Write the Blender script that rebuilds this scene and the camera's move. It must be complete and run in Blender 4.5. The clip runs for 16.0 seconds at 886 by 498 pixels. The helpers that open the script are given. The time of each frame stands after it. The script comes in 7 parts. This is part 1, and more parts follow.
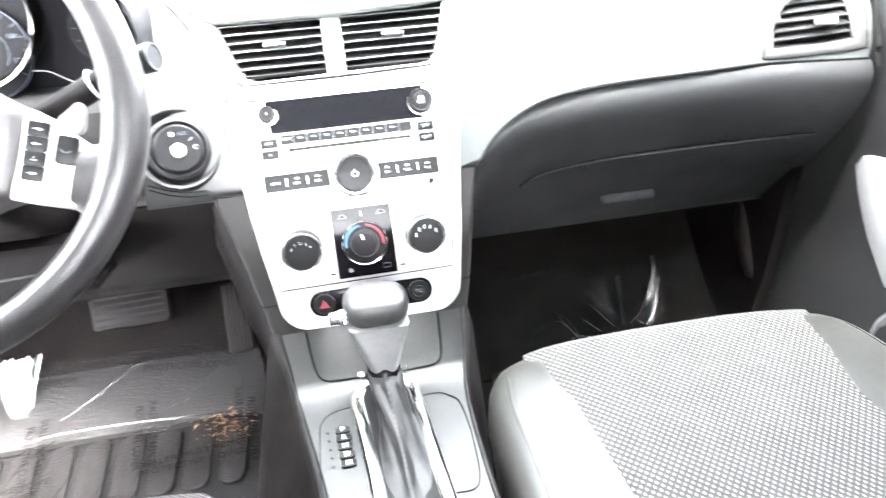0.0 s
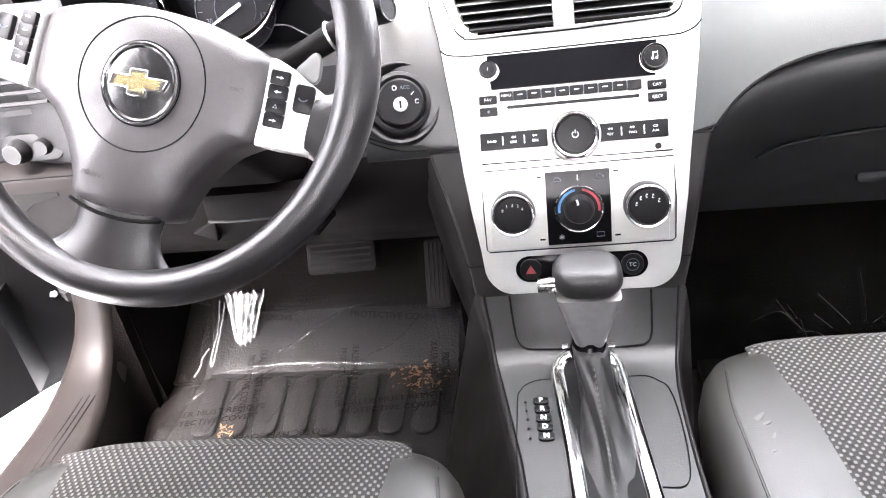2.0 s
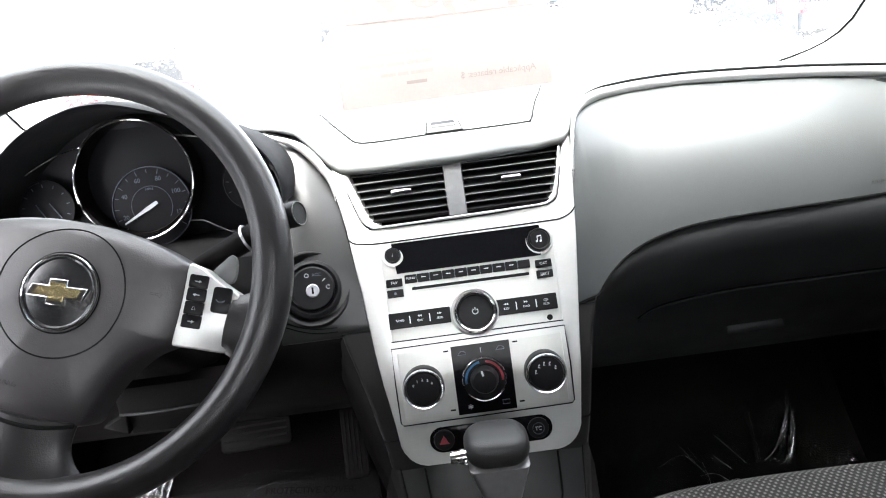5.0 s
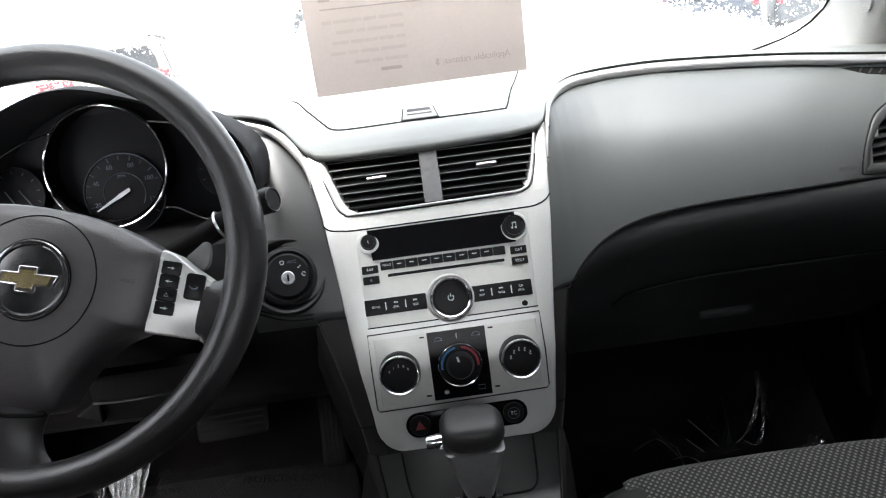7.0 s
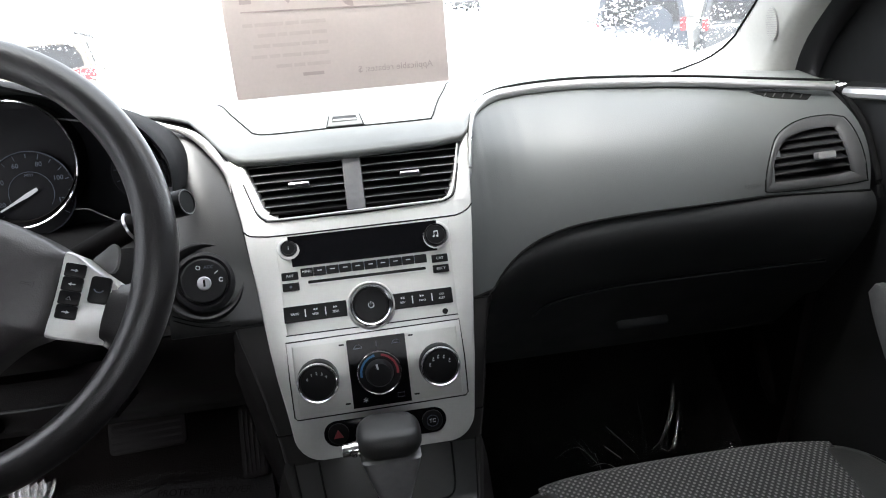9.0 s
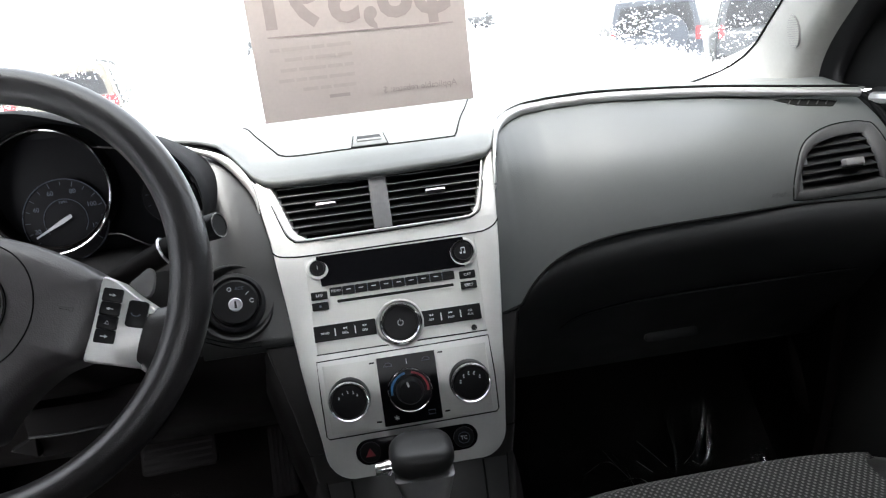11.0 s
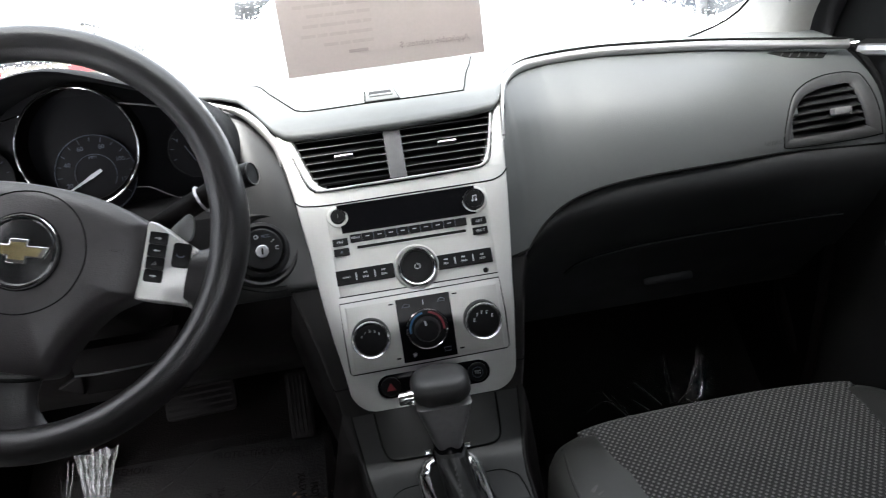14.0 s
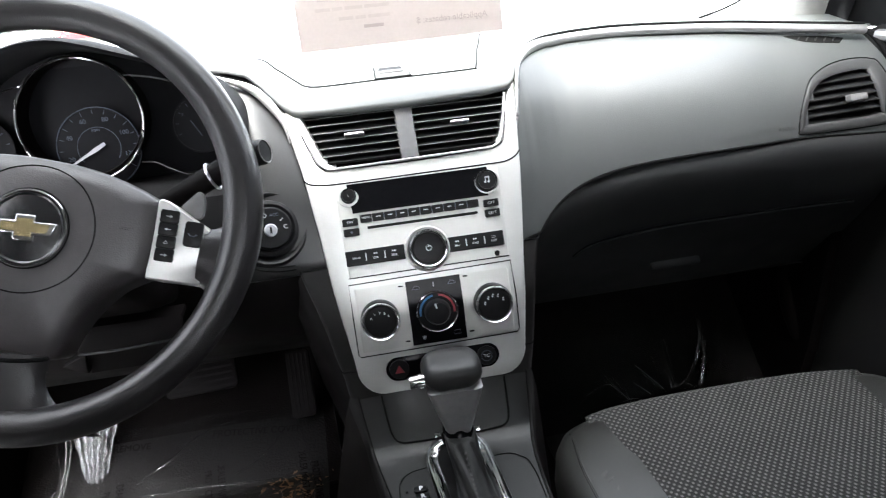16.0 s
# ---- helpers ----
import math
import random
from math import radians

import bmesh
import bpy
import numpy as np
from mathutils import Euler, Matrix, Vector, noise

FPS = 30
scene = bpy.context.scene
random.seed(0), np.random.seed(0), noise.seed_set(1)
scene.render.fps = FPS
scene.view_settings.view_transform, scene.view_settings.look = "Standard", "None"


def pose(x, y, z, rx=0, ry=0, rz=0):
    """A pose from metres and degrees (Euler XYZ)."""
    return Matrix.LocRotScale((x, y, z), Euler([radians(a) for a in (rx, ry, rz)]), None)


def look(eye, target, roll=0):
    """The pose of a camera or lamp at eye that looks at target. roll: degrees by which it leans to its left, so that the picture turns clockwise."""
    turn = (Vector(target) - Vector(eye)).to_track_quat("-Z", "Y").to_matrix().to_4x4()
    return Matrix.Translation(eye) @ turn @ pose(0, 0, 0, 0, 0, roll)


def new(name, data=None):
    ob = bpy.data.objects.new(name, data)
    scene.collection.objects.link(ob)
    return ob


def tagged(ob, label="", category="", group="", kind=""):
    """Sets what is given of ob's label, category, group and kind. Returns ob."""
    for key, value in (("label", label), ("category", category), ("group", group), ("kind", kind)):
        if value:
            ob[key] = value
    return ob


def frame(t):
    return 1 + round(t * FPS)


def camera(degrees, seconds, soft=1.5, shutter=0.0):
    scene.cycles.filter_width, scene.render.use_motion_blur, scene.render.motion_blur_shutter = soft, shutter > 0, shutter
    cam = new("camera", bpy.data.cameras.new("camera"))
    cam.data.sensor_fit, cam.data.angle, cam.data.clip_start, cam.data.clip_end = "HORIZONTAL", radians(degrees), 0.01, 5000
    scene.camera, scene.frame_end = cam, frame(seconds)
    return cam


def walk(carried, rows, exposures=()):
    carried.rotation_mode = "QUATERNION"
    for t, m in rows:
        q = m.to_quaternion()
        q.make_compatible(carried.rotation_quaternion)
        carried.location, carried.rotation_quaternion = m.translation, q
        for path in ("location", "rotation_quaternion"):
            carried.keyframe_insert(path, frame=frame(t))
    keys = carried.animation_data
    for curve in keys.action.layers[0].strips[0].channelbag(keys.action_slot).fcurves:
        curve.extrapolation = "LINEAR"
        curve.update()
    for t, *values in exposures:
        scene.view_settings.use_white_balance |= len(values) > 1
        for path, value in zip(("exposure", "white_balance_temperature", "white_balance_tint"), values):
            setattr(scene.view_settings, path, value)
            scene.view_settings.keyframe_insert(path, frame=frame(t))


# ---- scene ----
cam = camera(66.4, 16.0, soft=1.1, shutter=0.5)
PATH = [
    (0, (-0.015, 0.031, 1.075), (0.248, 1.797, 0.174), -4.2),
    (0.5, (-0.025, 0.022, 1.084), (0.029, 1.828, 0.227), -4.7),
    (1, (-0.037, 0.032, 1.079), (-0.154, 1.831, 0.214), -6.7),
    (1.5, (-0.042, 0.047, 1.061), (-0.286, 1.81, 0.148), -8.2),
    (2, (-0.041, 0.063, 1.061), (-0.333, 1.805, 0.122), -8.0),
    (2.5, (-0.044, 0.062, 1.062), (-0.306, 1.822, 0.15), -8.0),
    (3, (-0.048, 0.052, 1.069), (-0.309, 1.834, 0.198), -7.3),
    (3.5, (-0.038, 0.056, 1.087), (-0.243, 1.868, 0.264), -6.9),
    (4, (-0.023, 0.031, 1.102), (-0.077, 1.914, 0.428), -7.9),
    (4.5, (-0.027, 0.029, 1.113), (-0.042, 1.945, 0.539), -7.9),
    (6.8, (-0.027, 0.028, 1.109), (0.031, 1.934, 0.507), -6.2),
    (7, (-0.022, 0.025, 1.109), (0.029, 1.929, 0.498), -7.2),
    (7.5, (-0.017, 0.025, 1.103), (0.082, 1.912, 0.449), -6.1),
    (8, (-0.007, 0.018, 1.111), (0.142, 1.914, 0.493), -6.4),
    (8.5, (-0.007, 0.019, 1.111), (0.154, 1.918, 0.505), -6.9),
    (9, (-0.005, 0.018, 1.104), (0.235, 1.912, 0.508), -4.6),
    (11.3, (-0.017, 0.017, 1.11), (0.147, 1.939, 0.584), -7.2),
    (11.5, (-0.018, 0.013, 1.111), (0.112, 1.948, 0.622), -7.0),
    (12, (-0.016, 0.011, 1.107), (0.118, 1.93, 0.558), -5.9),
    (12.5, (-0.011, 0.011, 1.102), (0.073, 1.93, 0.548), -7.3),
    (13, (-0.021, 0.006, 1.098), (0.084, 1.904, 0.477), -6.3),
    (13.5, (-0.033, -0.024, 1.104), (0.145, 1.861, 0.461), -5.8),
    (14, (-0.05, -0.034, 1.106), (0.15, 1.846, 0.453), -7.0),
    (14.5, (-0.096, -0.017, 1.11), (0.029, 1.865, 0.444), -6.3),
    (15, (-0.099, -0.008, 1.114), (0.03, 1.869, 0.433), -5.2),
    (15.5, (-0.091, -0.009, 1.113), (0.081, 1.857, 0.412), -6.0),
    (16, (-0.074, -0.016, 1.11), (0.145, 1.837, 0.391), -5.8),
]
EXPOSURES = [(0.0, 7.95, 6500, 10), (0.5, 7.27, 6500, 12), (1.0, 6.66, 6600, 15), (2.0, 6.48, 6700, 17), (3.5, 6.27, 6650, 14), (4.5, 5.27, 6500, 10), (7.0, 3.92, 6500, 10), (9.0, 3.87, 6450, 10), (11.5, 3.62, 6450, 10), (12.5, 3.58, 6450, 10), (14.0, 3.76, 6450, 10), (15.0, 4.20, 6450, 10), (16.0, 4.46, 6420, 10)]
SKY, SUN = 0.12, 0.5
walk(cam, [(t, look(eye, target, roll)) for t, eye, target, roll in PATH], EXPOSURES)

# ---- light ----
from mathutils.bvhtree import BVHTree

# overcast winter daylight: pale sky, weak wide sun high up
world = bpy.data.worlds.new("overcast")
scene.world = world
world.use_nodes = True
wn, wl = world.node_tree.nodes, world.node_tree.links
sky = wn.new("ShaderNodeTexSky")
sky.sky_type, sky.sun_disc = "NISHITA", False
sky.sun_elevation, sky.sun_rotation, sky.dust_density, sky.air_density = radians(64), radians(195), 4.0, 1.0
pale = wn.new("ShaderNodeHueSaturation")
pale.inputs["Saturation"].default_value = 0.22
wl.new(sky.outputs[0], pale.inputs["Color"])
wl.new(pale.outputs[0], wn["Background"].inputs["Color"])
wn["Background"].inputs["Strength"].default_value = SKY
sun = new("sun", bpy.data.lights.new("sun", "SUN"))
sun.data.energy, sun.data.angle, sun.data.color = SUN, radians(25), (1.0, 0.97, 0.93)
sun.matrix_world = look((0, 0, 0), (math.sin(radians(15)) * 0.44, math.cos(radians(15)) * 0.44, -0.90))

# ---- materials ----


def material(name, color, rough=0.5, metal=0.0, spec=0.5, grain=0.0, grain_size=0.001, vary=0.12, vary_size=0.06, coat=0.0):
    """A surface with colour variation at two scales and a fine relief, in metres."""
    m = bpy.data.materials.new(name)
    m.use_nodes = True
    n, l = m.node_tree.nodes, m.node_tree.links
    b = n["Principled BSDF"]
    b.inputs["Roughness"].default_value, b.inputs["Metallic"].default_value = rough, metal
    b.inputs["Specular IOR Level"].default_value, b.inputs["Coat Weight"].default_value = spec, coat
    tc = n.new("ShaderNodeTexCoord")
    big, small = n.new("ShaderNodeTexNoise"), n.new("ShaderNodeTexNoise")
    big.inputs["Scale"].default_value, small.inputs["Scale"].default_value = 1 / vary_size, 1 / (vary_size * 0.11)
    big.inputs["Detail"].default_value = 3
    for t in (big, small):
        l.new(tc.outputs["Object"], t.inputs["Vector"])
    add = n.new("ShaderNodeMath")
    add.operation = "ADD"
    l.new(big.outputs["Fac"], add.inputs[0]), l.new(small.outputs["Fac"], add.inputs[1])
    mr = n.new("ShaderNodeMapRange")
    mr.inputs["From Min"].default_value, mr.inputs["From Max"].default_value = 0.6, 1.4
    mr.inputs["To Min"].default_value, mr.inputs["To Max"].default_value = 1 - vary, 1 + vary
    l.new(add.outputs[0], mr.inputs["Value"])
    sc = n.new("ShaderNodeVectorMath")
    sc.operation = "SCALE"
    sc.inputs[0].default_value = color
    l.new(mr.outputs[0], sc.inputs["Scale"])
    l.new(sc.outputs[0], b.inputs["Base Color"])
    rr = n.new("ShaderNodeMapRange")
    rr.inputs["From Min"].default_value, rr.inputs["From Max"].default_value = 0.3, 0.7
    rr.inputs["To Min"].default_value, rr.inputs["To Max"].default_value = max(0.02, rough * 0.88), min(1, rough * 1.12)
    l.new(big.outputs["Fac"], rr.inputs["Value"]), l.new(rr.outputs[0], b.inputs["Roughness"])
    if grain:
        v = n.new("ShaderNodeTexVoronoi")
        v.inputs["Scale"].default_value = 1 / grain_size
        l.new(tc.outputs["Object"], v.inputs["Vector"])
        bump = n.new("ShaderNodeBump")
        bump.inputs["Strength"].default_value, bump.inputs["Distance"].default_value = grain, grain_size * 0.4
        l.new(v.outputs["Distance"], bump.inputs["Height"])
        l.new(bump.outputs[0], b.inputs["Normal"])
    return m


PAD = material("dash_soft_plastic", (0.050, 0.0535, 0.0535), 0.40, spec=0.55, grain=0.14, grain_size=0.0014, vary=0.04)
# dash plastic again, darkened for the shade below the crease
SHADEDPAD = material("dash_plastic_shaded", (0.0115, 0.0121, 0.0127), 0.46, spec=0.40, grain=0.14, grain_size=0.0014, vary=0.05)
# the same plastic on the dash top, paled to carry the daylight there
LITPAD = material("dash_plastic_lit", (0.090, 0.094, 0.0905), 0.55, spec=0.40, grain=0.14, grain_size=0.0014, vary=0.04)
# driver's panel: pad plastic with the shade around the ignition put into its colour
DRIVERSHADE = material("driver_panel_shaded", (0.0135, 0.0138, 0.0138), 0.42, spec=0.60, grain=0.14, grain_size=0.0014, vary=0.05)
VENTGREY = material("vent_frame_plastic", (0.027, 0.0277, 0.0285), 0.5, grain=0.2, grain_size=0.0012)
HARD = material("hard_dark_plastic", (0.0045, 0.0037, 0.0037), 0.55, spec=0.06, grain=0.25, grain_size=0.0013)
PANEL = material("console_plastic", (0.0125, 0.0127, 0.0122), 0.42, spec=0.34, grain=0.2, grain_size=0.0012)
GREY = material("grey_plastic", (0.115, 0.115, 0.115), 0.45, grain=0.15, grain_size=0.001)
LEATHER = material("wheel_leather", (0.0145, 0.0130, 0.0136), 0.33, grain=0.28, grain_size=0.0012)
HUB = material("airbag_cover", (0.037, 0.0334, 0.0347), 0.38, spec=0.6, grain=0.22, grain_size=0.0014)
SILVER = material("silver_paint", (0.55, 0.55, 0.535), 0.36, metal=0.55, vary=0.03, vary_size=0.02)
PLATE = material("silver_plate", (0.50, 0.50, 0.48), 0.42, metal=0.45, vary=0.04, vary_size=0.012)
CHROME = material("chrome", (0.86, 0.86, 0.87), 0.11, metal=1.0, vary=0.03)
SATIN = material("satin_metal", (0.50, 0.50, 0.52), 0.32, metal=0.9, vary=0.04)
GLOSS = material("gloss_black", (0.0035, 0.0035, 0.0042), 0.14, spec=0.06, vary=0.05)
BUTTON = material("button_black", (0.007, 0.007, 0.0075), 0.35, spec=0.13, vary=0.1)
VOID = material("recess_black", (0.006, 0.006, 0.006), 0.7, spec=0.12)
DIALFACE = material("gauge_face", (0.0035, 0.0035, 0.0048), 0.45, spec=0.1)
SEAM = material("seam_black", (0.006, 0.006, 0.006), 0.8, spec=0.03)
WHITE = material("print_white", (0.50, 0.51, 0.52), 0.6, vary=0.05)
DIM = material("print_dim", (0.058, 0.070, 0.095), 0.6, vary=0.05)
BLUE = material("print_blue", (0.02, 0.10, 0.22), 0.5, vary=0.05)
RED = material("print_red", (0.22, 0.02, 0.03), 0.5, vary=0.05)
GOLD = material("gold_badge", (0.78, 0.64, 0.34), 0.20, metal=0.9, vary=0.05)
VINYL = material("seat_vinyl", (0.0200, 0.0196, 0.0178), 0.42, grain=0.16, grain_size=0.0016, vary=0.06)
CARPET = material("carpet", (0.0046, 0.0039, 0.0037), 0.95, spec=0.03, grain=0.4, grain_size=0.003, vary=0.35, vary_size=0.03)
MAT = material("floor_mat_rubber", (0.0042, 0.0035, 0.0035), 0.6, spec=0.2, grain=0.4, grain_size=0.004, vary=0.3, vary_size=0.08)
TRIMLIGHT = material("pillar_trim", (0.21, 0.207, 0.195), 0.75, grain=0.2, grain_size=0.0015, vary=0.05)
PAPER = material("paper", (0.60, 0.53, 0.495), 0.85, vary=0.04, vary_size=0.03)
INK = material("ink_showing_through", (0.43, 0.365, 0.34), 0.85, vary=0.06)
FAINT = material("faint_ink_showing_through", (0.54, 0.472, 0.44), 0.85, vary=0.06)
HOODMAT = material("hood_plastic", (0.009, 0.009, 0.0097), 0.55, spec=0.16, grain=0.3, grain_size=0.0015)
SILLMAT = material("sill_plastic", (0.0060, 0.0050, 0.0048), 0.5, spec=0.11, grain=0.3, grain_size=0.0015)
SNOW = material("snow", (0.86, 0.88, 0.90), 0.7, grain=0.8, grain_size=0.02, vary=0.05, vary_size=0.4)
DOORMAT = material("door_plastic", (0.0027, 0.0026, 0.0028), 0.5, spec=0.05, grain=0.25, grain_size=0.0013)
# pale colour for the light that slat edges catch
SLATGLINT = material("slat_glint", (0.15, 0.15, 0.155), 0.4, vary=0.05)
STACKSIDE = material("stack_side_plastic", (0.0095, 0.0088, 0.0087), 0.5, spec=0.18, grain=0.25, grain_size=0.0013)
TYRE = material("tyre", (0.02, 0.02, 0.02), 0.8)
LEAF = material("dead_leaf", (0.11, 0.058, 0.024), 0.7, vary=0.4, vary_size=0.01)
LAMPRED = material("tail_lamp", (0.14, 0.004, 0.006), 0.25, spec=0.2)
HOODTOP = material("hood_soft_plastic", (0.011, 0.011, 0.012), 0.7, spec=0.08, grain=0.3, grain_size=0.0015)
STRIP = material("satin_strip", (0.40, 0.40, 0.40), 0.30, metal=0.8, vary=0.03)
COWL = material("cowl_plastic", (0.0090, 0.0090, 0.0093), 0.5, spec=0.22, grain=0.2, grain_size=0.0014)


def see_through(name, tint, alpha, rough):
    """Clear glossy sheet: mostly transparent, with reflections."""
    m = bpy.data.materials.new(name)
    m.use_nodes = True
    n, l = m.node_tree.nodes, m.node_tree.links
    n.remove(n["Principled BSDF"])
    tr, gl, mix, fr = n.new("ShaderNodeBsdfTransparent"), n.new("ShaderNodeBsdfGlossy"), n.new("ShaderNodeMixShader"), n.new("ShaderNodeLayerWeight")
    power, scale = n.new("ShaderNodeMath"), n.new("ShaderNodeMath")
    power.operation, power.inputs[1].default_value = "POWER", 4.0
    scale.operation, scale.inputs[1].default_value, scale.inputs[2].default_value = "MULTIPLY_ADD", 0.6, alpha
    fr.inputs["Blend"].default_value = 0.5
    tr.inputs["Color"].default_value = (*tint, 1)
    gl.inputs["Roughness"].default_value = rough
    l.new(fr.outputs["Facing"], power.inputs[0]), l.new(power.outputs[0], scale.inputs[0])
    l.new(scale.outputs[0], mix.inputs[0]), l.new(tr.outputs[0], mix.inputs[1]), l.new(gl.outputs[0], mix.inputs[2])
    l.new(mix.outputs[0], n["Material Output"].inputs["Surface"])
    return m


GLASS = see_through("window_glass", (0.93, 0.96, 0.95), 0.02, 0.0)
# the wet windscreen's haze is painted in, as a translucent share of the glass
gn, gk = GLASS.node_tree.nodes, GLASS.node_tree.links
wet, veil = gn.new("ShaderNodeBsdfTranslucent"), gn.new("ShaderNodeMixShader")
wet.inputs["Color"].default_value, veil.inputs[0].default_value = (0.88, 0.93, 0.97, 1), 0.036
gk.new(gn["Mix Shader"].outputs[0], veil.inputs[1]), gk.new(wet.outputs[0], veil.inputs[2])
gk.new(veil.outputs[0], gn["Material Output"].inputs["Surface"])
DARKGLASS = see_through("tinted_glass", (0.05, 0.055, 0.06), 0.06, 0.02)
FILM = see_through("plastic_film", (0.90, 0.90, 0.91), 0.026, 0.06)
# a little whitish diffuse colour stands in for the film's hazy sheen
fn, fk = FILM.node_tree.nodes, FILM.node_tree.links
film_sheen, haze = fn.new("ShaderNodeBsdfDiffuse"), fn.new("ShaderNodeMixShader")
film_sheen.inputs["Color"].default_value, haze.inputs[0].default_value = (0.75, 0.75, 0.76, 1), 0.0045
fk.new(fn["Mix Shader"].outputs[0], haze.inputs[1]), fk.new(film_sheen.outputs[0], haze.inputs[2])
fk.new(haze.outputs[0], fn["Material Output"].inputs["Surface"])


def slushy():
    """Wet snow on glass, lit through from behind."""
    m = bpy.data.materials.new("slush")
    m.use_nodes = True
    n, l = m.node_tree.nodes, m.node_tree.links
    tr, mix, b = n.new("ShaderNodeBsdfTranslucent"), n.new("ShaderNodeMixShader"), n["Principled BSDF"]
    tr.inputs["Color"].default_value = (0.92, 0.93, 0.95, 1)
    b.inputs["Base Color"].default_value, b.inputs["Roughness"].default_value = (0.9, 0.91, 0.93, 1), 0.5
    tex, ramp = n.new("ShaderNodeTexNoise"), n.new("ShaderNodeMapRange")
    tex.inputs["Scale"].default_value = 60
    ramp.inputs["To Min"].default_value, ramp.inputs["To Max"].default_value = 0.80, 0.95
    l.new(tex.outputs["Fac"], ramp.inputs["Value"]), l.new(ramp.outputs[0], mix.inputs[0])
    l.new(b.outputs[0], mix.inputs[1]), l.new(tr.outputs[0], mix.inputs[2])
    l.new(mix.outputs[0], n["Material Output"].inputs["Surface"])
    return m


SLUSH = slushy()


def fabric():
    """Dark woven seat cloth with staggered light knots 6 mm apart."""
    m = material("seat_cloth", (0.05, 0.05, 0.05), 0.9, spec=0.15)
    n, l = m.node_tree.nodes, m.node_tree.links
    b = n["Principled BSDF"]
    tc, sep = n.new("ShaderNodeTexCoord"), n.new("ShaderNodeSeparateXYZ")
    l.new(tc.outputs["Object"], sep.inputs[0])

    def op(kind, a, v):
        q = n.new("ShaderNodeMath")
        q.operation = kind
        l.new(a, q.inputs[0])
        if isinstance(v, float):
            q.inputs[1].default_value = v
        elif v is not None:
            l.new(v, q.inputs[1])
        return q.outputs[0]

    cx = op("COSINE", op("MULTIPLY", sep.outputs["X"], 2 * math.pi / 0.0080), None)
    cy = op("COSINE", op("MULTIPLY", sep.outputs["Y"], 2 * math.pi / 0.0092), None)
    prod = op("MULTIPLY", cx, cy)
    noise_tex = n.new("ShaderNodeTexNoise")
    noise_tex.inputs["Scale"].default_value = 300
    l.new(tc.outputs["Object"], noise_tex.inputs["Vector"])
    wob = op("ADD", prod, op("MULTIPLY", noise_tex.outputs["Fac"], 0.5))
    ramp = n.new("ShaderNodeValToRGB")
    ramp.color_ramp.elements[0].position, ramp.color_ramp.elements[1].position = 0.42, 0.92
    ramp.color_ramp.elements[0].color, ramp.color_ramp.elements[1].color = (0.027, 0.026, 0.0252, 1), (0.118, 0.113, 0.109, 1)
    l.new(wob, ramp.inputs[0])
    l.new(ramp.outputs[0], b.inputs["Base Color"])
    bump = n.new("ShaderNodeBump")
    bump.inputs["Strength"].default_value, bump.inputs["Distance"].default_value = 0.7, 0.0012
    l.new(wob, bump.inputs["Height"]), l.new(bump.outputs[0], b.inputs["Normal"])
    return m


CLOTH = fabric()

# ---- building blocks ----


def thing(name, at, label, category, group="", kind=""):
    ob = new(name)
    ob.matrix_world = at if isinstance(at, Matrix) else Matrix.Translation(at)
    ob.empty_display_size = 0.02
    return tagged(ob, label, category, group, kind)


def finish(bm, sharp=38):
    bmesh.ops.remove_doubles(bm, verts=bm.verts, dist=1e-6)
    bmesh.ops.recalc_face_normals(bm, faces=bm.faces)
    for f in bm.faces:
        f.smooth = True
    for e in bm.edges:
        if len(e.link_faces) == 2 and e.calc_face_angle(0) > radians(sharp):
            e.smooth = False
    return bm


def part(name, bm, mat, parent=None, label="", kind="", bevel=0.0, thick=0.0, local=False, sharp=38):
    """Links a bmesh as one mesh object. Its coordinates are the world's, or its parent's where local."""
    finish(bm, sharp)
    me = bpy.data.meshes.new(name)
    bm.to_mesh(me), bm.free()
    me.materials.append(mat)
    ob = new(name, me)
    if parent:
        ob.parent = parent
        if not local:
            chain = parent.matrix_basis.copy()
            up = parent.parent
            while up:
                chain = up.matrix_basis @ chain
                up = up.parent
            ob.matrix_basis = chain.inverted()
    if thick:
        s = ob.modifiers.new("thickness", "SOLIDIFY")
        s.thickness, s.offset = thick, -1
        ob.modifiers.new("edges", "EDGE_SPLIT").split_angle = radians(40)
    if bevel:
        b = ob.modifiers.new("bevel", "BEVEL")
        b.width, b.segments, b.limit_method, b.angle_limit = bevel, 2, "ANGLE", radians(40)
    return tagged(ob, label, kind=kind)


def drop(tree, x, y):
    """The height of a surface under (x, y), in its own axes."""
    hit = tree.ray_cast(Vector((x, y, 1.0)), Vector((0, 0, -1)))[0]
    return hit.z if hit else 0.0


def smooth(a, b, x):
    t = max(0.0, min(1.0, (x - a) / (b - a)))
    return t * t * (3 - 2 * t)


def lerp(a, b, t):
    return a + (b - a) * t


def along(xs, ys, x):
    return float(np.interp(x, xs, ys))


def spline(points, n=8, closed=False):
    """A smooth line through a few points."""
    p = [Vector(q) for q in points]
    k, out = len(p), []
    for i in range(k if closed else k - 1):
        a, b, c, d = (p[j % k] if closed else p[max(0, min(k - 1, j))] for j in (i - 1, i, i + 1, i + 2))
        for s in range(n):
            t = s / n
            out.append(0.5 * (2 * b + (c - a) * t + (2 * a - 5 * b + 4 * c - d) * t * t + (3 * b - a - 3 * c + d) * t ** 3))
    if not closed:
        out.append(p[-1])
    return out


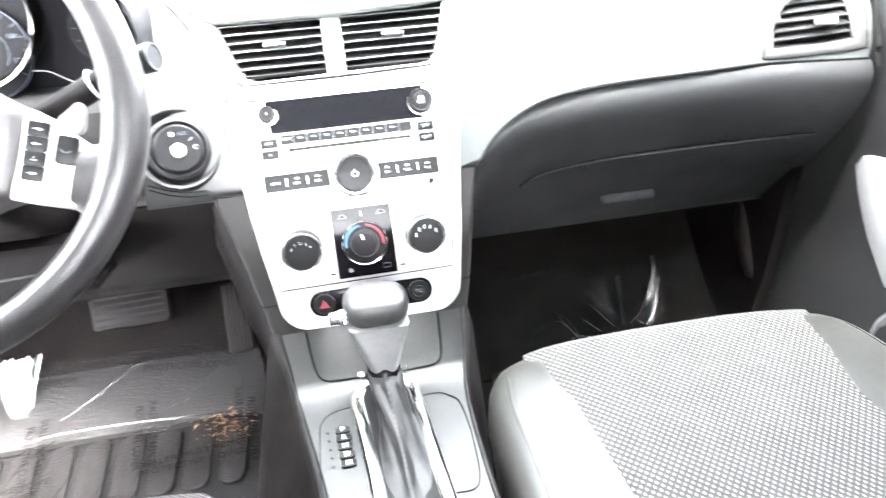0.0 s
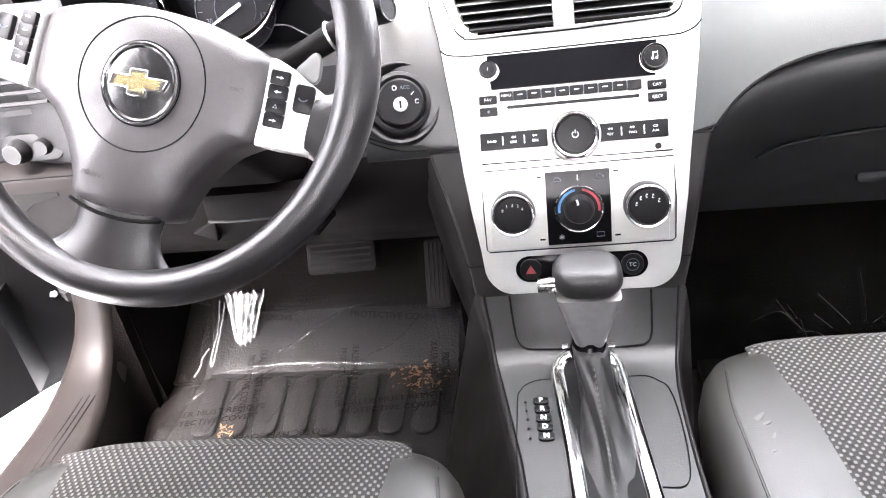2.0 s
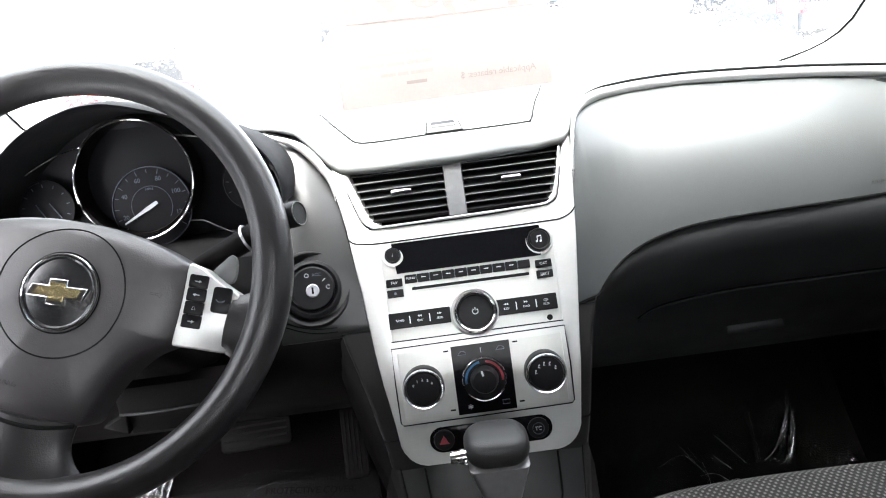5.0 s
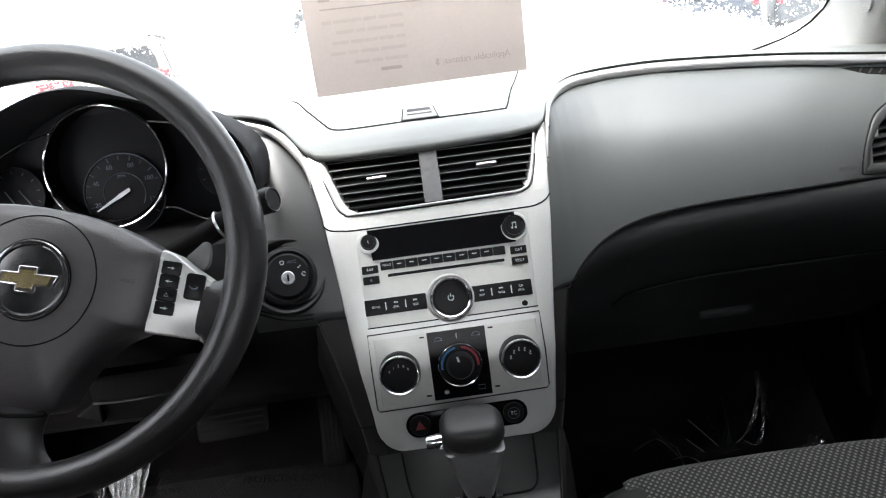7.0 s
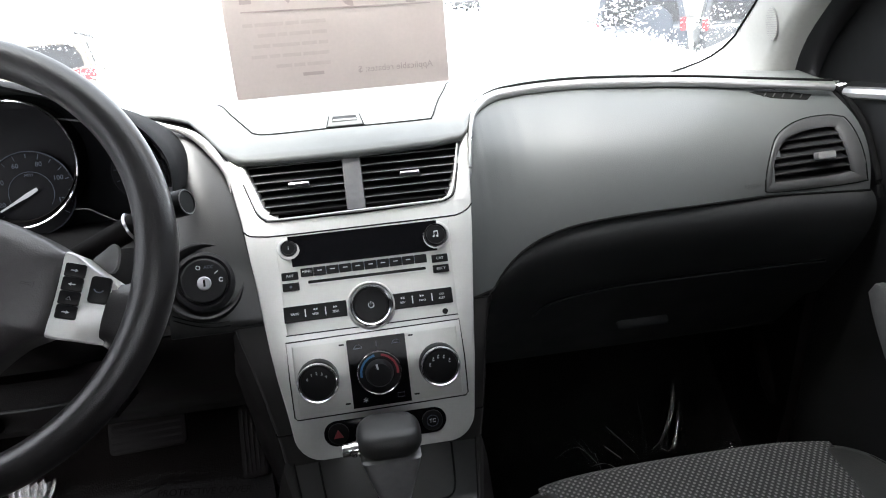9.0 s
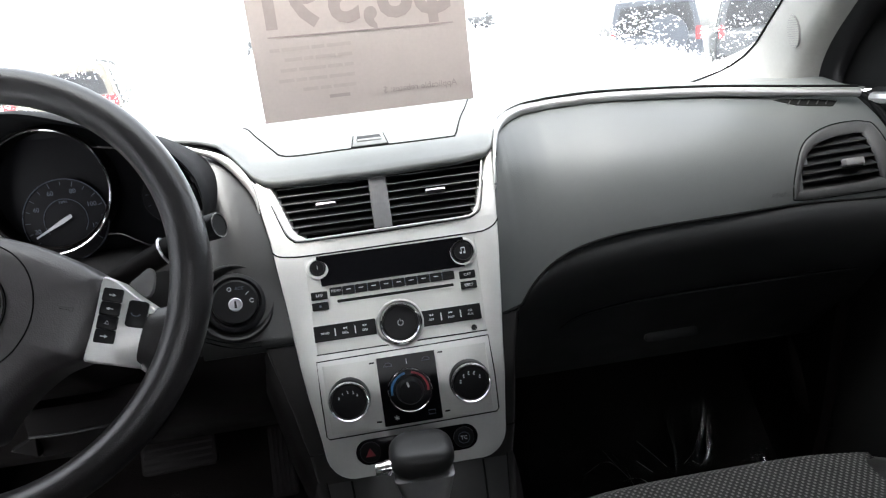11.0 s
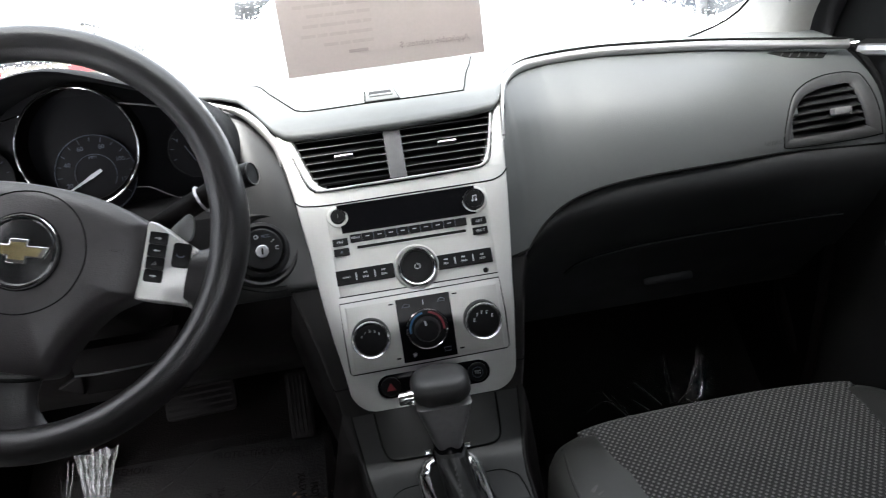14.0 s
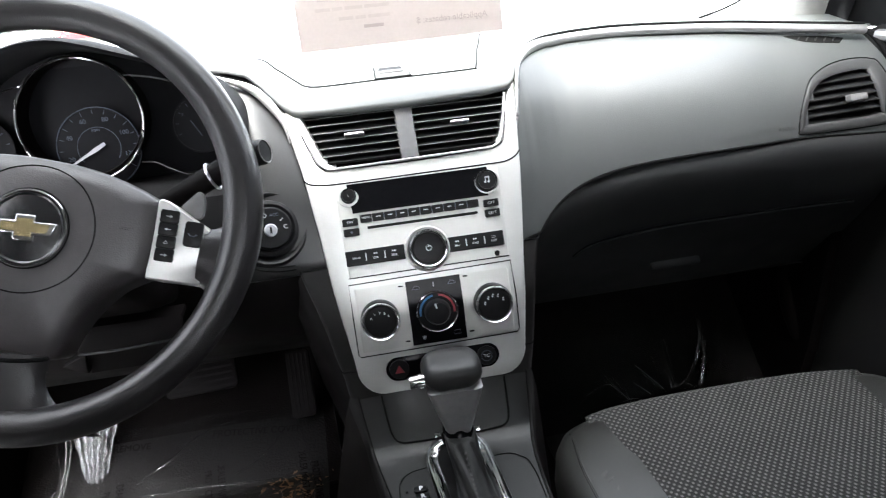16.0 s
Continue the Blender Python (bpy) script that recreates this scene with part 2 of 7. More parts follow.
def loft(rings, closed=False, caps=False, bm=None):
    """Skins rings of equal count."""
    bm = bm or bmesh.new()
    rows = [[bm.verts.new(p) for p in r] for r in rings]
    n = len(rows[0])
    for a, b in zip(rows, rows[1:]):
        for i in range(n if closed else n - 1):
            j = (i + 1) % n
            bm.faces.new((a[i], a[j], b[j], b[i]))
    if caps:
        bm.faces.new(rows[0][::-1]), bm.faces.new(rows[-1])
    return bm


def tube(path, r, segs=10, closed=False, bm=None, flat=1.0):
    """A round bar along a path; r may be a number or a function of 0..1."""
    p = [Vector(q) for q in path]
    k, rings = len(p), []
    up = Vector((0, 0, 1))
    for i, q in enumerate(p):
        t = (p[(i + 1) % k] - p[i - 1]) if closed else (p[min(k - 1, i + 1)] - p[max(0, i - 1)])
        t.normalize()
        u = t.cross(up if abs(t.z) < 0.95 else Vector((0, 1, 0))).normalized()
        v = u.cross(t)
        rad = r(i / max(1, k - 1)) if callable(r) else r
        rings.append([q + u * rad * math.cos(a) + v * rad * flat * math.sin(a) for a in np.linspace(0, 2 * math.pi, segs, endpoint=False)])
    if closed:
        rings.append(rings[0])
    return loft(rings, closed=True, caps=not closed, bm=bm)


def rrect(w, h, r, n=5):
    """Outline of a rounded rectangle."""
    out = []
    for cx, cy, a0 in ((w / 2 - r, h / 2 - r, 0), (-w / 2 + r, h / 2 - r, 90), (-w / 2 + r, -h / 2 + r, 180), (w / 2 - r, -h / 2 + r, 270)):
        for i in range(n + 1):
            a = radians(a0 + 90 * i / n)
            out.append((cx + r * math.cos(a), cy + r * math.sin(a)))
    return out


def slab(outline, z0, z1, m=None, bm=None, edge=0.0):
    """A plate of that outline from z0 to z1 with an eased upper edge, at the pose m."""
    m = m or Matrix()
    c = Vector((sum(p[0] for p in outline) / len(outline), sum(p[1] for p in outline) / len(outline)))
    rings = [[m @ Vector((x, y, z0)) for x, y in outline]]
    if edge:
        rings.append([m @ Vector((x, y, z1 - edge)) for x, y in outline])
        for a in (45, 90):
            q = edge * (1 - math.cos(radians(a)))
            size = max(abs(outline[0][0] - c.x), abs(outline[0][1] - c.y), 1e-4)
            rings.append([m @ Vector((*(c + (Vector(p) - c) * (1 - q / max(1e-4, (Vector(p) - c).length))), z1 - edge + edge * math.sin(radians(a)))) for p in outline])
    else:
        rings.append([m @ Vector((x, y, z1)) for x, y in outline])
    return loft(rings, closed=True, caps=True, bm=bm)


def lathe(profile, m=None, segs=32, bm=None):
    """Turns a profile of (radius, height) about z."""
    m = m or Matrix()
    rings = [[m @ Vector((r * math.cos(a), r * math.sin(a), z)) for a in np.linspace(0, 2 * math.pi, segs, endpoint=False)] for r, z in profile]
    return loft(rings, closed=True, caps=True, bm=bm)


def box(w, d, h, m=None, bm=None):
    m = m or Matrix()
    rings = [[m @ Vector((sx * w / 2, sy * d / 2, z)) for sx, sy in ((-1, -1), (1, -1), (1, 1), (-1, 1))] for z in (-h / 2, h / 2)]
    return loft(rings, closed=True, caps=True, bm=bm)


def words(name, body, size, m, mat, parent, depth=0.0002, mirror=False, bold=0.0, local=False):
    """Lettering in the built-in font, centred at the pose m (x right, y up, z out)."""
    cu = bpy.data.curves.new("lettering", "FONT")
    cu.body, cu.size, cu.extrude, cu.align_x, cu.align_y, cu.offset, cu.resolution_u = body, size, depth, "CENTER", "CENTER", bold, 3
    tmp = bpy.data.objects.new("lettering", cu)
    me = bpy.data.meshes.new_from_object(tmp)
    bpy.data.objects.remove(tmp), bpy.data.curves.remove(cu)
    bm = bmesh.new()
    bm.from_mesh(me)
    bpy.data.meshes.remove(me)
    bm.transform(m @ Matrix.Diagonal((-1 if mirror else 1, 1, 1, 1)))
    return part(name, bm, mat, parent, local=local)


# ---- the centre stack's face: y as a function of z ----
FACE_Z, FACE_Y = (0.55, 0.60, 0.67, 0.70, 0.74, 0.81, 0.88, 0.93, 1.1), (0.70, 0.715, 0.732, 0.737, 0.743, 0.772, 0.803, 0.836, 0.95)


def face_y(z):
    return along(FACE_Z, FACE_Y, z)


def on_face(x, z, out=0.0):
    """The pose on the stack's face: x right, y up the slope, z towards the cabin."""
    up = Vector((0, face_y(z + 0.012) - face_y(z - 0.012), 0.024)).normalized()
    nrm = Vector((1, 0, 0)).cross(up)
    at = Vector((x, face_y(z), z)) + nrm * out
    return Matrix(((1, up.x, nrm.x, at.x), (0, up.y, nrm.y, at.y), (0, up.z, nrm.z, at.z), (0, 0, 0, 1)))

# ---- the setting: ground, car shell ----
GROUND_Z = -0.05
bm = bmesh.new()
n = 40
rows = []
for i in range(n + 1):
    row = []
    for j in range(n + 1):
        x, y = ((abs(2 * k / n - 1) ** 3) * (1 if k > n / 2 else -1) * 600 for k in (j, i))
        row.append(Vector((x, y + 20, GROUND_Z + 0.05 * noise.noise((x * 0.2, y * 0.2, 0)))))
    rows.append(row)
tagged(part("ground", loft(rows), SNOW), "snow-covered parking lot under an overcast sky", "ground", kind="structure")

shell = thing("car_shell", (0, 0, 0), "dark floor, bulkhead and roof of the car cabin", "car body", kind="structure")
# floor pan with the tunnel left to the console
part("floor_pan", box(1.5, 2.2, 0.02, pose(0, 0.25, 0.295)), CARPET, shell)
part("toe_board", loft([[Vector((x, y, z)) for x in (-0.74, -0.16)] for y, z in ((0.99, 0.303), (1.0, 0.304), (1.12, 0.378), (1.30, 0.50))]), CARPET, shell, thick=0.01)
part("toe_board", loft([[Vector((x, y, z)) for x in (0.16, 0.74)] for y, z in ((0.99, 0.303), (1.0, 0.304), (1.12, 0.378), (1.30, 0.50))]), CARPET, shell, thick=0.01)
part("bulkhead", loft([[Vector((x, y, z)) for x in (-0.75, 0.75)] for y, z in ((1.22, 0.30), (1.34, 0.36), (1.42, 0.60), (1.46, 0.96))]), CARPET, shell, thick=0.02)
part("roof", loft([[Vector((x, y, 1.50 - 0.05 * (x / 0.7) ** 2)) for x in np.linspace(-0.62, 0.62, 9)] for y in (-0.9, -0.4, 0.0, 0.35, 0.62)]), TRIMLIGHT, shell, thick=0.03)
# plain unseen wall, raised to narrow the light from behind
part("rear_wall", box(1.44, 0.03, 0.96, pose(0, -0.86, 0.775)), HARD, shell)
# unseen slab added in the open doorway to hold back daylight
part("light_blocker", box(0.04, 0.52, 1.16, pose(-0.72, 0.14, 0.93)), HARD, shell)
# passenger side: door below the belt line, rear quarter
for sx in (-1, 1):
    part("rear_quarter", box(0.05, 0.80, 0.70, pose(sx * 0.72, -0.50, 0.65)), HARD, shell)
    part("rear_pillar", box(0.05, 0.16, 0.46, pose(sx * 0.70, -0.80, 1.23)), TRIMLIGHT, shell)
part("front_side", box(0.03, 0.62, 0.68, pose(0.765, 1.20, 0.64)), HARD, shell)
part("front_side", box(0.03, 0.50, 0.72, pose(-0.765, 1.24, 0.65)), HARD, shell)
for sx in (-1, 1):
    # unseen dark pane added to cut light through the rear sides
    part("rear_side_shade", box(0.006, 0.72, 0.46, pose(sx * 0.70, -0.52, 1.23)), DARKGLASS, shell)
    part("centre_pillar", box(0.05, 0.14, 0.60, pose(sx * 0.70, -0.12, 1.20)), TRIMLIGHT, shell)
    part("roof_rail", box(0.06, 1.5, 0.06, pose(sx * 0.635, -0.15, 1.45)), TRIMLIGHT, shell)

# sill under the open driver's door, with moulded grooves
sill = thing("door_sill", (-0.72, 0.4, 0.40), "dark grey plastic door sill plate with three moulded grooves", "sill")
SILL = ((-0.3, 0.418, -0.815, -0.690), (0.3, 0.42, -0.810, -0.690), (0.65, 0.42, -0.809, -0.697), (0.75, 0.421, -0.815, -0.714), (0.80, 0.4235, -0.822, -0.729), (0.84, 0.429, -0.829, -0.744), (0.87, 0.438, -0.832, -0.755), (0.895, 0.455, -0.829, -0.761), (0.913, 0.480, -0.822, -0.761), (0.925, 0.515, -0.814, -0.757), (0.932, 0.57, -0.807, -0.753), (0.937, 0.68, -0.802, -0.750), (0.94, 0.82, -0.80, -0.748))
rows, flank = [], []
for k, (y, z, xo, xi) in enumerate(SILL):
    a, b = SILL[max(0, k - 1)], SILL[min(len(SILL) - 1, k + 1)]
    run = Vector((0, b[0] - a[0], b[1] - a[1])).normalized()
    nrm, c = Vector((0, -run.z, run.y)), Vector((0, y, z))
    rows.append([c + Vector((x, 0, 0)) + nrm * d for x, d in ((xo - 0.010, -0.06), (xo - 0.006, -0.012), (xo, -0.003), (xo + 0.010, 0.0), (lerp(xo, xi, 0.5), 0.002), (xi - 0.012, 0.0), (xi - 0.003, -0.004), (xi + 0.002, -0.014), (xi + 0.006, -0.05))])
    flank.append([rows[-1][-2] + Vector((0.001, 0, 0)), Vector((xi + 0.012, y + 0.012, min(z - 0.05, 0.38))), Vector((xi + 0.018, y + 0.014, 0.304))])
part("sill_plate", loft(rows), SILLMAT, sill, sharp=60)
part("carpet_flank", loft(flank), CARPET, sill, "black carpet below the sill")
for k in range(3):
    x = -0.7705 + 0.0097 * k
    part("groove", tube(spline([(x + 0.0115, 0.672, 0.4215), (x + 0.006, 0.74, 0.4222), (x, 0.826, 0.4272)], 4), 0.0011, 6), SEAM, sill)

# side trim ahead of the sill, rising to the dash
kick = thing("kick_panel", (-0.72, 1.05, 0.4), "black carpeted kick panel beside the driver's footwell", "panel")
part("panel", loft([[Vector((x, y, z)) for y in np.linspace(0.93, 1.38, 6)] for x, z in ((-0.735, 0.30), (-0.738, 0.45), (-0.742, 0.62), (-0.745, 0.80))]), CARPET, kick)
kick_r = thing("kick_panel", (0.72, 1.05, 0.4), "dark plastic kick panel beside the passenger's footwell", "panel")
part("panel", loft([[Vector((x, y, z)) for y in np.linspace(0.95, 1.38, 6)] for x, z in ((0.67, 0.30), (0.70, 0.45), (0.715, 0.62), (0.735, 0.80))]), HARD, kick_r, thick=0.02)
# added bulge, paler than the panel, in place of its soft vertical highlight
part("highlight_bulge", tube(spline([(0.714, 1.075, 0.585), (0.704, 1.050, 0.54), (0.700, 1.020, 0.49), (0.700, 0.985, 0.445), (0.706, 0.965, 0.42)], 6), lambda t: 0.006 + 0.020 * math.sin(math.pi * t) ** 0.6, 16), SILLMAT, kick_r)

# windscreen and pillars
WS = (Vector((0, 1.44, 1.0)), Vector((0, 0.62, 1.47)))
windscreen = thing("windscreen", (0, 1.44, 1.0), "wet windscreen glass flecked with melting snow", "windscreen", kind="structure")


def on_glass(x, s, out=0.0):
    """A point on the windscreen: s from its base to its top; out towards the cabin."""
    p = WS[0].lerp(WS[1], s)
    w = lerp(1.0, 0.84, s)
    return Vector((x * w, p.y - 0.10 * (x / 0.72) ** 2 - out * 0.5, p.z - out * 0.86 + 0.02 * math.sin(math.pi * s)))


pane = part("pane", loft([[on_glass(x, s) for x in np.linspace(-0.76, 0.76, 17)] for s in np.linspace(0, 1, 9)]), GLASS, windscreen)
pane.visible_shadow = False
part("black_border", loft([[on_glass(x, s, 0.004) for x in np.linspace(-0.72, 0.72, 15)] for s in (-0.03, -0.01, 0.003)]), SEAM, windscreen)

for sx, lab in ((1, "light grey fabric-textured windscreen pillar trim with a small speaker grille"), (-1, "light grey windscreen pillar trim")):
    pillar = thing("windscreen_pillar", (sx * 0.7, 1.1, 1.0), lab, "pillar")
    rings, seals = [], []
    for s in (-0.06, -0.02, 0.0, 0.02, 0.04, 0.06, 0.075, 0.09, 0.11, 0.13, 0.16, 0.2, 0.3, 0.45, 0.6, 0.8, 1.0):
        f, r = on_glass(along((-0.06, 0.0, 0.02, 0.04, 0.06, 0.09, 0.13, 0.3, 1), (0.58, 0.648, 0.677, 0.700, 0.716, 0.729, 0.735, 0.73, 0.72), s), s, 0.004), Vector((lerp(0.748, 0.69, s), along((0.985, 1.03, 1.056, 1.109, 1.2, 1.46), (1.094, 1.072, 1.053, 1.000, 0.875, 0.52), lerp(0.985, 1.46, s)), lerp(0.985, 1.46, s)))
        out = Vector((0.05, 0.03, 0.03))
        ring = [f + out, f] + [f.lerp(r, k) + Vector((d, 0, 0)) for k, d in ((0.08, -0.006), (0.28, -0.017), (0.5, -0.026), (0.66, -0.031), (0.8, -0.035), (0.9, -0.035), (0.96, -0.027), (0.99, -0.014))] + [r]
        strip_row = [r + Vector((-0.002, 0, 0)), r + Vector((0.004, -0.006, 0)), r + Vector((0.014, -0.012, 0)), r + Vector((0.028, -0.012, 0)), r + Vector((0.05, -0.006, 0))]
        seals.append([Vector((p.x * sx, p.y, p.z)) for p in strip_row])
        rings.append([Vector((p.x * sx, p.y, p.z)) for p in ring])
    part("glass_seal", tube([Vector(((r[1].x - 0.002 * (1 if sx > 0 else -1)), r[1].y, r[1].z)) for r in rings[2:]], 0.0018, 6), SEAM, pillar)
    bm = loft(rings)
    bm.normal_update()
    hit, nrm = BVHTree.FromBMesh(bm).ray_cast(Vector((0.4, 1.082, 1.083)), Vector((1, 0, 0)))[:2] if sx > 0 else (None, None)
    part("trim", bm, TRIMLIGHT, pillar, sharp=70)
    part("weatherstrip", loft(seals), HOODMAT, pillar, "black rubber door seal", sharp=80)
    if hit:
        nrm = -nrm if nrm.x > 0 else nrm
        g = Matrix.Translation(hit + nrm * 0.0022) @ nrm.to_track_quat("Z", "Y").to_matrix().to_4x4()
        part("speaker_grille", slab([(0.016 * math.cos(a), 0.026 * math.sin(a)) for a in np.linspace(0, 2 * math.pi, 24, endpoint=False)], -0.003, 0.0006, g), GREY, pillar)
        for k in range(14):
            yy = -0.0234 + 0.0036 * k
            part("grille_bar", box(0.032 * math.sqrt(max(0.05, 1 - (yy / 0.026) ** 2)), 0.0027, 0.0012, g @ pose(0, yy, 0.001)), TRIMLIGHT, pillar)

# passenger door, closed
door = thing("passenger_door", (0.74, 0.4, 0.6), "closed passenger door with dark panel, silver strip and tinted window", "car door")
part("door_panel", loft([[Vector((x + 0.006 * smooth(0.6, 1.0, y), y, z)) for y in (-0.15, 0.2, 0.5, 0.75, 0.9, 1.0)] for x, z in ((0.70, 0.36), (0.705, 0.50), (0.735, 0.60), (0.735, 0.75), (0.724, 0.86), (0.726, 0.96), (0.735, 0.978), (0.79, 0.992))]), COWL, door, thick=0.012)
part("armrest", loft([[Vector((0.74 - w, y, z)) for w, z in ((0, 0.66), (0.05, 0.665), (0.065, 0.69), (0.06, 0.715), (0, 0.72))] for y in (-0.1, 0.2, 0.5, 0.66, 0.72)]), HARD, door)
front = spline([(0.850, 0.700, 0), (0.835, 0.665, 0), (0.802, 0.610, 0), (0.768, 0.570, 0), (0.745, 0.545, 0)], 4)
edge = [(p.x, p.y) for p in front] + [(0.10, 0.540), (0.10, 0.715), (0.80, 0.722), (0.84, 0.716)]
part("trim_insert", slab(edge[::-1], 0, 0.016, Matrix(((0, 0, -1, 0.738), (1, 0, 0, 0), (0, 1, 0, 0), (0, 0, 0, 1))), edge=0.004), GREY, door, "light grey moulded insert")
sp = Matrix(((0, 0, -1, 0.712), (1, 0, 0, 0.66), (0, 1, 0, 0.475), (0, 0, 0, 1)))
part("speaker_ring", lathe([(0.078, -0.012), (0.078, 0.004), (0.073, 0.008), (0.066, 0.004), (0.064, -0.004)], sp, 36), GREY, door)
part("speaker_cover", lathe([(0.065, -0.004), (0.06, 0.002), (0.03, 0.005), (0, 0.006)], sp, 36), BUTTON, door)
part("silver_strip", tube(spline([(0.722, 0.932, 0.982), (0.730, 0.8, 0.984), (0.737, 0.5, 0.982), (0.742, 0.0, 0.98)], 5), 0.0085, 8), STRIP, door)
part("window_seal", tube(spline([(0.778, 1.125, 0.985), (0.775, 1.085, 1.056), (0.768, 1.025, 1.115), (0.750, 0.80, 1.29), (0.71, 0.50, 1.46)], 6), 0.017, 10), HOODMAT, door)
part("sail_panel", slab([(0.62, 0.985), (1.14, 0.985), (1.09, 1.06), (1.01, 1.13), (0.80, 1.28), (0.66, 1.38), (0.62, 1.38)], 0, 0.02, Matrix(((0, 0, 1, 0.785), (1, 0, 0, 0), (0, 1, 0, 0), (0, 0, 0, 1)))), VOID, door)
part("window_pane", loft([[Vector((lerp(0.75, 0.69, s), y, lerp(1.0, 1.44, s))) for y in (-0.12, 0.3, 0.66)] for s in (0, 0.5, 1)]), DARKGLASS, door)

# driver's door, swung open
ddoor = thing("driver_door", pose(-0.845, 1.0, 0.31, 0, 0, -31), "open driver door with dark grey panel and storage pocket", "car door")
part("door_panel", loft([[Vector((-w, -y, z)) for y in (0.02, 0.06, 0.3, 0.7, 1.0)] for w, z in ((0.02, 0.06), (0.0, 0.12), (0.0, 0.30), (0.02, 0.45), (0.015, 0.58), (0.06, 0.62))]), DOORMAT, ddoor, local=True, thick=0.05)
# upper door is unseen; its dark glass is added to dim the doorway
part("window_frame", tube(spline([(-0.03, -0.05, 0.62), (-0.03, -0.20, 0.80), (-0.08, -0.50, 1.04), (-0.10, -0.80, 1.10), (-0.09, -1.0, 1.06), (-0.03, -1.0, 0.62)], 5), 0.022, 8), HOODMAT, ddoor, local=True)
part("window_pane", loft([[Vector((lerp(-0.03, -0.10, t), -y, lerp(0.60, top, t))) for y, top in ((0.06, 0.63), (0.20, 0.80), (0.5, 1.03), (0.8, 1.09), (1.0, 1.05))] for t in (0, 0.5, 1)]), DARKGLASS, ddoor, local=True)
part("storage_pocket", loft([[Vector((w, -y, z)) for y, w in ((0.10, 0.0), (0.14, 0.05), (0.4, 0.07), (0.8, 0.06), (0.9, 0.0))] for z in (0.10, 0.14, 0.26, 0.28)]), DOORMAT, ddoor, local=True, thick=0.01)
part("speaker_cover", lathe([(0.075, 0), (0.078, 0.012), (0.05, 0.02), (0.0, 0.022)], pose(0.012, -0.20, 0.20, 0, 90, 0)), PANEL, ddoor, local=True)
for x, z in ((-0.870, 0.535), (-0.884, 0.482)):
    part("hinge_bolt", lathe([(0.0070, -0.004), (0.0070, 0.002), (0.0048, 0.003), (0.0045, 0.007), (0, 0.0074)], pose(x, 0.965, z, 70, 25, 0), 12), SATIN, ddoor, "bare metal hinge bolt")
    part("hinge", box(0.05, 0.012, 0.030, pose(x - 0.006, 0.974, z, 0, 0, 12)), HOODMAT, ddoor, bevel=0.004)
part("check_strap", box(0.012, 0.05, 0.016, pose(0.02, -0.01, 0.22)), HOODMAT, ddoor, local=True)

# ---- dashboard ----
dash = thing("dashboard", (0, 1.0, 0.9), "charcoal soft-plastic dashboard with silver strip", "dashboard")


def strip_z(x):
    return along((0.16, 0.18, 0.20, 0.24, 0.32, 0.48, 0.72), (1.006, 1.018, 1.0225, 1.0252, 1.0252, 1.0155, 0.990), x)


def top_z(x, y):
    mid = 1.0 + 0.085 * (y - 0.93)
    side = 1.020 - 0.012 * smooth(0.3, 0.75, abs(x))
    return lerp(mid, side, smooth(0.13, 0.26, abs(x)))


LIP_X = (-0.74, -0.30, -0.232, -0.218, -0.195, -0.178, -0.165, -0.155, -0.142, -0.13, -0.10, 0.0, 0.10, 0.130, 0.138, 0.1445, 0.149, 0.153, 0.160, 0.170, 0.186, 0.21, 0.26)
LIP_Y = (0.975, 0.975, 0.905, 0.900, 0.892, 0.884, 0.876, 0.868, 0.862, 0.860, 0.8575, 0.8565, 0.858, 0.861, 0.863, 0.867, 0.874, 0.885, 0.905, 0.935, 0.955, 0.968, 0.972)
LIP_Z = (1.034, 1.034, 1.0335, 1.0315, 1.0255, 1.010, 0.9940, 0.9825, 0.9735, 0.9715, 0.9705, 0.9700, 0.9725, 0.9755, 0.9790, 0.985, 0.993, 1.0015, 1.008, 1.013, 1.0185, 1.0215, 1.0235)


def top_profile(x):
    """From the rolled lip over the vents, or the strip, forward to the glass."""
    y0, z0 = along(LIP_X, LIP_Y, x), along(LIP_X, LIP_Z, x) if x < 0.26 else strip_z(x)
    roll = lerp(0.0060, 0.003, max(smooth(-0.13, -0.19, x), smooth(0.125, 0.152, x)))
    out = [Vector((x, y0 + 0.03, z0 + 0.001)), Vector((x, y0 + roll * 0.9, z0))]
    out += [Vector((x, y0 + roll - roll * math.sin(a), z0 + roll - roll * math.cos(a))) for a in np.linspace(0.25, 2.35, 8)]
    a = out[-1]
    for y in (0.872, 0.885, 0.90, 0.918, 0.935, 0.98, 1.02, 1.08, 1.16, 1.26, 1.36, 1.44):
        y = max(y, a.y + 0.004)
        z = top_z(x, y)
        if x > 0.14:
            z = lerp(strip_z(max(x, 0.165)) + 0.003, z, smooth(0.97, 1.1, y)) if x > 0.16 else z
        if x < -0.14:
            z = lerp(max(z, a.z), z, smooth(1.0, 1.3, y))
        z = lerp(a.z, z, 1 - (1 - min(1.0, (y - a.y) / 0.075)) ** 2)
        out.append(Vector((x, y - 0.10 * (x / 0.72) ** 2 * smooth(1.0, 1.44, y), z - 0.02 * smooth(1.3, 1.44, y))))
    return out


bm = loft([top_profile(x) for x in sorted([*np.linspace(-0.74, -0.25, 14), *np.linspace(-0.24, -0.13, 34), *np.linspace(-0.12, 0.12, 13), *np.linspace(0.125, 0.175, 34), *np.linspace(0.185, 0.74, 20)])])
TOP_TREE = BVHTree.FromBMesh(bm)
part("top_pad", bm, LITPAD, dash, sharp=95)

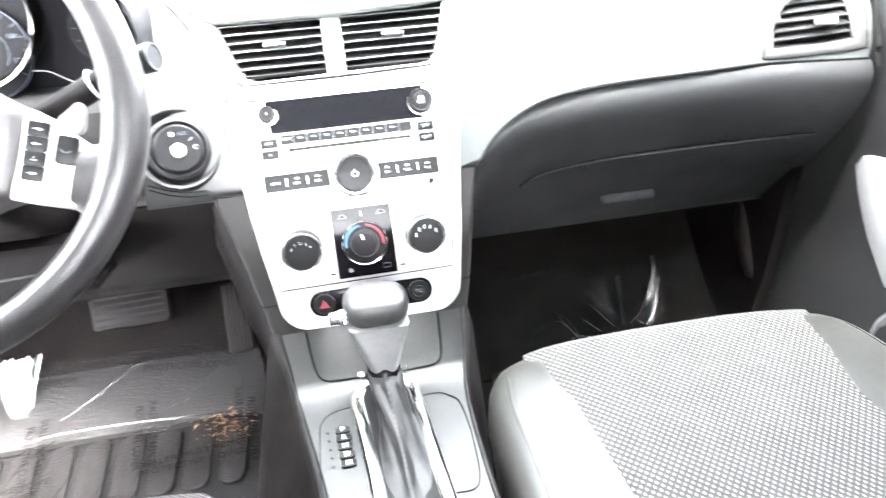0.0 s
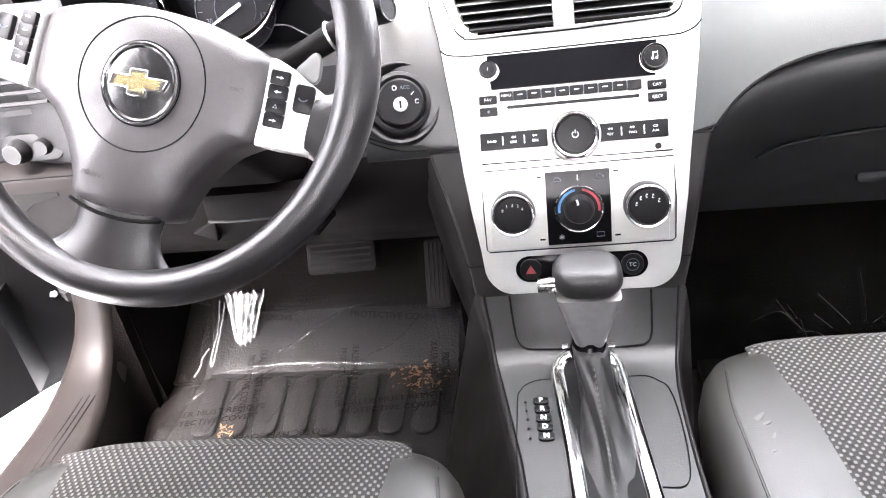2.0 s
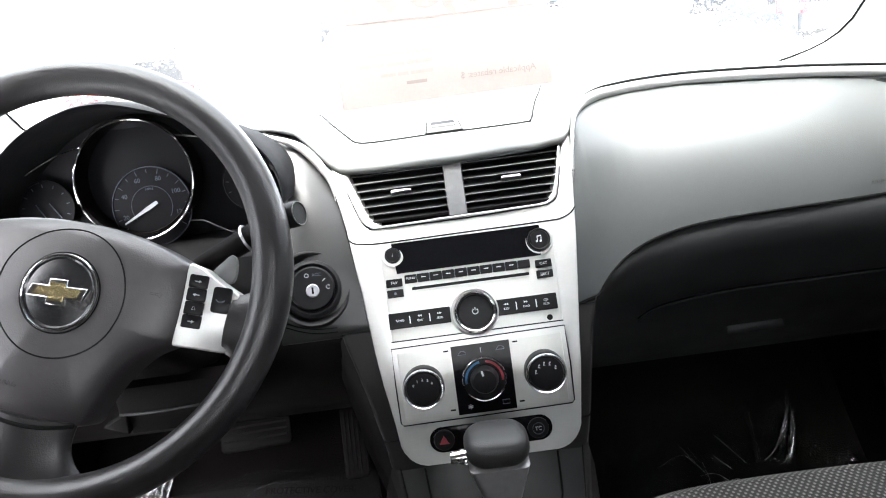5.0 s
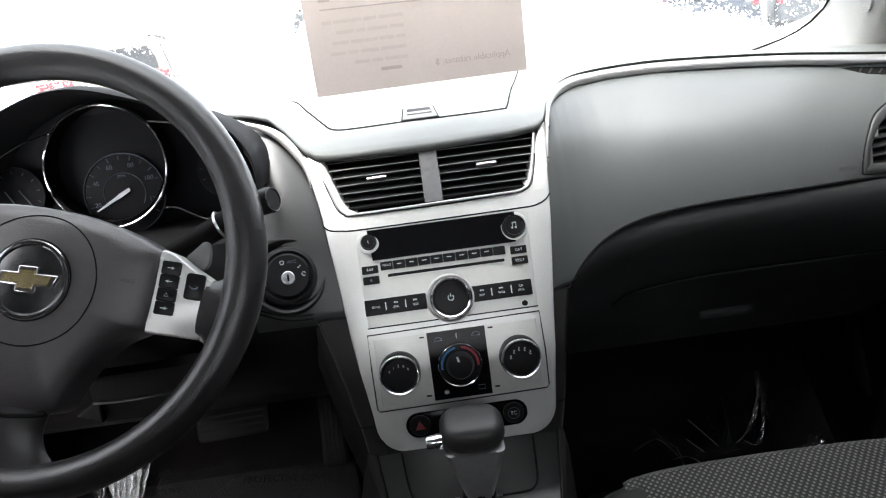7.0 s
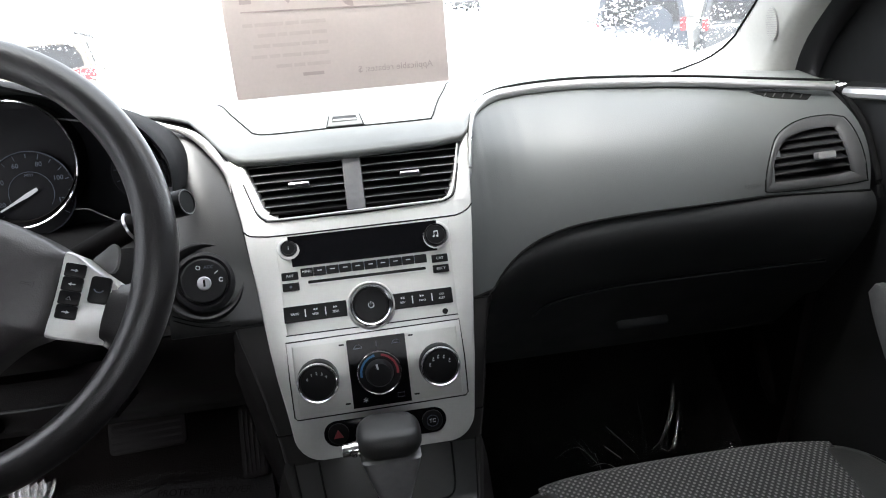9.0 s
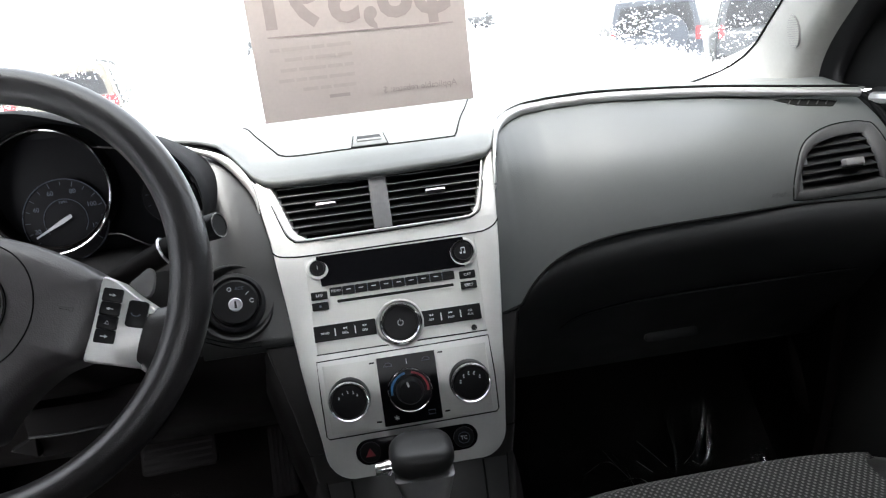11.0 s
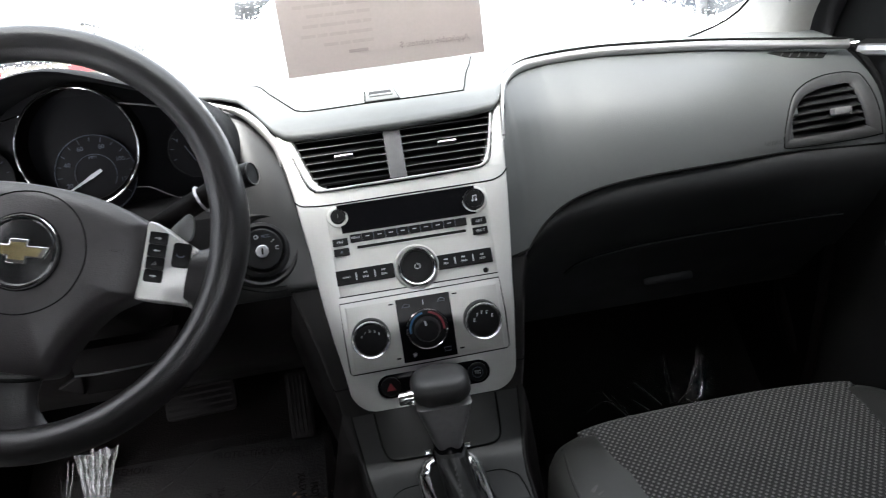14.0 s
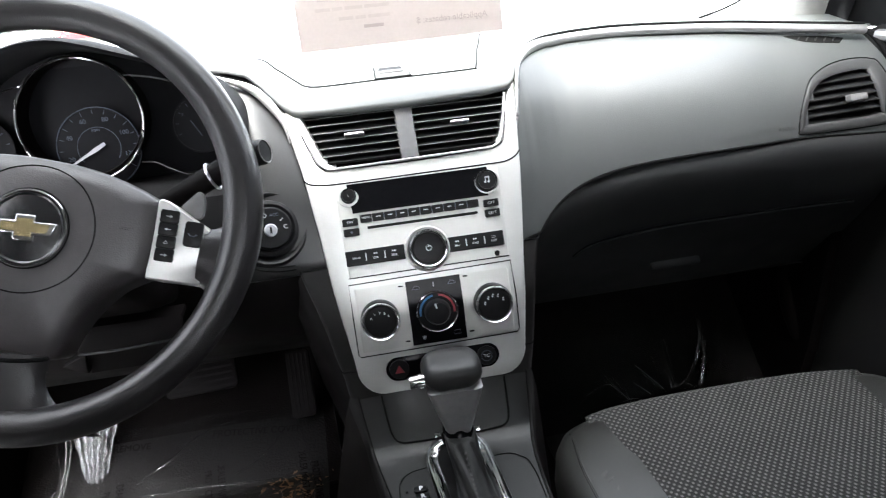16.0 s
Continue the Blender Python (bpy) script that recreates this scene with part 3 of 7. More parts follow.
# storage lid on the centre of the top, its seam and latch
lid = thing("storage_lid", (0, 1.0, 1.0), "closed storage lid on the dashboard top with a recessed latch", "lid")
pts = [(-0.260, 1.40), (-0.210, 1.20), (-0.174, 1.09), (-0.138, 0.978), (-0.1255, 0.943), (-0.1035, 0.930), (-0.029, 0.932), (0.015, 0.931), (0.099, 0.932), (0.111, 0.942), (0.126, 1.01), (0.141, 1.078), (0.163, 1.165), (0.205, 1.36)]
line = [TOP_TREE.ray_cast(Vector((p.x, p.y, 1.3)), Vector((0, 0, -1)))[0] + Vector((0, 0, 0.0005)) for p in spline([(a, b, 0) for a, b in pts], 6)]
part("seam", tube(line, 0.0012, 6), SEAM, lid)
lat = Matrix.Translation((-0.006, 0.9725, top_z(-0.006, 0.9725))) @ pose(0, 0, 0, 5, 0, 0)
rim = [(-0.0235, -0.0385), (0.0235, -0.0385), (0.0205, 0.0385), (-0.0205, 0.0385)]
part("latch_frame", slab(rim, -0.002, 0.0032, lat, edge=0.0012), LITPAD, lid)
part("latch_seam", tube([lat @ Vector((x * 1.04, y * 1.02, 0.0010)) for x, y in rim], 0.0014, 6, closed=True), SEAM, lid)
# flat black plate drawn for the shade inside the latch
part("latch_recess_shade", slab([(-0.0175, -0.004), (0.0175, -0.004), (0.0160, 0.024), (-0.0160, 0.024)], 0.0034, 0.0037, lat), VOID, lid)
part("latch_pull", slab([(-0.017, -0.016), (0.017, -0.016), (0.0160, -0.0035), (-0.0160, -0.0035)], 0.003, 0.0050, lat, edge=0.001), LITPAD, lid)

# passenger pad between strip and crease


def crease_z(x):
    return 0.797 + 0.068 * (1 - math.exp(-max(0, x - 0.155) / 0.055)) - 0.012 * smooth(0.52, 0.74, x)


def stack_edge(z):
    return along((0.60, 0.67, 0.736, 0.778, 0.843, 0.877, 0.91, 0.96, 1.0, 1.03), (0.098, 0.1095, 0.116, 0.1205, 0.129, 0.1333, 0.138, 0.1455, 0.1560, 0.170), z)


def pad_point(u, s):
    xr = 0.714
    x = lerp(0.165, xr, u)
    for _ in range(3):
        zt, zb = strip_z(x) - 0.0035, crease_z(x)
        yt = along((0.15, 0.157, 0.1675, 0.182, 0.201, 0.223, 0.268), (0.879, 0.898, 0.917, 0.935, 0.950, 0.958, 0.962), x)
        p0, p1, p2, p3 = Vector((yt, zt)), Vector((max(0.864, yt - 0.05), zt - 0.028)), Vector((min(0.858, yt - 0.012), zb + 0.085)), Vector((0.838 + 0.02 * smooth(0.4, 0.72, x), zb))
        q = p0 * (1 - s) ** 3 + 3 * p1 * s * (1 - s) ** 2 + 3 * p2 * s * s * (1 - s) + p3 * s ** 3
        x = lerp(stack_edge(q.y), xr, u)
    # the corner by the stack turns back to meet the silver frame
    left = (1 - min(1.0, u / 0.34)) ** 2.6 * smooth(1.02, 0.95, q.y)
    return Vector((x, lerp(q.x, face_y(q.y) + 0.004, left * 0.85), q.y))


us = [0, 0.006, 0.014, 0.025, 0.04, 0.06, 0.085, 0.115, 0.15, 0.2, 0.26, 0.34, 0.43, 0.52, 0.61, 0.70, 0.78, 0.86, 0.93, 1.0]
us = sorted({round(lerp(a, b, k / 4), 5) for a, b in zip(us, us[1:]) for k in range(5)})
bm = loft([[pad_point(u, s) for u in us] for s in np.linspace(0, 1, 45)])
PAD_TREE = BVHTree.FromBMesh(bm)
# opening for the side vent
VENT_OUT = ((0.549, 0.876), (0.555, 0.903), (0.572, 0.932), (0.594, 0.946), (0.625, 0.954), (0.660, 0.956), (0.688, 0.953), (0.699, 0.942), (0.707, 0.876), (0.702, 0.867), (0.638, 0.8655), (0.558, 0.8685))
VENT_IN = ((0.560, 0.883), (0.566, 0.904), (0.578, 0.922), (0.597, 0.934), (0.625, 0.940), (0.655, 0.9415), (0.671, 0.941), (0.676, 0.934), (0.685, 0.887), (0.682, 0.881), (0.642, 0.8785), (0.563, 0.880))


def inside(x, z, poly):
    odd = False
    for (x0, z0), (x1, z1) in zip(poly, poly[1:] + poly[:1]):
        if (z0 > z) != (z1 > z) and x < x0 + (z - z0) / (z1 - z0) * (x1 - x0):
            odd = not odd
    return odd


hole = [(lerp(a[0], b[0], 0.12), lerp(a[1], b[1], 0.12)) for a, b in zip(VENT_OUT, VENT_IN)]
gone = [f for f in bm.faces if all(inside(v.co.x, v.co.z, hole) for v in f.verts)]
bmesh.ops.delete(bm, geom=gone, context="FACES")
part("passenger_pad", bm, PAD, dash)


def pad_y(x, z):
    hit = PAD_TREE.ray_cast(Vector((x, 0, z)), Vector((0, 1, 0)))[0]
    return hit.y if hit else 0.86


part("crease_seam", tube([pad_point(u, 1.0) + Vector((0, -0.0012, -0.0008)) for u in us], 0.0017, 6), SEAM, dash)
strip = [(0.1385, 0.846, 0.9280), (0.1425, 0.8445, 0.9435), (0.1460, 0.856, 0.9676), (0.1505, 0.873, 0.9886), (0.157, 0.893, 1.0025), (0.1675, 0.913, 1.0115), (0.182, 0.931, 1.0175), (0.201, 0.946, 1.0215), (0.223, 0.954, 1.0235), (0.268, 0.960, 1.0255), (0.34, 0.960, strip_z(0.34) + 0.001), (0.48, 0.957, strip_z(0.48)), (0.60, 0.950, strip_z(0.6)), (0.704, 0.938, strip_z(0.704))]
part("silver_strip", tube(spline(strip, 6), lambda t: lerp(0.0020, 0.0068, smooth(0.1, 0.5, t)), 12), STRIP, dash, "satin silver strip")
part("strip_seam", tube([p + Vector((0, 0.002, 0.0088)) for p in spline(strip[6:], 6)], lambda t: lerp(0.0006, 0.0020, smooth(0.0, 0.4, t)), 6), SEAM, dash)
# side window outlet in the pad's upper corner
part("dash_end_gap", tube(spline([(0.7175, 0.958, 0.990), (0.7185, 0.93, 0.978), (0.7185, 0.884, 0.937), (0.7185, 0.852, 0.877), (0.7185, 0.842, 0.845)], 5), 0.0045, 8), SEAM, dash)
out = [(0.577, 0), (0.590, 0.0015), (0.64, 0.0015), (0.676, -0.001), (0.66, -0.0085), (0.625, -0.0080), (0.605, -0.007), (0.59, -0.0035)]
ring = [Vector((x, pad_y(x, strip_z(x) - 0.0115 + dz) - 0.0005, strip_z(x) - 0.0115 + dz)) for x, dz in out]
part("demister_slot", loft([[p + Vector((0, 0.003, 0)) for p in ring], ring, [p.lerp(ring[2].lerp(ring[5], 0.5), 0.99) for p in ring]], closed=True), SEAM, dash)
for k in range(5):
    x = 0.598 + 0.0145 * k
    z = strip_z(x) - 0.0150
    part("demister_blade", slab([(-0.0050, -0.004), (-0.0025, -0.004), (0.0050, 0.0035), (0.0025, 0.0035)], -0.003, 0.0014, Matrix.Translation((x, pad_y(x, z), z)) @ pose(0, 0, 0, 40, 0, 0)), PANEL, dash)
# lower dash and glove box
def lower_point(x, s):
    zc = crease_z(x) - 0.002
    p0, p1, p2, p3 = Vector((0.846, zc)), Vector((0.797, zc - 0.036)), Vector((0.915, 0.695)), Vector((1.0, 0.592))
    q = p0 * (1 - s) ** 3 + 3 * p1 * s * (1 - s) ** 2 + 3 * p2 * s * s * (1 - s) + p3 * s ** 3
    return Vector((x, q.x + 0.012 * smooth(0.5, 0.75, x), q.y))


xs = [0.157, 0.161, 0.17, 0.185, 0.205, 0.23, 0.27, 0.33, 0.40, 0.48, 0.56, 0.64, 0.718]
part("lower_panel", loft([[lower_point(x, s) for x in xs] for s in np.linspace(0, 1, 25)]), SHADEDPAD, dash, "lower dash panel, near-black with painted shade")
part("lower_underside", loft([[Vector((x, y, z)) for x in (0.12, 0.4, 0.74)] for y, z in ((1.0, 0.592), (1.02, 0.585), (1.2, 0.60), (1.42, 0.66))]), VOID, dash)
glove = thing("glove_box", (0.42, 0.95, 0.66), "closed glove box door, darkened with painted shade, with a flush pull handle", "glove box")
gl = [lower_point(x, s) + Vector((0, -0.001, 0)) for x, s in ((0.228, 0.60), (0.245, 0.545), (0.28, 0.52), (0.36, 0.50), (0.5, 0.50), (0.62, 0.505), (0.675, 0.51))]
part("door_seam", tube(spline(gl, 6), 0.0012, 6), SEAM, glove)
part("door_edge", tube([p + Vector((0, -0.0016, -0.0030)) for p in spline(gl, 6)], 0.0011, 6), SHADEDPAD, glove)
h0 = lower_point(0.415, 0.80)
part("handle", slab(rrect(0.085, 0.014, 0.006), 0, 0.006, Matrix.Translation(h0 + Vector((0, -0.004, 0))) @ pose(0, 0, 0, 70, 0, 0), edge=0.002), SHADEDPAD, glove, "flush pull handle in the shade-darkened plastic")

def frame_edge(z, sx):
    """Where the silver frame ends, on the driver's (-1) or the passenger's (1) side."""
    if sx < 0:
        h = along((0.67, 0.70, 0.776, 0.86, 0.911, 0.968, 1.0), (0.1085, 0.1115, 0.1232, 0.1325, 0.1412, 0.1550, 0.163), z)
    else:
        h = along((0.67, 0.736, 0.778, 0.843, 0.877, 0.91, 0.96, 1.0), (0.1085, 0.115, 0.1195, 0.128, 0.1323, 0.137, 0.1444, 0.151), z)
    r = 0.032
    return sx * (h - r + math.sqrt(max(0, r * r - (r - (z - 0.6395)) ** 2)) if z < 0.6715 else h)


# dark body behind the silver frame, its two side strips running down into the console
BODY_Z = (0.55, 0.595, 0.616, 0.639, 0.663, 0.690, 0.7245, 0.756, 0.786, 0.812)
BODY_L = (0.096, 0.1095, 0.1161, 0.1232, 0.126, 0.1325, 0.1388, 0.1474, 0.1577, 0.1637)
BODY_R = (0.092, 0.1055, 0.1098, 0.1138, 0.1192, 0.1234, 0.1275, 0.1325, 0.1403, 0.147)

rings, sides = [], {-1: [], 1: []}
for z in np.linspace(0.55, 0.800, 22):
    y = face_y(z) + 0.004
    ring = []
    for sx, line in ((-1, BODY_L), (1, BODY_R)):
        h = along(BODY_Z, line, z)
        side = [(h, y + 0.007)] + [(h - 0.006 + 0.006 * math.cos(a), y + 0.006 - 0.006 * math.sin(a)) for a in np.linspace(0, math.pi / 2, 7)] + [(h * 0.5, y)]
        side = [Vector((sx * a, b, z)) for a, b in side]
        ring += side if sx < 0 else side[::-1]
        sides[sx].append([Vector((sx * a, b, z)) for a, b in (((h + 0.062, 1.1), (h + 0.052, y + 0.14), (h + 0.036, y + 0.06), (h + 0.018, y + 0.025), (h + 0.006, y + 0.0095), (h - 0.0005, y + 0.006)) if sx < 0 else ((h + 0.024, 1.1), (h + 0.016, y + 0.09), (h + 0.010, y + 0.05), (h + 0.006, y + 0.025), (h + 0.002, y + 0.0085), (h - 0.0005, y + 0.006)))])
    rings.append(ring)
for sx in (-1, 1):
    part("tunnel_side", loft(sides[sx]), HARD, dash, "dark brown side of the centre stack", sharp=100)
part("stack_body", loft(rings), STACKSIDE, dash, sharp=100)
for sx, line in ((-1, BODY_L), (1, BODY_R)):
    for z in (0.8005, 0.672):
        h = along(BODY_Z, line, z)
        part("body_seam", tube(spline([(frame_edge(z, sx), face_y(z) + 0.0035, z), (sx * (h - 0.006), face_y(z) + 0.0042, z - 0.0005), (sx * (h - 0.001), face_y(z) + 0.0065, z - 0.001), (sx * (h + 0.003), face_y(z) + 0.018, z)], 4), 0.0010, 6), SEAM, dash)

# silver frame of the stack
VENT_Z, VENT_H = (0.910, 0.918, 0.924, 0.972, 1.01), (0.095, 0.108, 0.1135, 0.134, 0.150)
surround = dash


def face_row(x0, x1, z, back0=True, back1=True, n=11):
    y = face_y(z)
    row = []
    if back0:
        row += [Vector((x0, y + 0.022, z)), Vector((x0, y + 0.003, z)), Vector((x0 + 0.001, y + 0.0008, z))]
    row += [Vector((lerp(x0 + 0.003, x1 - 0.003, k / (n - 1)), y, z)) for k in range(n)]
    if back1:
        row += [Vector((x1 - 0.001, y + 0.0008, z)), Vector((x1, y + 0.003, z)), Vector((x1, y + 0.022, z))]
    return row


zz = [0.6398, 0.6405, 0.642, 0.645, 0.650, 0.657, 0.664, 0.672, 0.69, 0.72, 0.74, 0.775, 0.81, 0.845, 0.88, 0.90, 0.912]
bm = loft([[p + Vector((0, 0.012, 0)) for p in face_row(frame_edge(0.64, -1), frame_edge(0.64, 1), 0.6397)]] + [face_row(frame_edge(z, -1), frame_edge(z, 1), z) for z in zz])
part("frame_plate", bm, SILVER, surround, "satin silver frame of the centre stack")
for sx in (-1, 1):
    rows = []
    for z in (0.912, 0.918, 0.925, 0.94, 0.955, 0.97, 0.978, 0.984):
        a, b = along(VENT_Z, VENT_H, z), frame_edge(z, sx)
        rows.append(face_row(*((b, -a) if sx < 0 else (a, b)), z, n=5))
    part("frame_arm", loft(rows), SILVER, surround)
sm = [(-0.1400, 0.9025), (-0.1330, 0.8975), (-0.120, 0.8955), (-0.098, 0.8942), (0, 0.8945), (0.10, 0.8950), (0.118, 0.8962), (0.130, 0.9005), (0.1365, 0.9065)]
part("frame_seam", tube([Vector((p.x, face_y(p.z) - 0.0002, p.z)) for p in spline([(a, 0, b) for a, b in sm], 5)], 0.0009, 6), SEAM, surround)

# centre vents
for sx, x0 in ((-1, -0.0155), (1, 0.0075)):
    vent = thing("air_vent", on_face(sx * 0.07, 0.945), "black centre air vent with horizontal slats and a chrome tab", "air vent", "centre air vents")
    rows = []
    for z in (0.916, 0.94, 0.985):
        a = along(VENT_Z, VENT_H, z) + 0.004
        y = face_y(z)
        rows.append([Vector((x0 - 0.003 * sx, y + 0.004, z)), Vector((x0, y + 0.03, z)), Vector((sx * a, y + 0.03, z)), Vector((sx * a, y + 0.004, z))])
    part("housing", loft(rows), VOID, vent)
    part("housing", box(0.125, 0.03, 0.003, pose(sx * 0.068, face_y(0.917) + 0.016, 0.9165)), VOID, vent)
    for k in range(6):
        z = 0.9245 + 0.0088 * k
        a = along(VENT_Z, VENT_H, z) - 0.001
        y = face_y(z)
        bm = loft([[Vector((x, y + d, z + h)) for d, h in ((0.005, -0.0012), (0.004, 0), (0.005, 0.0012), (0.022, 0.004), (0.022, 0.0015))] for t, x in ((t, lerp(x0, sx * a, t)) for t in np.linspace(0, 1, 7))], closed=True, caps=True)
        slat = part("slat", bm, BUTTON, vent)
        # thin pale bar painted as the glint along the slat's front
        part("edge_glint", tube([(x0, y + 0.0040, z), (sx * a, y + 0.0040, z)], 0.0006, 5), SLATGLINT, slat)
    tab = on_face(sx * 0.068 - 0.002, 0.947, 0.001)
    part("tab", slab([(-0.0125, -0.0013), (0.0125, -0.0013), (0.0115, 0.0013), (-0.0115, 0.0013)], -0.006, 0.003, tab, edge=0.0008), SATIN, vent, "small silver tab")
rows = [[Vector((x, face_y(z) + d, z)) for x, d in ((-0.0155, 0.02), (-0.0155, 0.002), (-0.0145, 0.0), (0.0065, 0.0), (0.0075, 0.002), (0.0075, 0.02))] for z in (0.914, 0.93, 0.95, 0.985)]
part("divider", loft(rows), GREY, surround)
ch = [(-0.1405, 0.9715), (-0.133, 0.953), (-0.124, 0.931), (-0.1185, 0.9195), (-0.111, 0.9135), (-0.099, 0.9115), (0, 0.9125), (0.090, 0.9135), (0.1045, 0.9150), (0.1135, 0.9200), (0.1185, 0.932), (0.1245, 0.952), (0.1305, 0.974)]
part("chrome_lip", tube([Vector((p.x, face_y(p.z) - 0.0022, p.z)) for p in spline([(a, 0, b) for a, b in ch], 6)], 0.0015, 8), SILVER, surround, "silver lip under the vents")
mid = Vector((0, 0, 0.965))
part("lip_gap", tube([Vector((p.x, face_y(p.z) - 0.0006, p.z)) for p in (q + (q - mid).normalized() * 0.0030 for q in spline([(a, 0, b) for a, b in ch[1:-1]], 6))], 0.0008, 6), SEAM, surround)

# ---- radio ----
radio = thing("car_radio", on_face(0, 0.84), "silver-faced car radio with black display and round volume knob", "radio")


def key(parent, name, x, z, w, h, mat=BUTTON, out=0.002, r=0.001, label=""):
    return part(name, slab(rrect(w, h, r, 3), -0.002, out, on_face(x, z), edge=0.0006), mat, parent, label)


part("faceplate", loft([[p + Vector((0, -0.0018, 0)) for p in face_row(-h, h, z, n=9)] for z, h in ((0.787, 0.1015), (0.81, 0.102), (0.84, 0.103), (0.88, 0.1038), (0.8905, 0.104))]), PLATE, radio)
part("display", slab([(-0.0860, -0.0160), (0.0860, -0.0160), (0.089, 0.0205), (-0.089, 0.0205)], -0.003, 0.0042, on_face(0, 0.8735)), GLOSS, radio, "dark glossy display")
for k in range(10):
    key(radio, "preset_button", -0.0705 + 0.015 * k, 0.8518, 0.0147, 0.0102, out=0.0035)
for k in range(1, 9):
    part("mark", box(0.0055, 0.0009, 0.0004, on_face(-0.0705 + 0.015 * k, 0.8525, 0.0037)), WHITE, radio)
    part("mark", box(0.0009, 0.006, 0.0004, on_face(-0.063 + 0.015 * k, 0.8525, 0.0037)), DIM, radio)
key(radio, "disc_slot", -0.0005, 0.8410, 0.140, 0.0036, VOID, 0.0022)
part("slot_lip", tube([on_face(x, 0.8388, 0.0024).translation for x in np.linspace(-0.070, 0.069, 5)], 0.0006, 5), SILVER, radio)
for nm, x, z in (("FAV", -0.0905, 0.8495), ("", -0.0905, 0.838), ("CAT", 0.0875, 0.850), ("EJECT", 0.0875, 0.8385)):
    key(radio, "button", x, z, 0.0195, 0.0095, out=0.0035)
    if nm:
        words("lettering", nm, 0.0042 if nm == "EJECT" else 0.0046, on_face(x, z, 0.0037), WHITE, radio)
words("lettering", "MENU", 0.0040, on_face(-0.0705, 0.8525, 0.0038), WHITE, radio)
part("clock_mark", lathe([(0.0016, 0), (0.0016, 0.0003), (0, 0.0003)], on_face(-0.0905, 0.838, 0.0036), 12), DIM, radio)
for x, names in ((-0.0655, ("BAND", "SEEK", "SEEK")), (0.0605, ("REV", "FWD", "CD/AUX"))):
    key(radio, "button_bank", x, 0.8085, 0.073, 0.0188, out=0.0035)
    for k, nm in enumerate(names):
        xx = x - 0.0235 + 0.0235 * k
        for j, line in enumerate(nm.split("/")):
            words("lettering", line, 0.0036, on_face(xx, (0.8065 if k or x > 0 else 0.8085) + (0.0042 if "/" in nm and j == 0 else 0), 0.0037), WHITE, radio)
        if k < 2:
            part("divider_line", box(0.0012, 0.009, 0.0004, on_face(xx + 0.0118, 0.8085, 0.0037)), WHITE, radio)
        if k or x > 0:
            way = -1 if nm == "REV" or (x < 0 and k == 1) else 1
            for d in ((-1, 1) if nm != "CD/AUX" else ()):
                part("arrow_mark", slab([(-0.0012 * way, -0.0013), (0.0012 * way, 0), (-0.0012 * way, 0.0013)][::way], 0, 0.0003, on_face(xx + d * 0.0013, 0.8115, 0.0036)), WHITE, radio)


def dial(parent, name, x, z, r, mark=None, rim=CHROME, cap=BUTTON, h=0.014, collar=0):
    m = on_face(x, z)
    if collar:
        part("collar", lathe([(collar, -0.002), (collar, 0.0025), (collar - 0.0008, 0.0038), (r * 1.10, 0.0042), (r * 1.06, 0.0030), (r * 1.04, -0.001)], m, 44), SILVER, parent)
    ring = part(name, lathe([(r, -0.002), (r, h * 0.62), (r * 0.985, h * 0.76), (r * 0.955, h * 0.86), (r * 0.90, h * 0.84)], m, 40), cap, parent)
    part("chrome_ring", lathe([(r * 0.962, h * 0.80), (r * 0.955, h * 0.93), (r * 0.92, h), (r * 0.875, h * 0.97), (r * 0.835, h * 0.86), (r * 0.83, h * 0.75)], m, 40), rim, ring)
    part("cap", lathe([(r * 0.825, h * 0.5), (r * 0.825, h * 0.84), (r * 0.79, h * 0.91), (r * 0.4, h * 0.95), (0, h * 0.95)], m, 40), cap, ring)
    return ring


dial(radio, "volume_knob", -0.0005, 0.8080, 0.0242, h=0.022, collar=0.0288)
pm = on_face(-0.0005, 0.8080, 0.0212)
arc = [pm @ Vector((0.0032 * math.sin(a), 0.0032 * math.cos(a), 0)) for a in np.linspace(0.6, 2 * math.pi - 0.6, 14)]
part("power_mark", tube(arc, 0.0004, 5), WHITE, radio)
part("power_mark", box(0.0007, 0.0035, 0.0004, pm @ pose(0, 0.003, 0)), WHITE, radio)
dial(radio, "tone_knob", 0.0860, 0.8758, 0.0135, h=0.010, collar=0.0175, rim=BUTTON)
nm = on_face(0.0860, 0.8758, 0.0098)
for dx in (-0.0022, 0.0022):
    part("note_mark", lathe([(0.0013, 0), (0.0013, 0.0003), (0, 0.0003)], nm @ pose(dx - 0.0008, -0.0025, 0), 10), WHITE, radio)
    part("note_mark", box(0.0006, 0.006, 0.0004, nm @ pose(dx, 0.0005, 0)), WHITE, radio)
part("note_mark", box(0.005, 0.0012, 0.0004, nm @ pose(0, 0.0035, 0, 0, 0, 8)), WHITE, radio)
dial(radio, "info_knob", -0.0885, 0.8792, 0.0092, h=0.007, rim=BUTTON, collar=0.0138)
words("info_mark", "i", 0.006, on_face(-0.0885, 0.8792, 0.0069), WHITE, radio)
part("aux_socket", lathe([(0.0034, 0.0005), (0.0034, 0.0030), (0.0030, 0.0032), (0, 0.0031)], on_face(0.086, 0.7915), 20), VOID, radio)
part("lower_seam", tube([on_face(x, 0.7865, 0.0018).translation for x in np.linspace(-0.102, 0.101, 7)], 0.0007, 6), SEAM, radio)

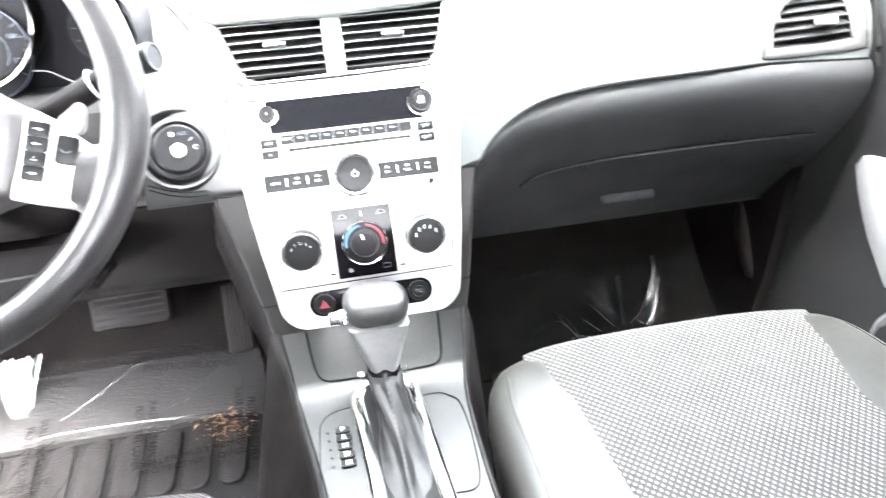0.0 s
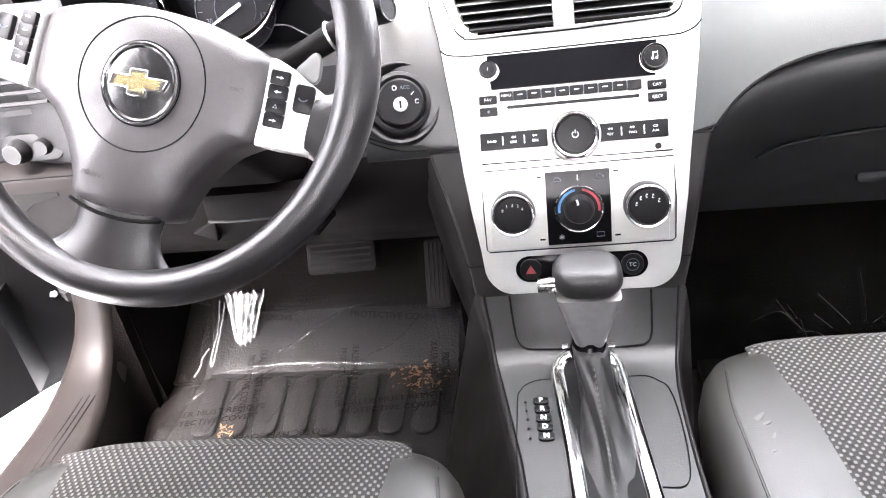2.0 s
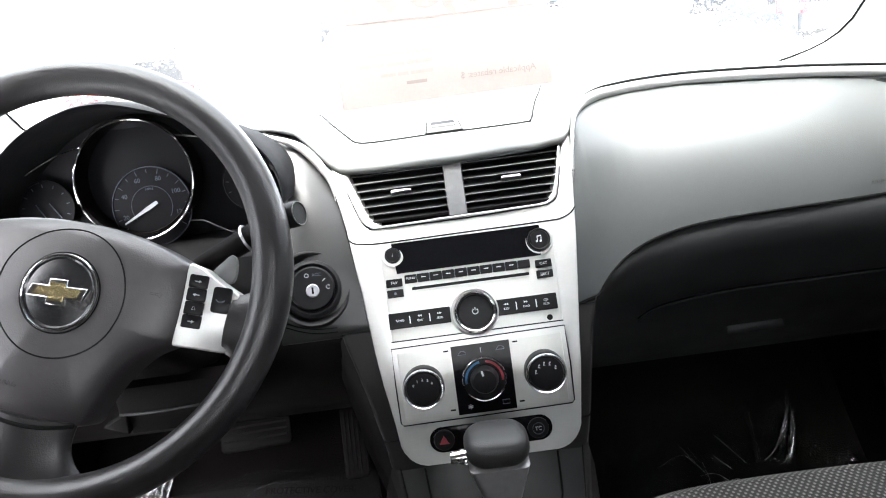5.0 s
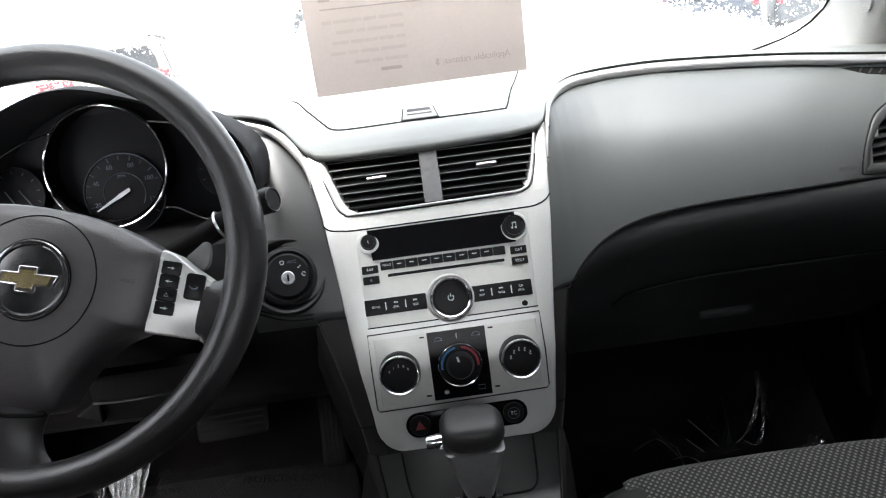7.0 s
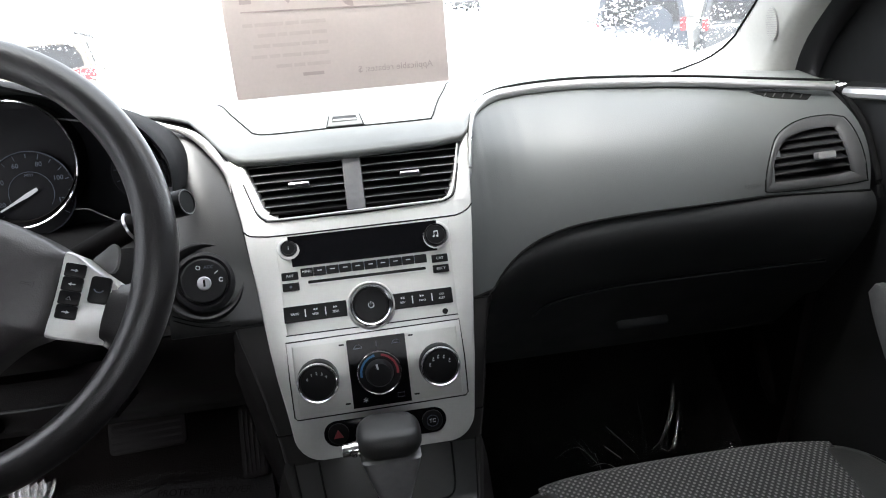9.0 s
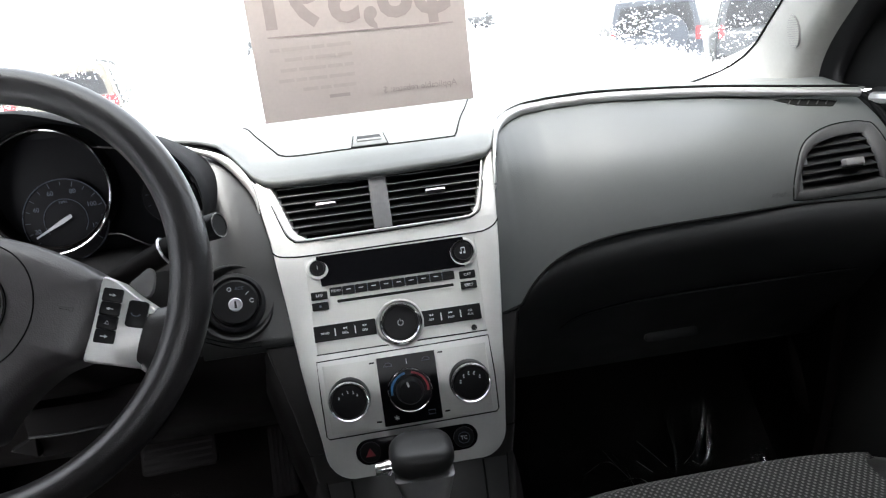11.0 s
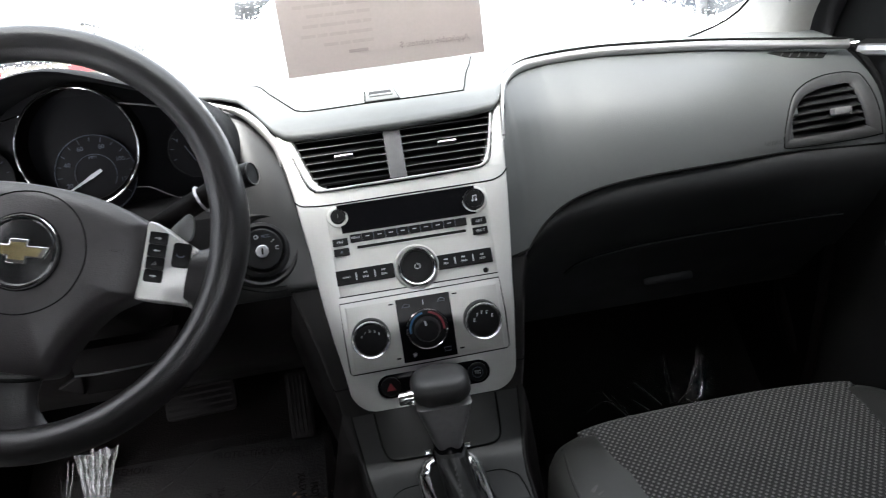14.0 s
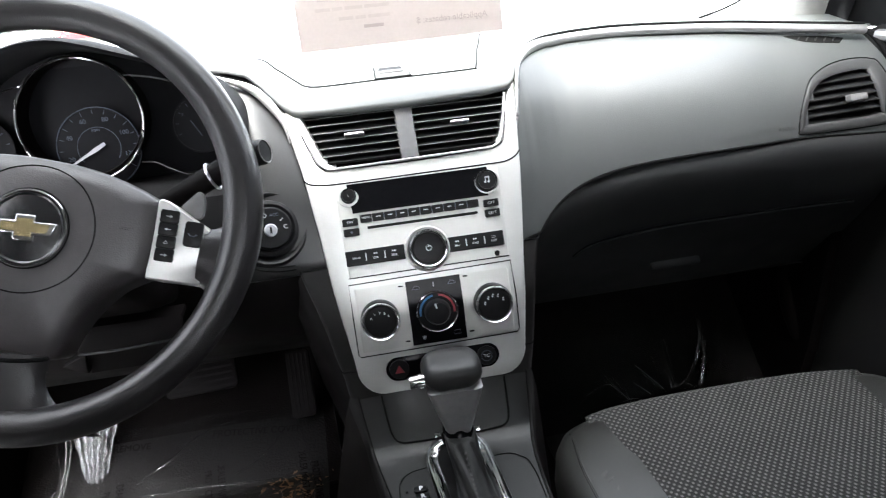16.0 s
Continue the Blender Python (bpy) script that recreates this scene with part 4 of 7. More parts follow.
# ---- climate control panel ----
climate = thing("climate_panel", on_face(0, 0.735), "silver climate control panel with three round knobs", "control panel")
part("outer_seam", tube([on_face(x, z, 0.0004).translation for x, z in [(-0.1035, 0.779), (0, 0.780), (0.1015, 0.781), (0.1025, 0.74), (0.1025, 0.6955), (0.0995, 0.6922), (0, 0.691), (-0.1005, 0.6902), (-0.1035, 0.6935), (-0.1035, 0.74)]], 0.0007, 6, closed=True), SEAM, climate)
part("faceplate", loft([[p + Vector((0, -0.0022, 0)) for p in face_row(-0.098, 0.0965, z, n=9)] for z in (0.6965, 0.70, 0.72, 0.735, 0.74, 0.76, 0.774)]), PLATE, climate)
part("centre_panel", loft([[Vector((x, face_y(z) - 0.0038, z)) for x in np.linspace(-0.0345, 0.0342, 5)] for z in (0.6965, 0.71, 0.725, 0.738, 0.75, 0.7625, 0.775)]), GLOSS, climate, "gloss black centre panel", sharp=90)
for x, nm in ((-0.070, "fan_knob"), (0.070, "mode_knob")):
    dial(climate, nm, x * 1.014, 0.7360, 0.0243, h=0.021)
ring = part("temperature_knob", lathe([(0.0250, 0.003), (0.0250, 0.0085), (0.0225, 0.0095), (0.0165, 0.0095), (0.0150, 0.017), (0.0130, 0.0205), (0, 0.0208)], on_face(0, 0.7362), 40), BUTTON, climate)
for a0, a1, mt in ((100, 188, BLUE), (-8, 80, RED)):
    aa = np.linspace(radians(a0), radians(a1), 12)
    m = on_face(0, 0.7362, 0.0097)
    part("colour_arc", loft([[m @ Vector((r * math.cos(a), r * math.sin(a), 0)) for a in aa] for r in (0.0200, 0.0226)]), mt, ring, thick=0.0004)
part("chrome_ring", tube([on_face(0, 0.7362, 0.0088) @ Vector((0.0250 * math.cos(a), 0.0250 * math.sin(a), 0)) for a in np.linspace(0, 2 * math.pi, 40, endpoint=False)], 0.0009, 6, closed=True), CHROME, ring)
part("pointer", box(0.0022, 0.006, 0.001, on_face(0, 0.7362, 0.0210) @ pose(-0.002, 0.0095, 0, 0, 0, 12)), WHITE, ring)
for a, s in zip((150, 118, 90, 62, 34), "01234"):
    words("lettering", s, 0.0044, on_face(-0.071, 0.7360, 0.0201) @ pose(0.0125 * math.cos(radians(a)), 0.0115 * math.sin(radians(a)), 0), WHITE, climate)
for a in (165, 128, 98, 68, 30):
    m = on_face(0.071, 0.7360, 0.0200) @ pose(0.0125 * math.cos(radians(a)), 0.0115 * math.sin(radians(a)), 0)
    part("mode_mark", lathe([(0.0009, 0), (0.0009, 0.0004), (0, 0.0004)], m @ pose(0, 0.0018, 0), 8), WHITE, climate)
    part("mode_mark", slab([(-0.0012, -0.0014), (0.0008, -0.0014), (0.0009, -0.0009), (-0.0005, -0.0007), (-0.0005, 0.0008), (-0.0012, 0.0008)], 0, 0.0004, m), WHITE, climate)
for x, z in ((-0.0225, 0.7655), (0.0225, 0.7665)):
    part("vehicle_mark", tube([on_face(x + dx, z + dz, 0.004).translation for dx, dz in ((-0.005, -0.002), (-0.003, 0), (-0.001, 0.0018), (0.0025, 0.0015), (0.005, -0.0005), (0.005, -0.002))], 0.0005, 5, closed=True), DIM, climate)
part("index_mark", box(0.001, 0.006, 0.0004, on_face(0.0, 0.7665, 0.0039)), WHITE, climate)
for k in range(3):
    part("snowflake_mark", box(0.0006, 0.0062, 0.0004, on_face(-0.0195, 0.7045, 0.0039) @ pose(0, 0, 0, 0, 0, 60 * k)), WHITE, climate)
part("window_mark", tube([on_face(0.0225 + dx, 0.7055 + dz, 0.004).translation for dx, dz in ((-0.004, -0.0025), (0.004, -0.0025), (0.004, 0.0025), (-0.004, 0.0025))], 0.0005, 5, closed=True), DIM, climate)
for x, z in ((-0.0405, 0.7695), (-0.0405, 0.7025), (0.041, 0.7705), (0.041, 0.703)):
    part("indicator", slab(rrect(0.006, 0.0018, 0.0006, 3), 0.002, 0.003, on_face(x, z)), VOID, climate)

# ---- switch strip below ----
switches = thing("switch_strip", on_face(0, 0.668), "black oval switch strip with hazard and traction buttons", "switch panel")
part("recess", slab(rrect(0.146, 0.031, 0.0155, 8), -0.002, 0.0012, on_face(0.0, 0.668), edge=0.0005), GLOSS, switches)
for x, nm in ((-0.056, "hazard_button"), (0.056, "traction_button")):
    part(nm, lathe([(0.0125, 0), (0.0125, 0.003), (0.0115, 0.004), (0, 0.0035)], on_face(x, 0.668), 28), BUTTON, switches)
tri = [(0.0068 * math.sin(a), 0.0068 * math.cos(a) - 0.001) for a in (0, 4 * math.pi / 3, 2 * math.pi / 3)]
part("hazard_mark", slab(tri, 0.0038, 0.0046, on_face(-0.056, 0.668)), RED, switches)
words("lettering", "TC", 0.0062, on_face(0.056, 0.668, 0.0043), WHITE, switches)
part("traction_mark", tube([on_face(0.056, 0.668, 0.0042) @ Vector((0.0068 * math.cos(a), 0.0068 * math.sin(a), 0)) for a in np.linspace(0, 2 * math.pi, 20, endpoint=False)], 0.0004, 5, closed=True), DIM, switches)

# ---- centre console and shifter ----
console = thing("centre_console", (0, 0.5, 0.4), "dark grey plastic centre console with a pocket lid", "console")


def console_row(y, z, xl, xr, rl, rr):
    """One section of the console: the flank, the rounded rim, the groove and the top plate."""
    left = [(xl - 0.090, 0.31), (xl - 0.058, 0.45), (rl - 0.010, z - 0.035), (rl - 0.0025, z - 0.013), (rl, z - 0.005), (lerp(rl, xl, 0.25), z - 0.001), (lerp(rl, xl, 0.55), z + 0.0008), (xl - 0.0008, z), (xl, z - 0.0025)]
    top = [(xl, z - 0.0025), (xl + 0.0008, z - 0.0002), (lerp(xl, xr, 0.3), z + 0.001), (lerp(xl, xr, 0.7), z + 0.001), (xr - 0.0008, z - 0.0002), (xr, z - 0.0025)]
    right = [(xr, z - 0.0025), (xr + 0.0008, z), (lerp(rr, xr, 0.55), z + 0.0008), (lerp(rr, xr, 0.25), z - 0.001), (rr, z - 0.005), (rr + 0.002, z - 0.013), (rr + 0.006, z - 0.035), (rr + 0.018, 0.45), (rr + 0.026, 0.31)]
    return [[Vector((x, y, h)) for x, h in line] for line in (left, top, right)]


CON_Y = (0.05, 0.30, 0.48, 0.54, 0.60, 0.64, 0.660, 0.672, 0.680, 0.688, 0.694, 0.700, 0.706, 0.712, 0.718, 0.724, 0.731)
CON_Z = (0.560, 0.563, 0.567, 0.569, 0.571, 0.573, 0.5745, 0.5765, 0.579, 0.5835, 0.588, 0.5935, 0.6005, 0.609, 0.6185, 0.629, 0.642)
CON = [(y, z, -along((0.05, 0.50, 0.629, 0.706, 0.720, 0.7304), (0.060, 0.066, 0.0903, 0.1059, 0.1098, 0.1126), y), along((0.05, 0.541, 0.630, 0.672, 0.704, 0.718, 0.731), (0.090, 0.0865, 0.0888, 0.0945, 0.1011, 0.1037, 0.1065), y),
        -along((0.05, 0.50, 0.638, 0.702, 0.717, 0.7306), (0.068, 0.0745, 0.0997, 0.1095, 0.1161, 0.1232), y), along((0.05, 0.541, 0.630, 0.672, 0.704, 0.718, 0.731), (0.0955, 0.0917, 0.0933, 0.0986, 0.1066, 0.1103, 0.1138), y)) for y, z in zip(CON_Y, CON_Z)]
rows = [console_row(*r) for r in CON]
part("top_plate", loft([r[1] for r in rows]), PANEL, console, sharp=60)
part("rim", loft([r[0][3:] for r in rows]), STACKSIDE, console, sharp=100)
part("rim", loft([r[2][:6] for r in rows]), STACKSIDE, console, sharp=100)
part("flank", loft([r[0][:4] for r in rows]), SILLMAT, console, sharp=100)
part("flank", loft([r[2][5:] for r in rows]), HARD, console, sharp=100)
for k in (0, 1):
    part("groove", tube([rows[i][1][-k] + Vector((0, 0, 0.0022)) for i in range(len(rows))], 0.0010, 6), SEAM, console)


def console_z(y):
    return along([r[0] for r in CON], [r[1] for r in CON], y) + 0.0012


def on_console(x, y, out=0.0):
    return Vector((x, y, console_z(y) + out))


lid_line = [(-0.083, 0.728, 0.636), (-0.080, 0.712, 0.609), (-0.076, 0.7005, 0.5935), (-0.068, 0.693, 0.5875), (-0.05, 0.691, 0.586), (0, 0.6905, 0.5855), (0.05, 0.691, 0.586), (0.066, 0.693, 0.5875), (0.073, 0.7005, 0.5935), (0.075, 0.712, 0.609), (0.076, 0.728, 0.636)]
part("lid_seam", tube([p + Vector((0, -0.0015, 0.0005)) for p in spline(lid_line, 5)], 0.0012, 6), SEAM, console)
part("plate_seam", tube([on_console(p.x, p.y) for p in spline([(-0.078, 0.40, 0), (-0.078, 0.60, 0), (-0.074, 0.635, 0), (-0.060, 0.648, 0), (-0.04, 0.651, 0)], 5)], 0.0005, 5), SEAM, console)
part("plate_seam", tube([on_console(p.x, p.y) for p in spline([(0.038, 0.651, 0), (0.060, 0.651, 0), (0.072, 0.643, 0), (0.080, 0.632, 0), (0.0835, 0.594, 0), (0.0802, 0.531, 0), (0.0717, 0.507, 0), (0.0516, 0.505, 0)], 5)], 0.0006, 5), SEAM, console)

shifter = thing("gear_shifter", (0, 0.62, 0.57), "automatic gear shifter with leather boot, chrome surround and grey handle", "gear shifter")
ringpath = [on_console(p.x, p.y, 0.002) for p in spline([(-0.0185, 0.44, 0), (-0.0245, 0.55, 0), (-0.0330, 0.648, 0), (-0.0315, 0.668, 0), (-0.022, 0.681, 0), (0.002, 0.685, 0), (0.022, 0.682, 0), (0.0300, 0.671, 0), (0.0330, 0.650, 0), (0.0395, 0.557, 0), (0.0455, 0.44, 0), (0.036, 0.430, 0), (0.012, 0.428, 0), (-0.011, 0.430, 0)], 6, closed=True)]
part("chrome_surround", tube(ringpath, 0.0074, 12, closed=True, flat=0.38), material("polished_chrome", (0.85, 0.86, 0.88), 0.10, metal=1.0, vary=0.02), shifter)
# flat black sheet for the shade in the boot's hollows, and the pleated boot
bm = bmesh.new()
bm.faces.new([bm.verts.new((p.x, p.y, p.z - 0.001)) for p in ringpath])
part("hollow_shade", bm, VOID, shifter)
rings = []
for t in np.linspace(0, 1, 22):
    cx, cy, z = lerp(0.010, 0.001, t), lerp(0.545, 0.648, t ** 0.75), lerp(0.567, 0.622, t ** 1.1)
    rx, ry = along((0, 0.08, 0.2, 0.4, 0.65, 0.85, 1), (0.033, 0.0275, 0.0215, 0.0185, 0.0180, 0.0190, 0.0185), t), along((0, 0.15, 0.35, 0.6, 1), (0.110, 0.088, 0.060, 0.040, 0.024), t)
    ring = []
    for a in np.linspace(0, 2 * math.pi, 64, endpoint=False):
        front = max(0, -math.sin(a))
        hollow = 0.60 * (1 - t) * min(1, t * 6) * max(0, math.sin(2 * (abs(a - 1.5 * math.pi)) + 0.15)) * front
        fold = 0.03 * t * math.sin(5 * a + 9 * t) + 0.008 * math.sin(11 * a + 14 * t)
        q = 1 - hollow + fold
        ring.append(Vector((cx + rx * q * math.cos(a), cy + ry * q * math.sin(a), z + 0.06 * fold * t)))
    rings.append(ring)
part("boot", loft(rings, closed=True, caps=True), material("boot_leather", (0.0105, 0.0102, 0.0102), 0.50, spec=0.25, grain=0.3, grain_size=0.0012), shifter, "creased black leather boot", sharp=100)
BOOT_TREE = BVHTree.FromPolygons([p for r in rings for p in r], [(i * 64 + j, i * 64 + (j + 1) % 64, i * 64 + 64 + (j + 1) % 64, i * 64 + 64 + j) for i in range(21) for j in range(64)])
STITCH = material("stitch_thread", (0.026, 0.0255, 0.0255), 0.7)
for k in range(30):
    p = Vector((lerp(0.0135, 0.002, k / 29), lerp(0.455, 0.612, k / 29), 0))
    for dx in (-0.0007, 0.0007):
        hit = BOOT_TREE.ray_cast(Vector((p.x + dx, p.y, 0.8)), Vector((0, 0, -1)))[0]
        if hit:
            part("stitch", box(0.0007, 0.0034, 0.0008, Matrix.Translation(hit + Vector((0, 0, 0.0003))) @ pose(0, 0, 0, 18, 0, 0)), STITCH, shifter)
part("collar", lathe([(0.0195, -0.006), (0.0205, 0), (0.0205, 0.005), (0.0185, 0.008), (0.0180, 0.014)], pose(0.001, 0.650, 0.612, -14, 0, 0), 28), GLOSS, shifter, "black collar")
for x in (-0.0245, 0.0225):
    part("clip", box(0.006, 0.004, 0.003, pose(x, 0.644, 0.6235)), CHROME, shifter)
# grey wedge of the handle
rings = []
for t in np.linspace(0, 1, 10):
    w, d, z, y = lerp(0.0140, 0.0322, t), lerp(0.015, 0.0245, t), lerp(0.628, 0.692, t), lerp(0.651, 0.661, t)
    rings.append([Vector((0.0015 + x, y + yy, z - 0.007 + 0.12 * yy - 0.02 * x)) for x, yy in rrect(2 * w, 2 * d, lerp(0.012, 0.007, t), 5)])
rings.append([c.lerp(Vector((0.0015, 0.661, 0.6875)), 0.06) + Vector((0, 0, 0.0008)) for c in rings[-1]])
part("handle_wedge", loft(rings, closed=True, caps=True), material("handle_grey", (0.155, 0.153, 0.153), 0.42, metal=0.35), shifter, "metallic grey wedge")
rings = []
for t in np.linspace(0, 1, 14):
    a = math.pi * t
    s = max(0.02, math.sin(a)) ** 0.38
    z = 0.7065 - 0.0155 * math.cos(a) - (0.004 if t < 0.1 else 0)
    rings.append([Vector((0.0015 + x, 0.663 + y, z - 0.008 + 0.10 * y - 0.02 * x)) for x, y in rrect(0.0700 * s, 0.056 * s, 0.021 * s, 6)])
part("knob", loft(rings, closed=True, caps=True), material("knob_leather", (0.0140, 0.0136, 0.0136), 0.48, spec=0.38, grain=0.3, grain_size=0.0012), shifter, "rounded black leather knob")
bmat = pose(-0.0355, 0.651, 0.695, 0, -90, 0) @ Matrix.Scale(0.9, 4)
part("release_button", lathe([(0.009, -0.004), (0.0095, 0.002), (0.0088, 0.004), (0.008, 0.0042), (0.008, 0.013), (0.0072, 0.0148), (0, 0.015)], bmat, 28), CHROME, shifter, "chrome release button")
gate = thing("gear_legend", (-0.05, 0.58, 0.575), "raised gear position letters beside the shifter", "legend")
for k, s in enumerate("PRNDM"):
    y = 0.617 - 0.01253 * k
    m = Matrix.Translation(on_console(-0.0530 + 0.0011 * k, y, 0.0006))
    part("letter_block", slab(rrect(0.0165, 0.0100, 0.004, 4), -0.001, 0.0016, m, edge=0.0006), BUTTON, gate)
    words("lettering", s, 0.0082, m @ pose(0, 0, 0.0018), WHITE, gate, bold=0.0003)
    part("lamp_dot", lathe([(0.0016, 0), (0.0013, 0.0006), (0, 0.0007)], m @ pose(-0.0162, -0.001, 0), 10), BUTTON, gate)

# ---- driver's side of the dashboard ----
cowl = dash


def cowl_top(x):
    return along((-0.30, -0.221, -0.195, -0.178, -0.165, -0.152, -0.14), (1.05, 1.036, 1.0285, 1.015, 1.001, 0.987, 0.980), x)


rows = []
for t in np.linspace(0, 1, 14):
    row = []
    for u in np.linspace(0, 1, 16):
        x0 = -0.232
        z = 0.797 + t * 0.18
        x = lerp(x0, frame_edge(z, -1) - 0.001, u)
        z = lerp(0.797, cowl_top(x), t)
        x = lerp(x0, frame_edge(min(z, 1.0), -1) - 0.001, u)
        bulge = 0.018 * math.sin(math.pi * u) * math.sin(math.pi * t ** 1.8)
        row.append(Vector((x, face_y(z) + 0.006 - bulge, z)))
    rows.append(row)
rows.insert(0, [p + Vector((0, 0.0035, -0.0025)) for p in rows[0]])
rows.insert(0, [p + Vector((0, 0.03, -0.001)) for p in rows[0]])
part("driver_panel", loft(rows), DRIVERSHADE, cowl, sharp=80)
part("panel_edge", tube(spline([(-0.245, 0.905, 1.0335), (-0.221, 0.890, 1.0265), (-0.191, 0.884, 1.0135), (-0.170, 0.873, 0.9930), (-0.1560, 0.860, 0.970), (-0.1515, 0.850, 0.945)], 5), lambda t: lerp(0.0025, 0.0058, smooth(0.1, 0.5, t)) - 0.0052 * smooth(0.6, 1.0, t), 12), SILVER, cowl, "silver rounded edge")
part("column_surround", loft([[Vector((x, y, z)) for x in np.linspace(-0.60, -0.225, 8)] for y, z in ((0.90, 0.915), (0.84, 0.912), (0.812, 0.900), (0.802, 0.86), (0.800, 0.797))]), HOODMAT, cowl)
part("panel_rim", tube(spline([(-0.24, 0.905, 1.036), (-0.221, 0.892, 1.030), (-0.189, 0.888, 1.018), (-0.166, 0.876, 0.996), (-0.152, 0.866, 0.980)], 5), 0.0009, 8), SEAM, cowl)
# ignition switch
ig = thing("ignition_switch", (-0.187, 0.79, 0.857), "round black ignition switch with a chrome key barrel", "ignition")
im = Matrix.Translation((-0.187, face_y(0.857) - 0.006, 0.857)) @ on_face(0, 0.857).to_3x3().to_4x4() @ pose(0, 0, 0, 0, 12, 0)
part("recess_ring", lathe([(0.0475, -0.008), (0.0455, -0.002), (0.0435, 0.0), (0.041, -0.001), (0.0385, -0.004), (0.036, -0.007)], im, 44), COWL, ig)
part("bezel", lathe([(0.036, -0.006), (0.034, 0.001), (0.030, 0.003), (0.0275, 0.001), (0.026, -0.002)], im, 40), HOODMAT, ig)
part("face", lathe([(0.0265, -0.003), (0.0262, 0.004), (0.024, 0.006), (0, 0.0062)], im, 40), BUTTON, ig)
part("barrel", lathe([(0.0078, 0.006), (0.0078, 0.009), (0.0068, 0.0098), (0.0042, 0.0090), (0, 0.0086)], im @ pose(0, -0.003, 0), 28), SATIN, ig, "chrome key barrel")
part("key_slot", box(0.0024, 0.008, 0.002, im @ pose(0, -0.003, 0.0095)), VOID, ig)
words("lettering", "ACC", 0.0052, im @ pose(0.006, 0.0155, 0.0065), DIM, ig)
part("off_mark", tube([im @ Vector((-0.0055 + 0.0022 * math.cos(a), 0.0155 + 0.0022 * math.sin(a), 0.0065)) for a in np.linspace(0, 2 * math.pi, 14, endpoint=False)], 0.0004, 5, closed=True), WHITE, ig)
part("start_mark", tube([im @ Vector((0.0185 + 0.0022 * math.cos(a), 0.0022 * math.sin(a), 0.0065)) for a in np.linspace(0.6, 5.6, 12)], 0.0004, 5), WHITE, ig)
part("on_mark", box(0.0007, 0.005, 0.0004, im @ pose(0.014, 0.009, 0.0065, 0, 0, -50)), WHITE, ig)
for dz in (0, -0.0055):
    part("moulded_line", tube(spline([(-0.226, face_y(0.82) - 0.001, 0.8235 + dz), (-0.205, face_y(0.815) - 0.0035, 0.8165 + dz), (-0.185, face_y(0.812) - 0.0042, 0.8125 + dz), (-0.163, face_y(0.811) - 0.003, 0.8115 + dz)], 5), 0.0008, 5), SEAM, cowl)

# panel left of the wheel, with vent and light switch
rows = [[Vector((x, y + 0.03 * smooth(-0.62, -0.74, x), z)) for x in np.linspace(-0.80, -0.59, 7)] for y, z in ((0.86, 1.0), (0.825, 0.98), (0.812, 0.93), (0.812, 0.85), (0.822, 0.81), (0.835, 0.80))]
part("side_panel", loft(rows), HOODMAT, cowl)
vent = thing("air_vent", (-0.67, 0.80, 0.91), "dark grey driver side air vent with slats", "air vent")
part("frame", slab(rrect(0.13, 0.085, 0.02), 0, 0.008, pose(-0.670, 0.826, 0.918, 90, 0, 0), edge=0.003), HOODMAT, vent)
part("housing", slab(rrect(0.112, 0.068, 0.014), 0.0082, 0.0090, pose(-0.670, 0.826, 0.918, 90, 0, 0)), VOID, vent)
for k in range(5):
    part("slat", box(0.106, 0.012, 0.004, pose(-0.670, 0.813, 0.892 + 0.013 * k, -18, 0, 0)), HOODMAT, vent)
lamp = thing("headlight_switch", (-0.67, 0.80, 0.838), "round headlight switch beside the steering wheel", "switch")
part("plate", slab(rrect(0.085, 0.036, 0.016), 0, 0.006, pose(-0.674, 0.826, 0.834, 90, 0, 0), edge=0.002), BUTTON, lamp)
part("knob", lathe([(0.016, 0.005), (0.0155, 0.012), (0.013, 0.018), (0.011, 0.024), (0, 0.0245)], pose(-0.690, 0.826, 0.832, 90, 0, 0), 24), BUTTON, lamp)
part("knob", lathe([(0.011, 0.005), (0.0105, 0.012), (0.009, 0.016), (0, 0.0165)], pose(-0.654, 0.826, 0.836, 90, 0, 0), 24), BUTTON, lamp)
part("knob_ring", tube([(-0.690 + 0.0115 * math.cos(a), 0.803, 0.832 + 0.0115 * math.sin(a)) for a in np.linspace(0, 2 * math.pi, 20, endpoint=False)], 0.001, 5, closed=True), VENTGREY, lamp)

# knee panel and footwell lining
knee = thing("knee_panel", (-0.4, 0.85, 0.7), "dark brown-grey knee panel under the steering column", "dash panel")
def knee_point(x, y, z):
    """The knee panel comes forward to lie flush under the ignition panel."""
    return Vector((x, y - 0.026 * smooth(-0.36, -0.25, x) * smooth(0.60, 0.78, z), z))


KNEE = ((0.90, 0.812), (0.842, 0.806), (0.806, 0.8005), (0.802, 0.795), (0.804, 0.77), (0.815, 0.745), (0.835, 0.71), (0.87, 0.67), (0.92, 0.63), (0.97, 0.595), (1.05, 0.59), (1.40, 0.66))
rows = [[knee_point(x, y, z) for x in np.linspace(-0.80, -0.150, 27)] for y, z in KNEE]
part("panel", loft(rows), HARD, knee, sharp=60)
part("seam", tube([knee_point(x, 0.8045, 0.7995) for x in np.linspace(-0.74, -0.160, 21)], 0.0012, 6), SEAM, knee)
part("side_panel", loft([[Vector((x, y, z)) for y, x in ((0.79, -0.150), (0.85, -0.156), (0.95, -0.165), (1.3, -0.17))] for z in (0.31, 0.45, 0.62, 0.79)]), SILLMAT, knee)
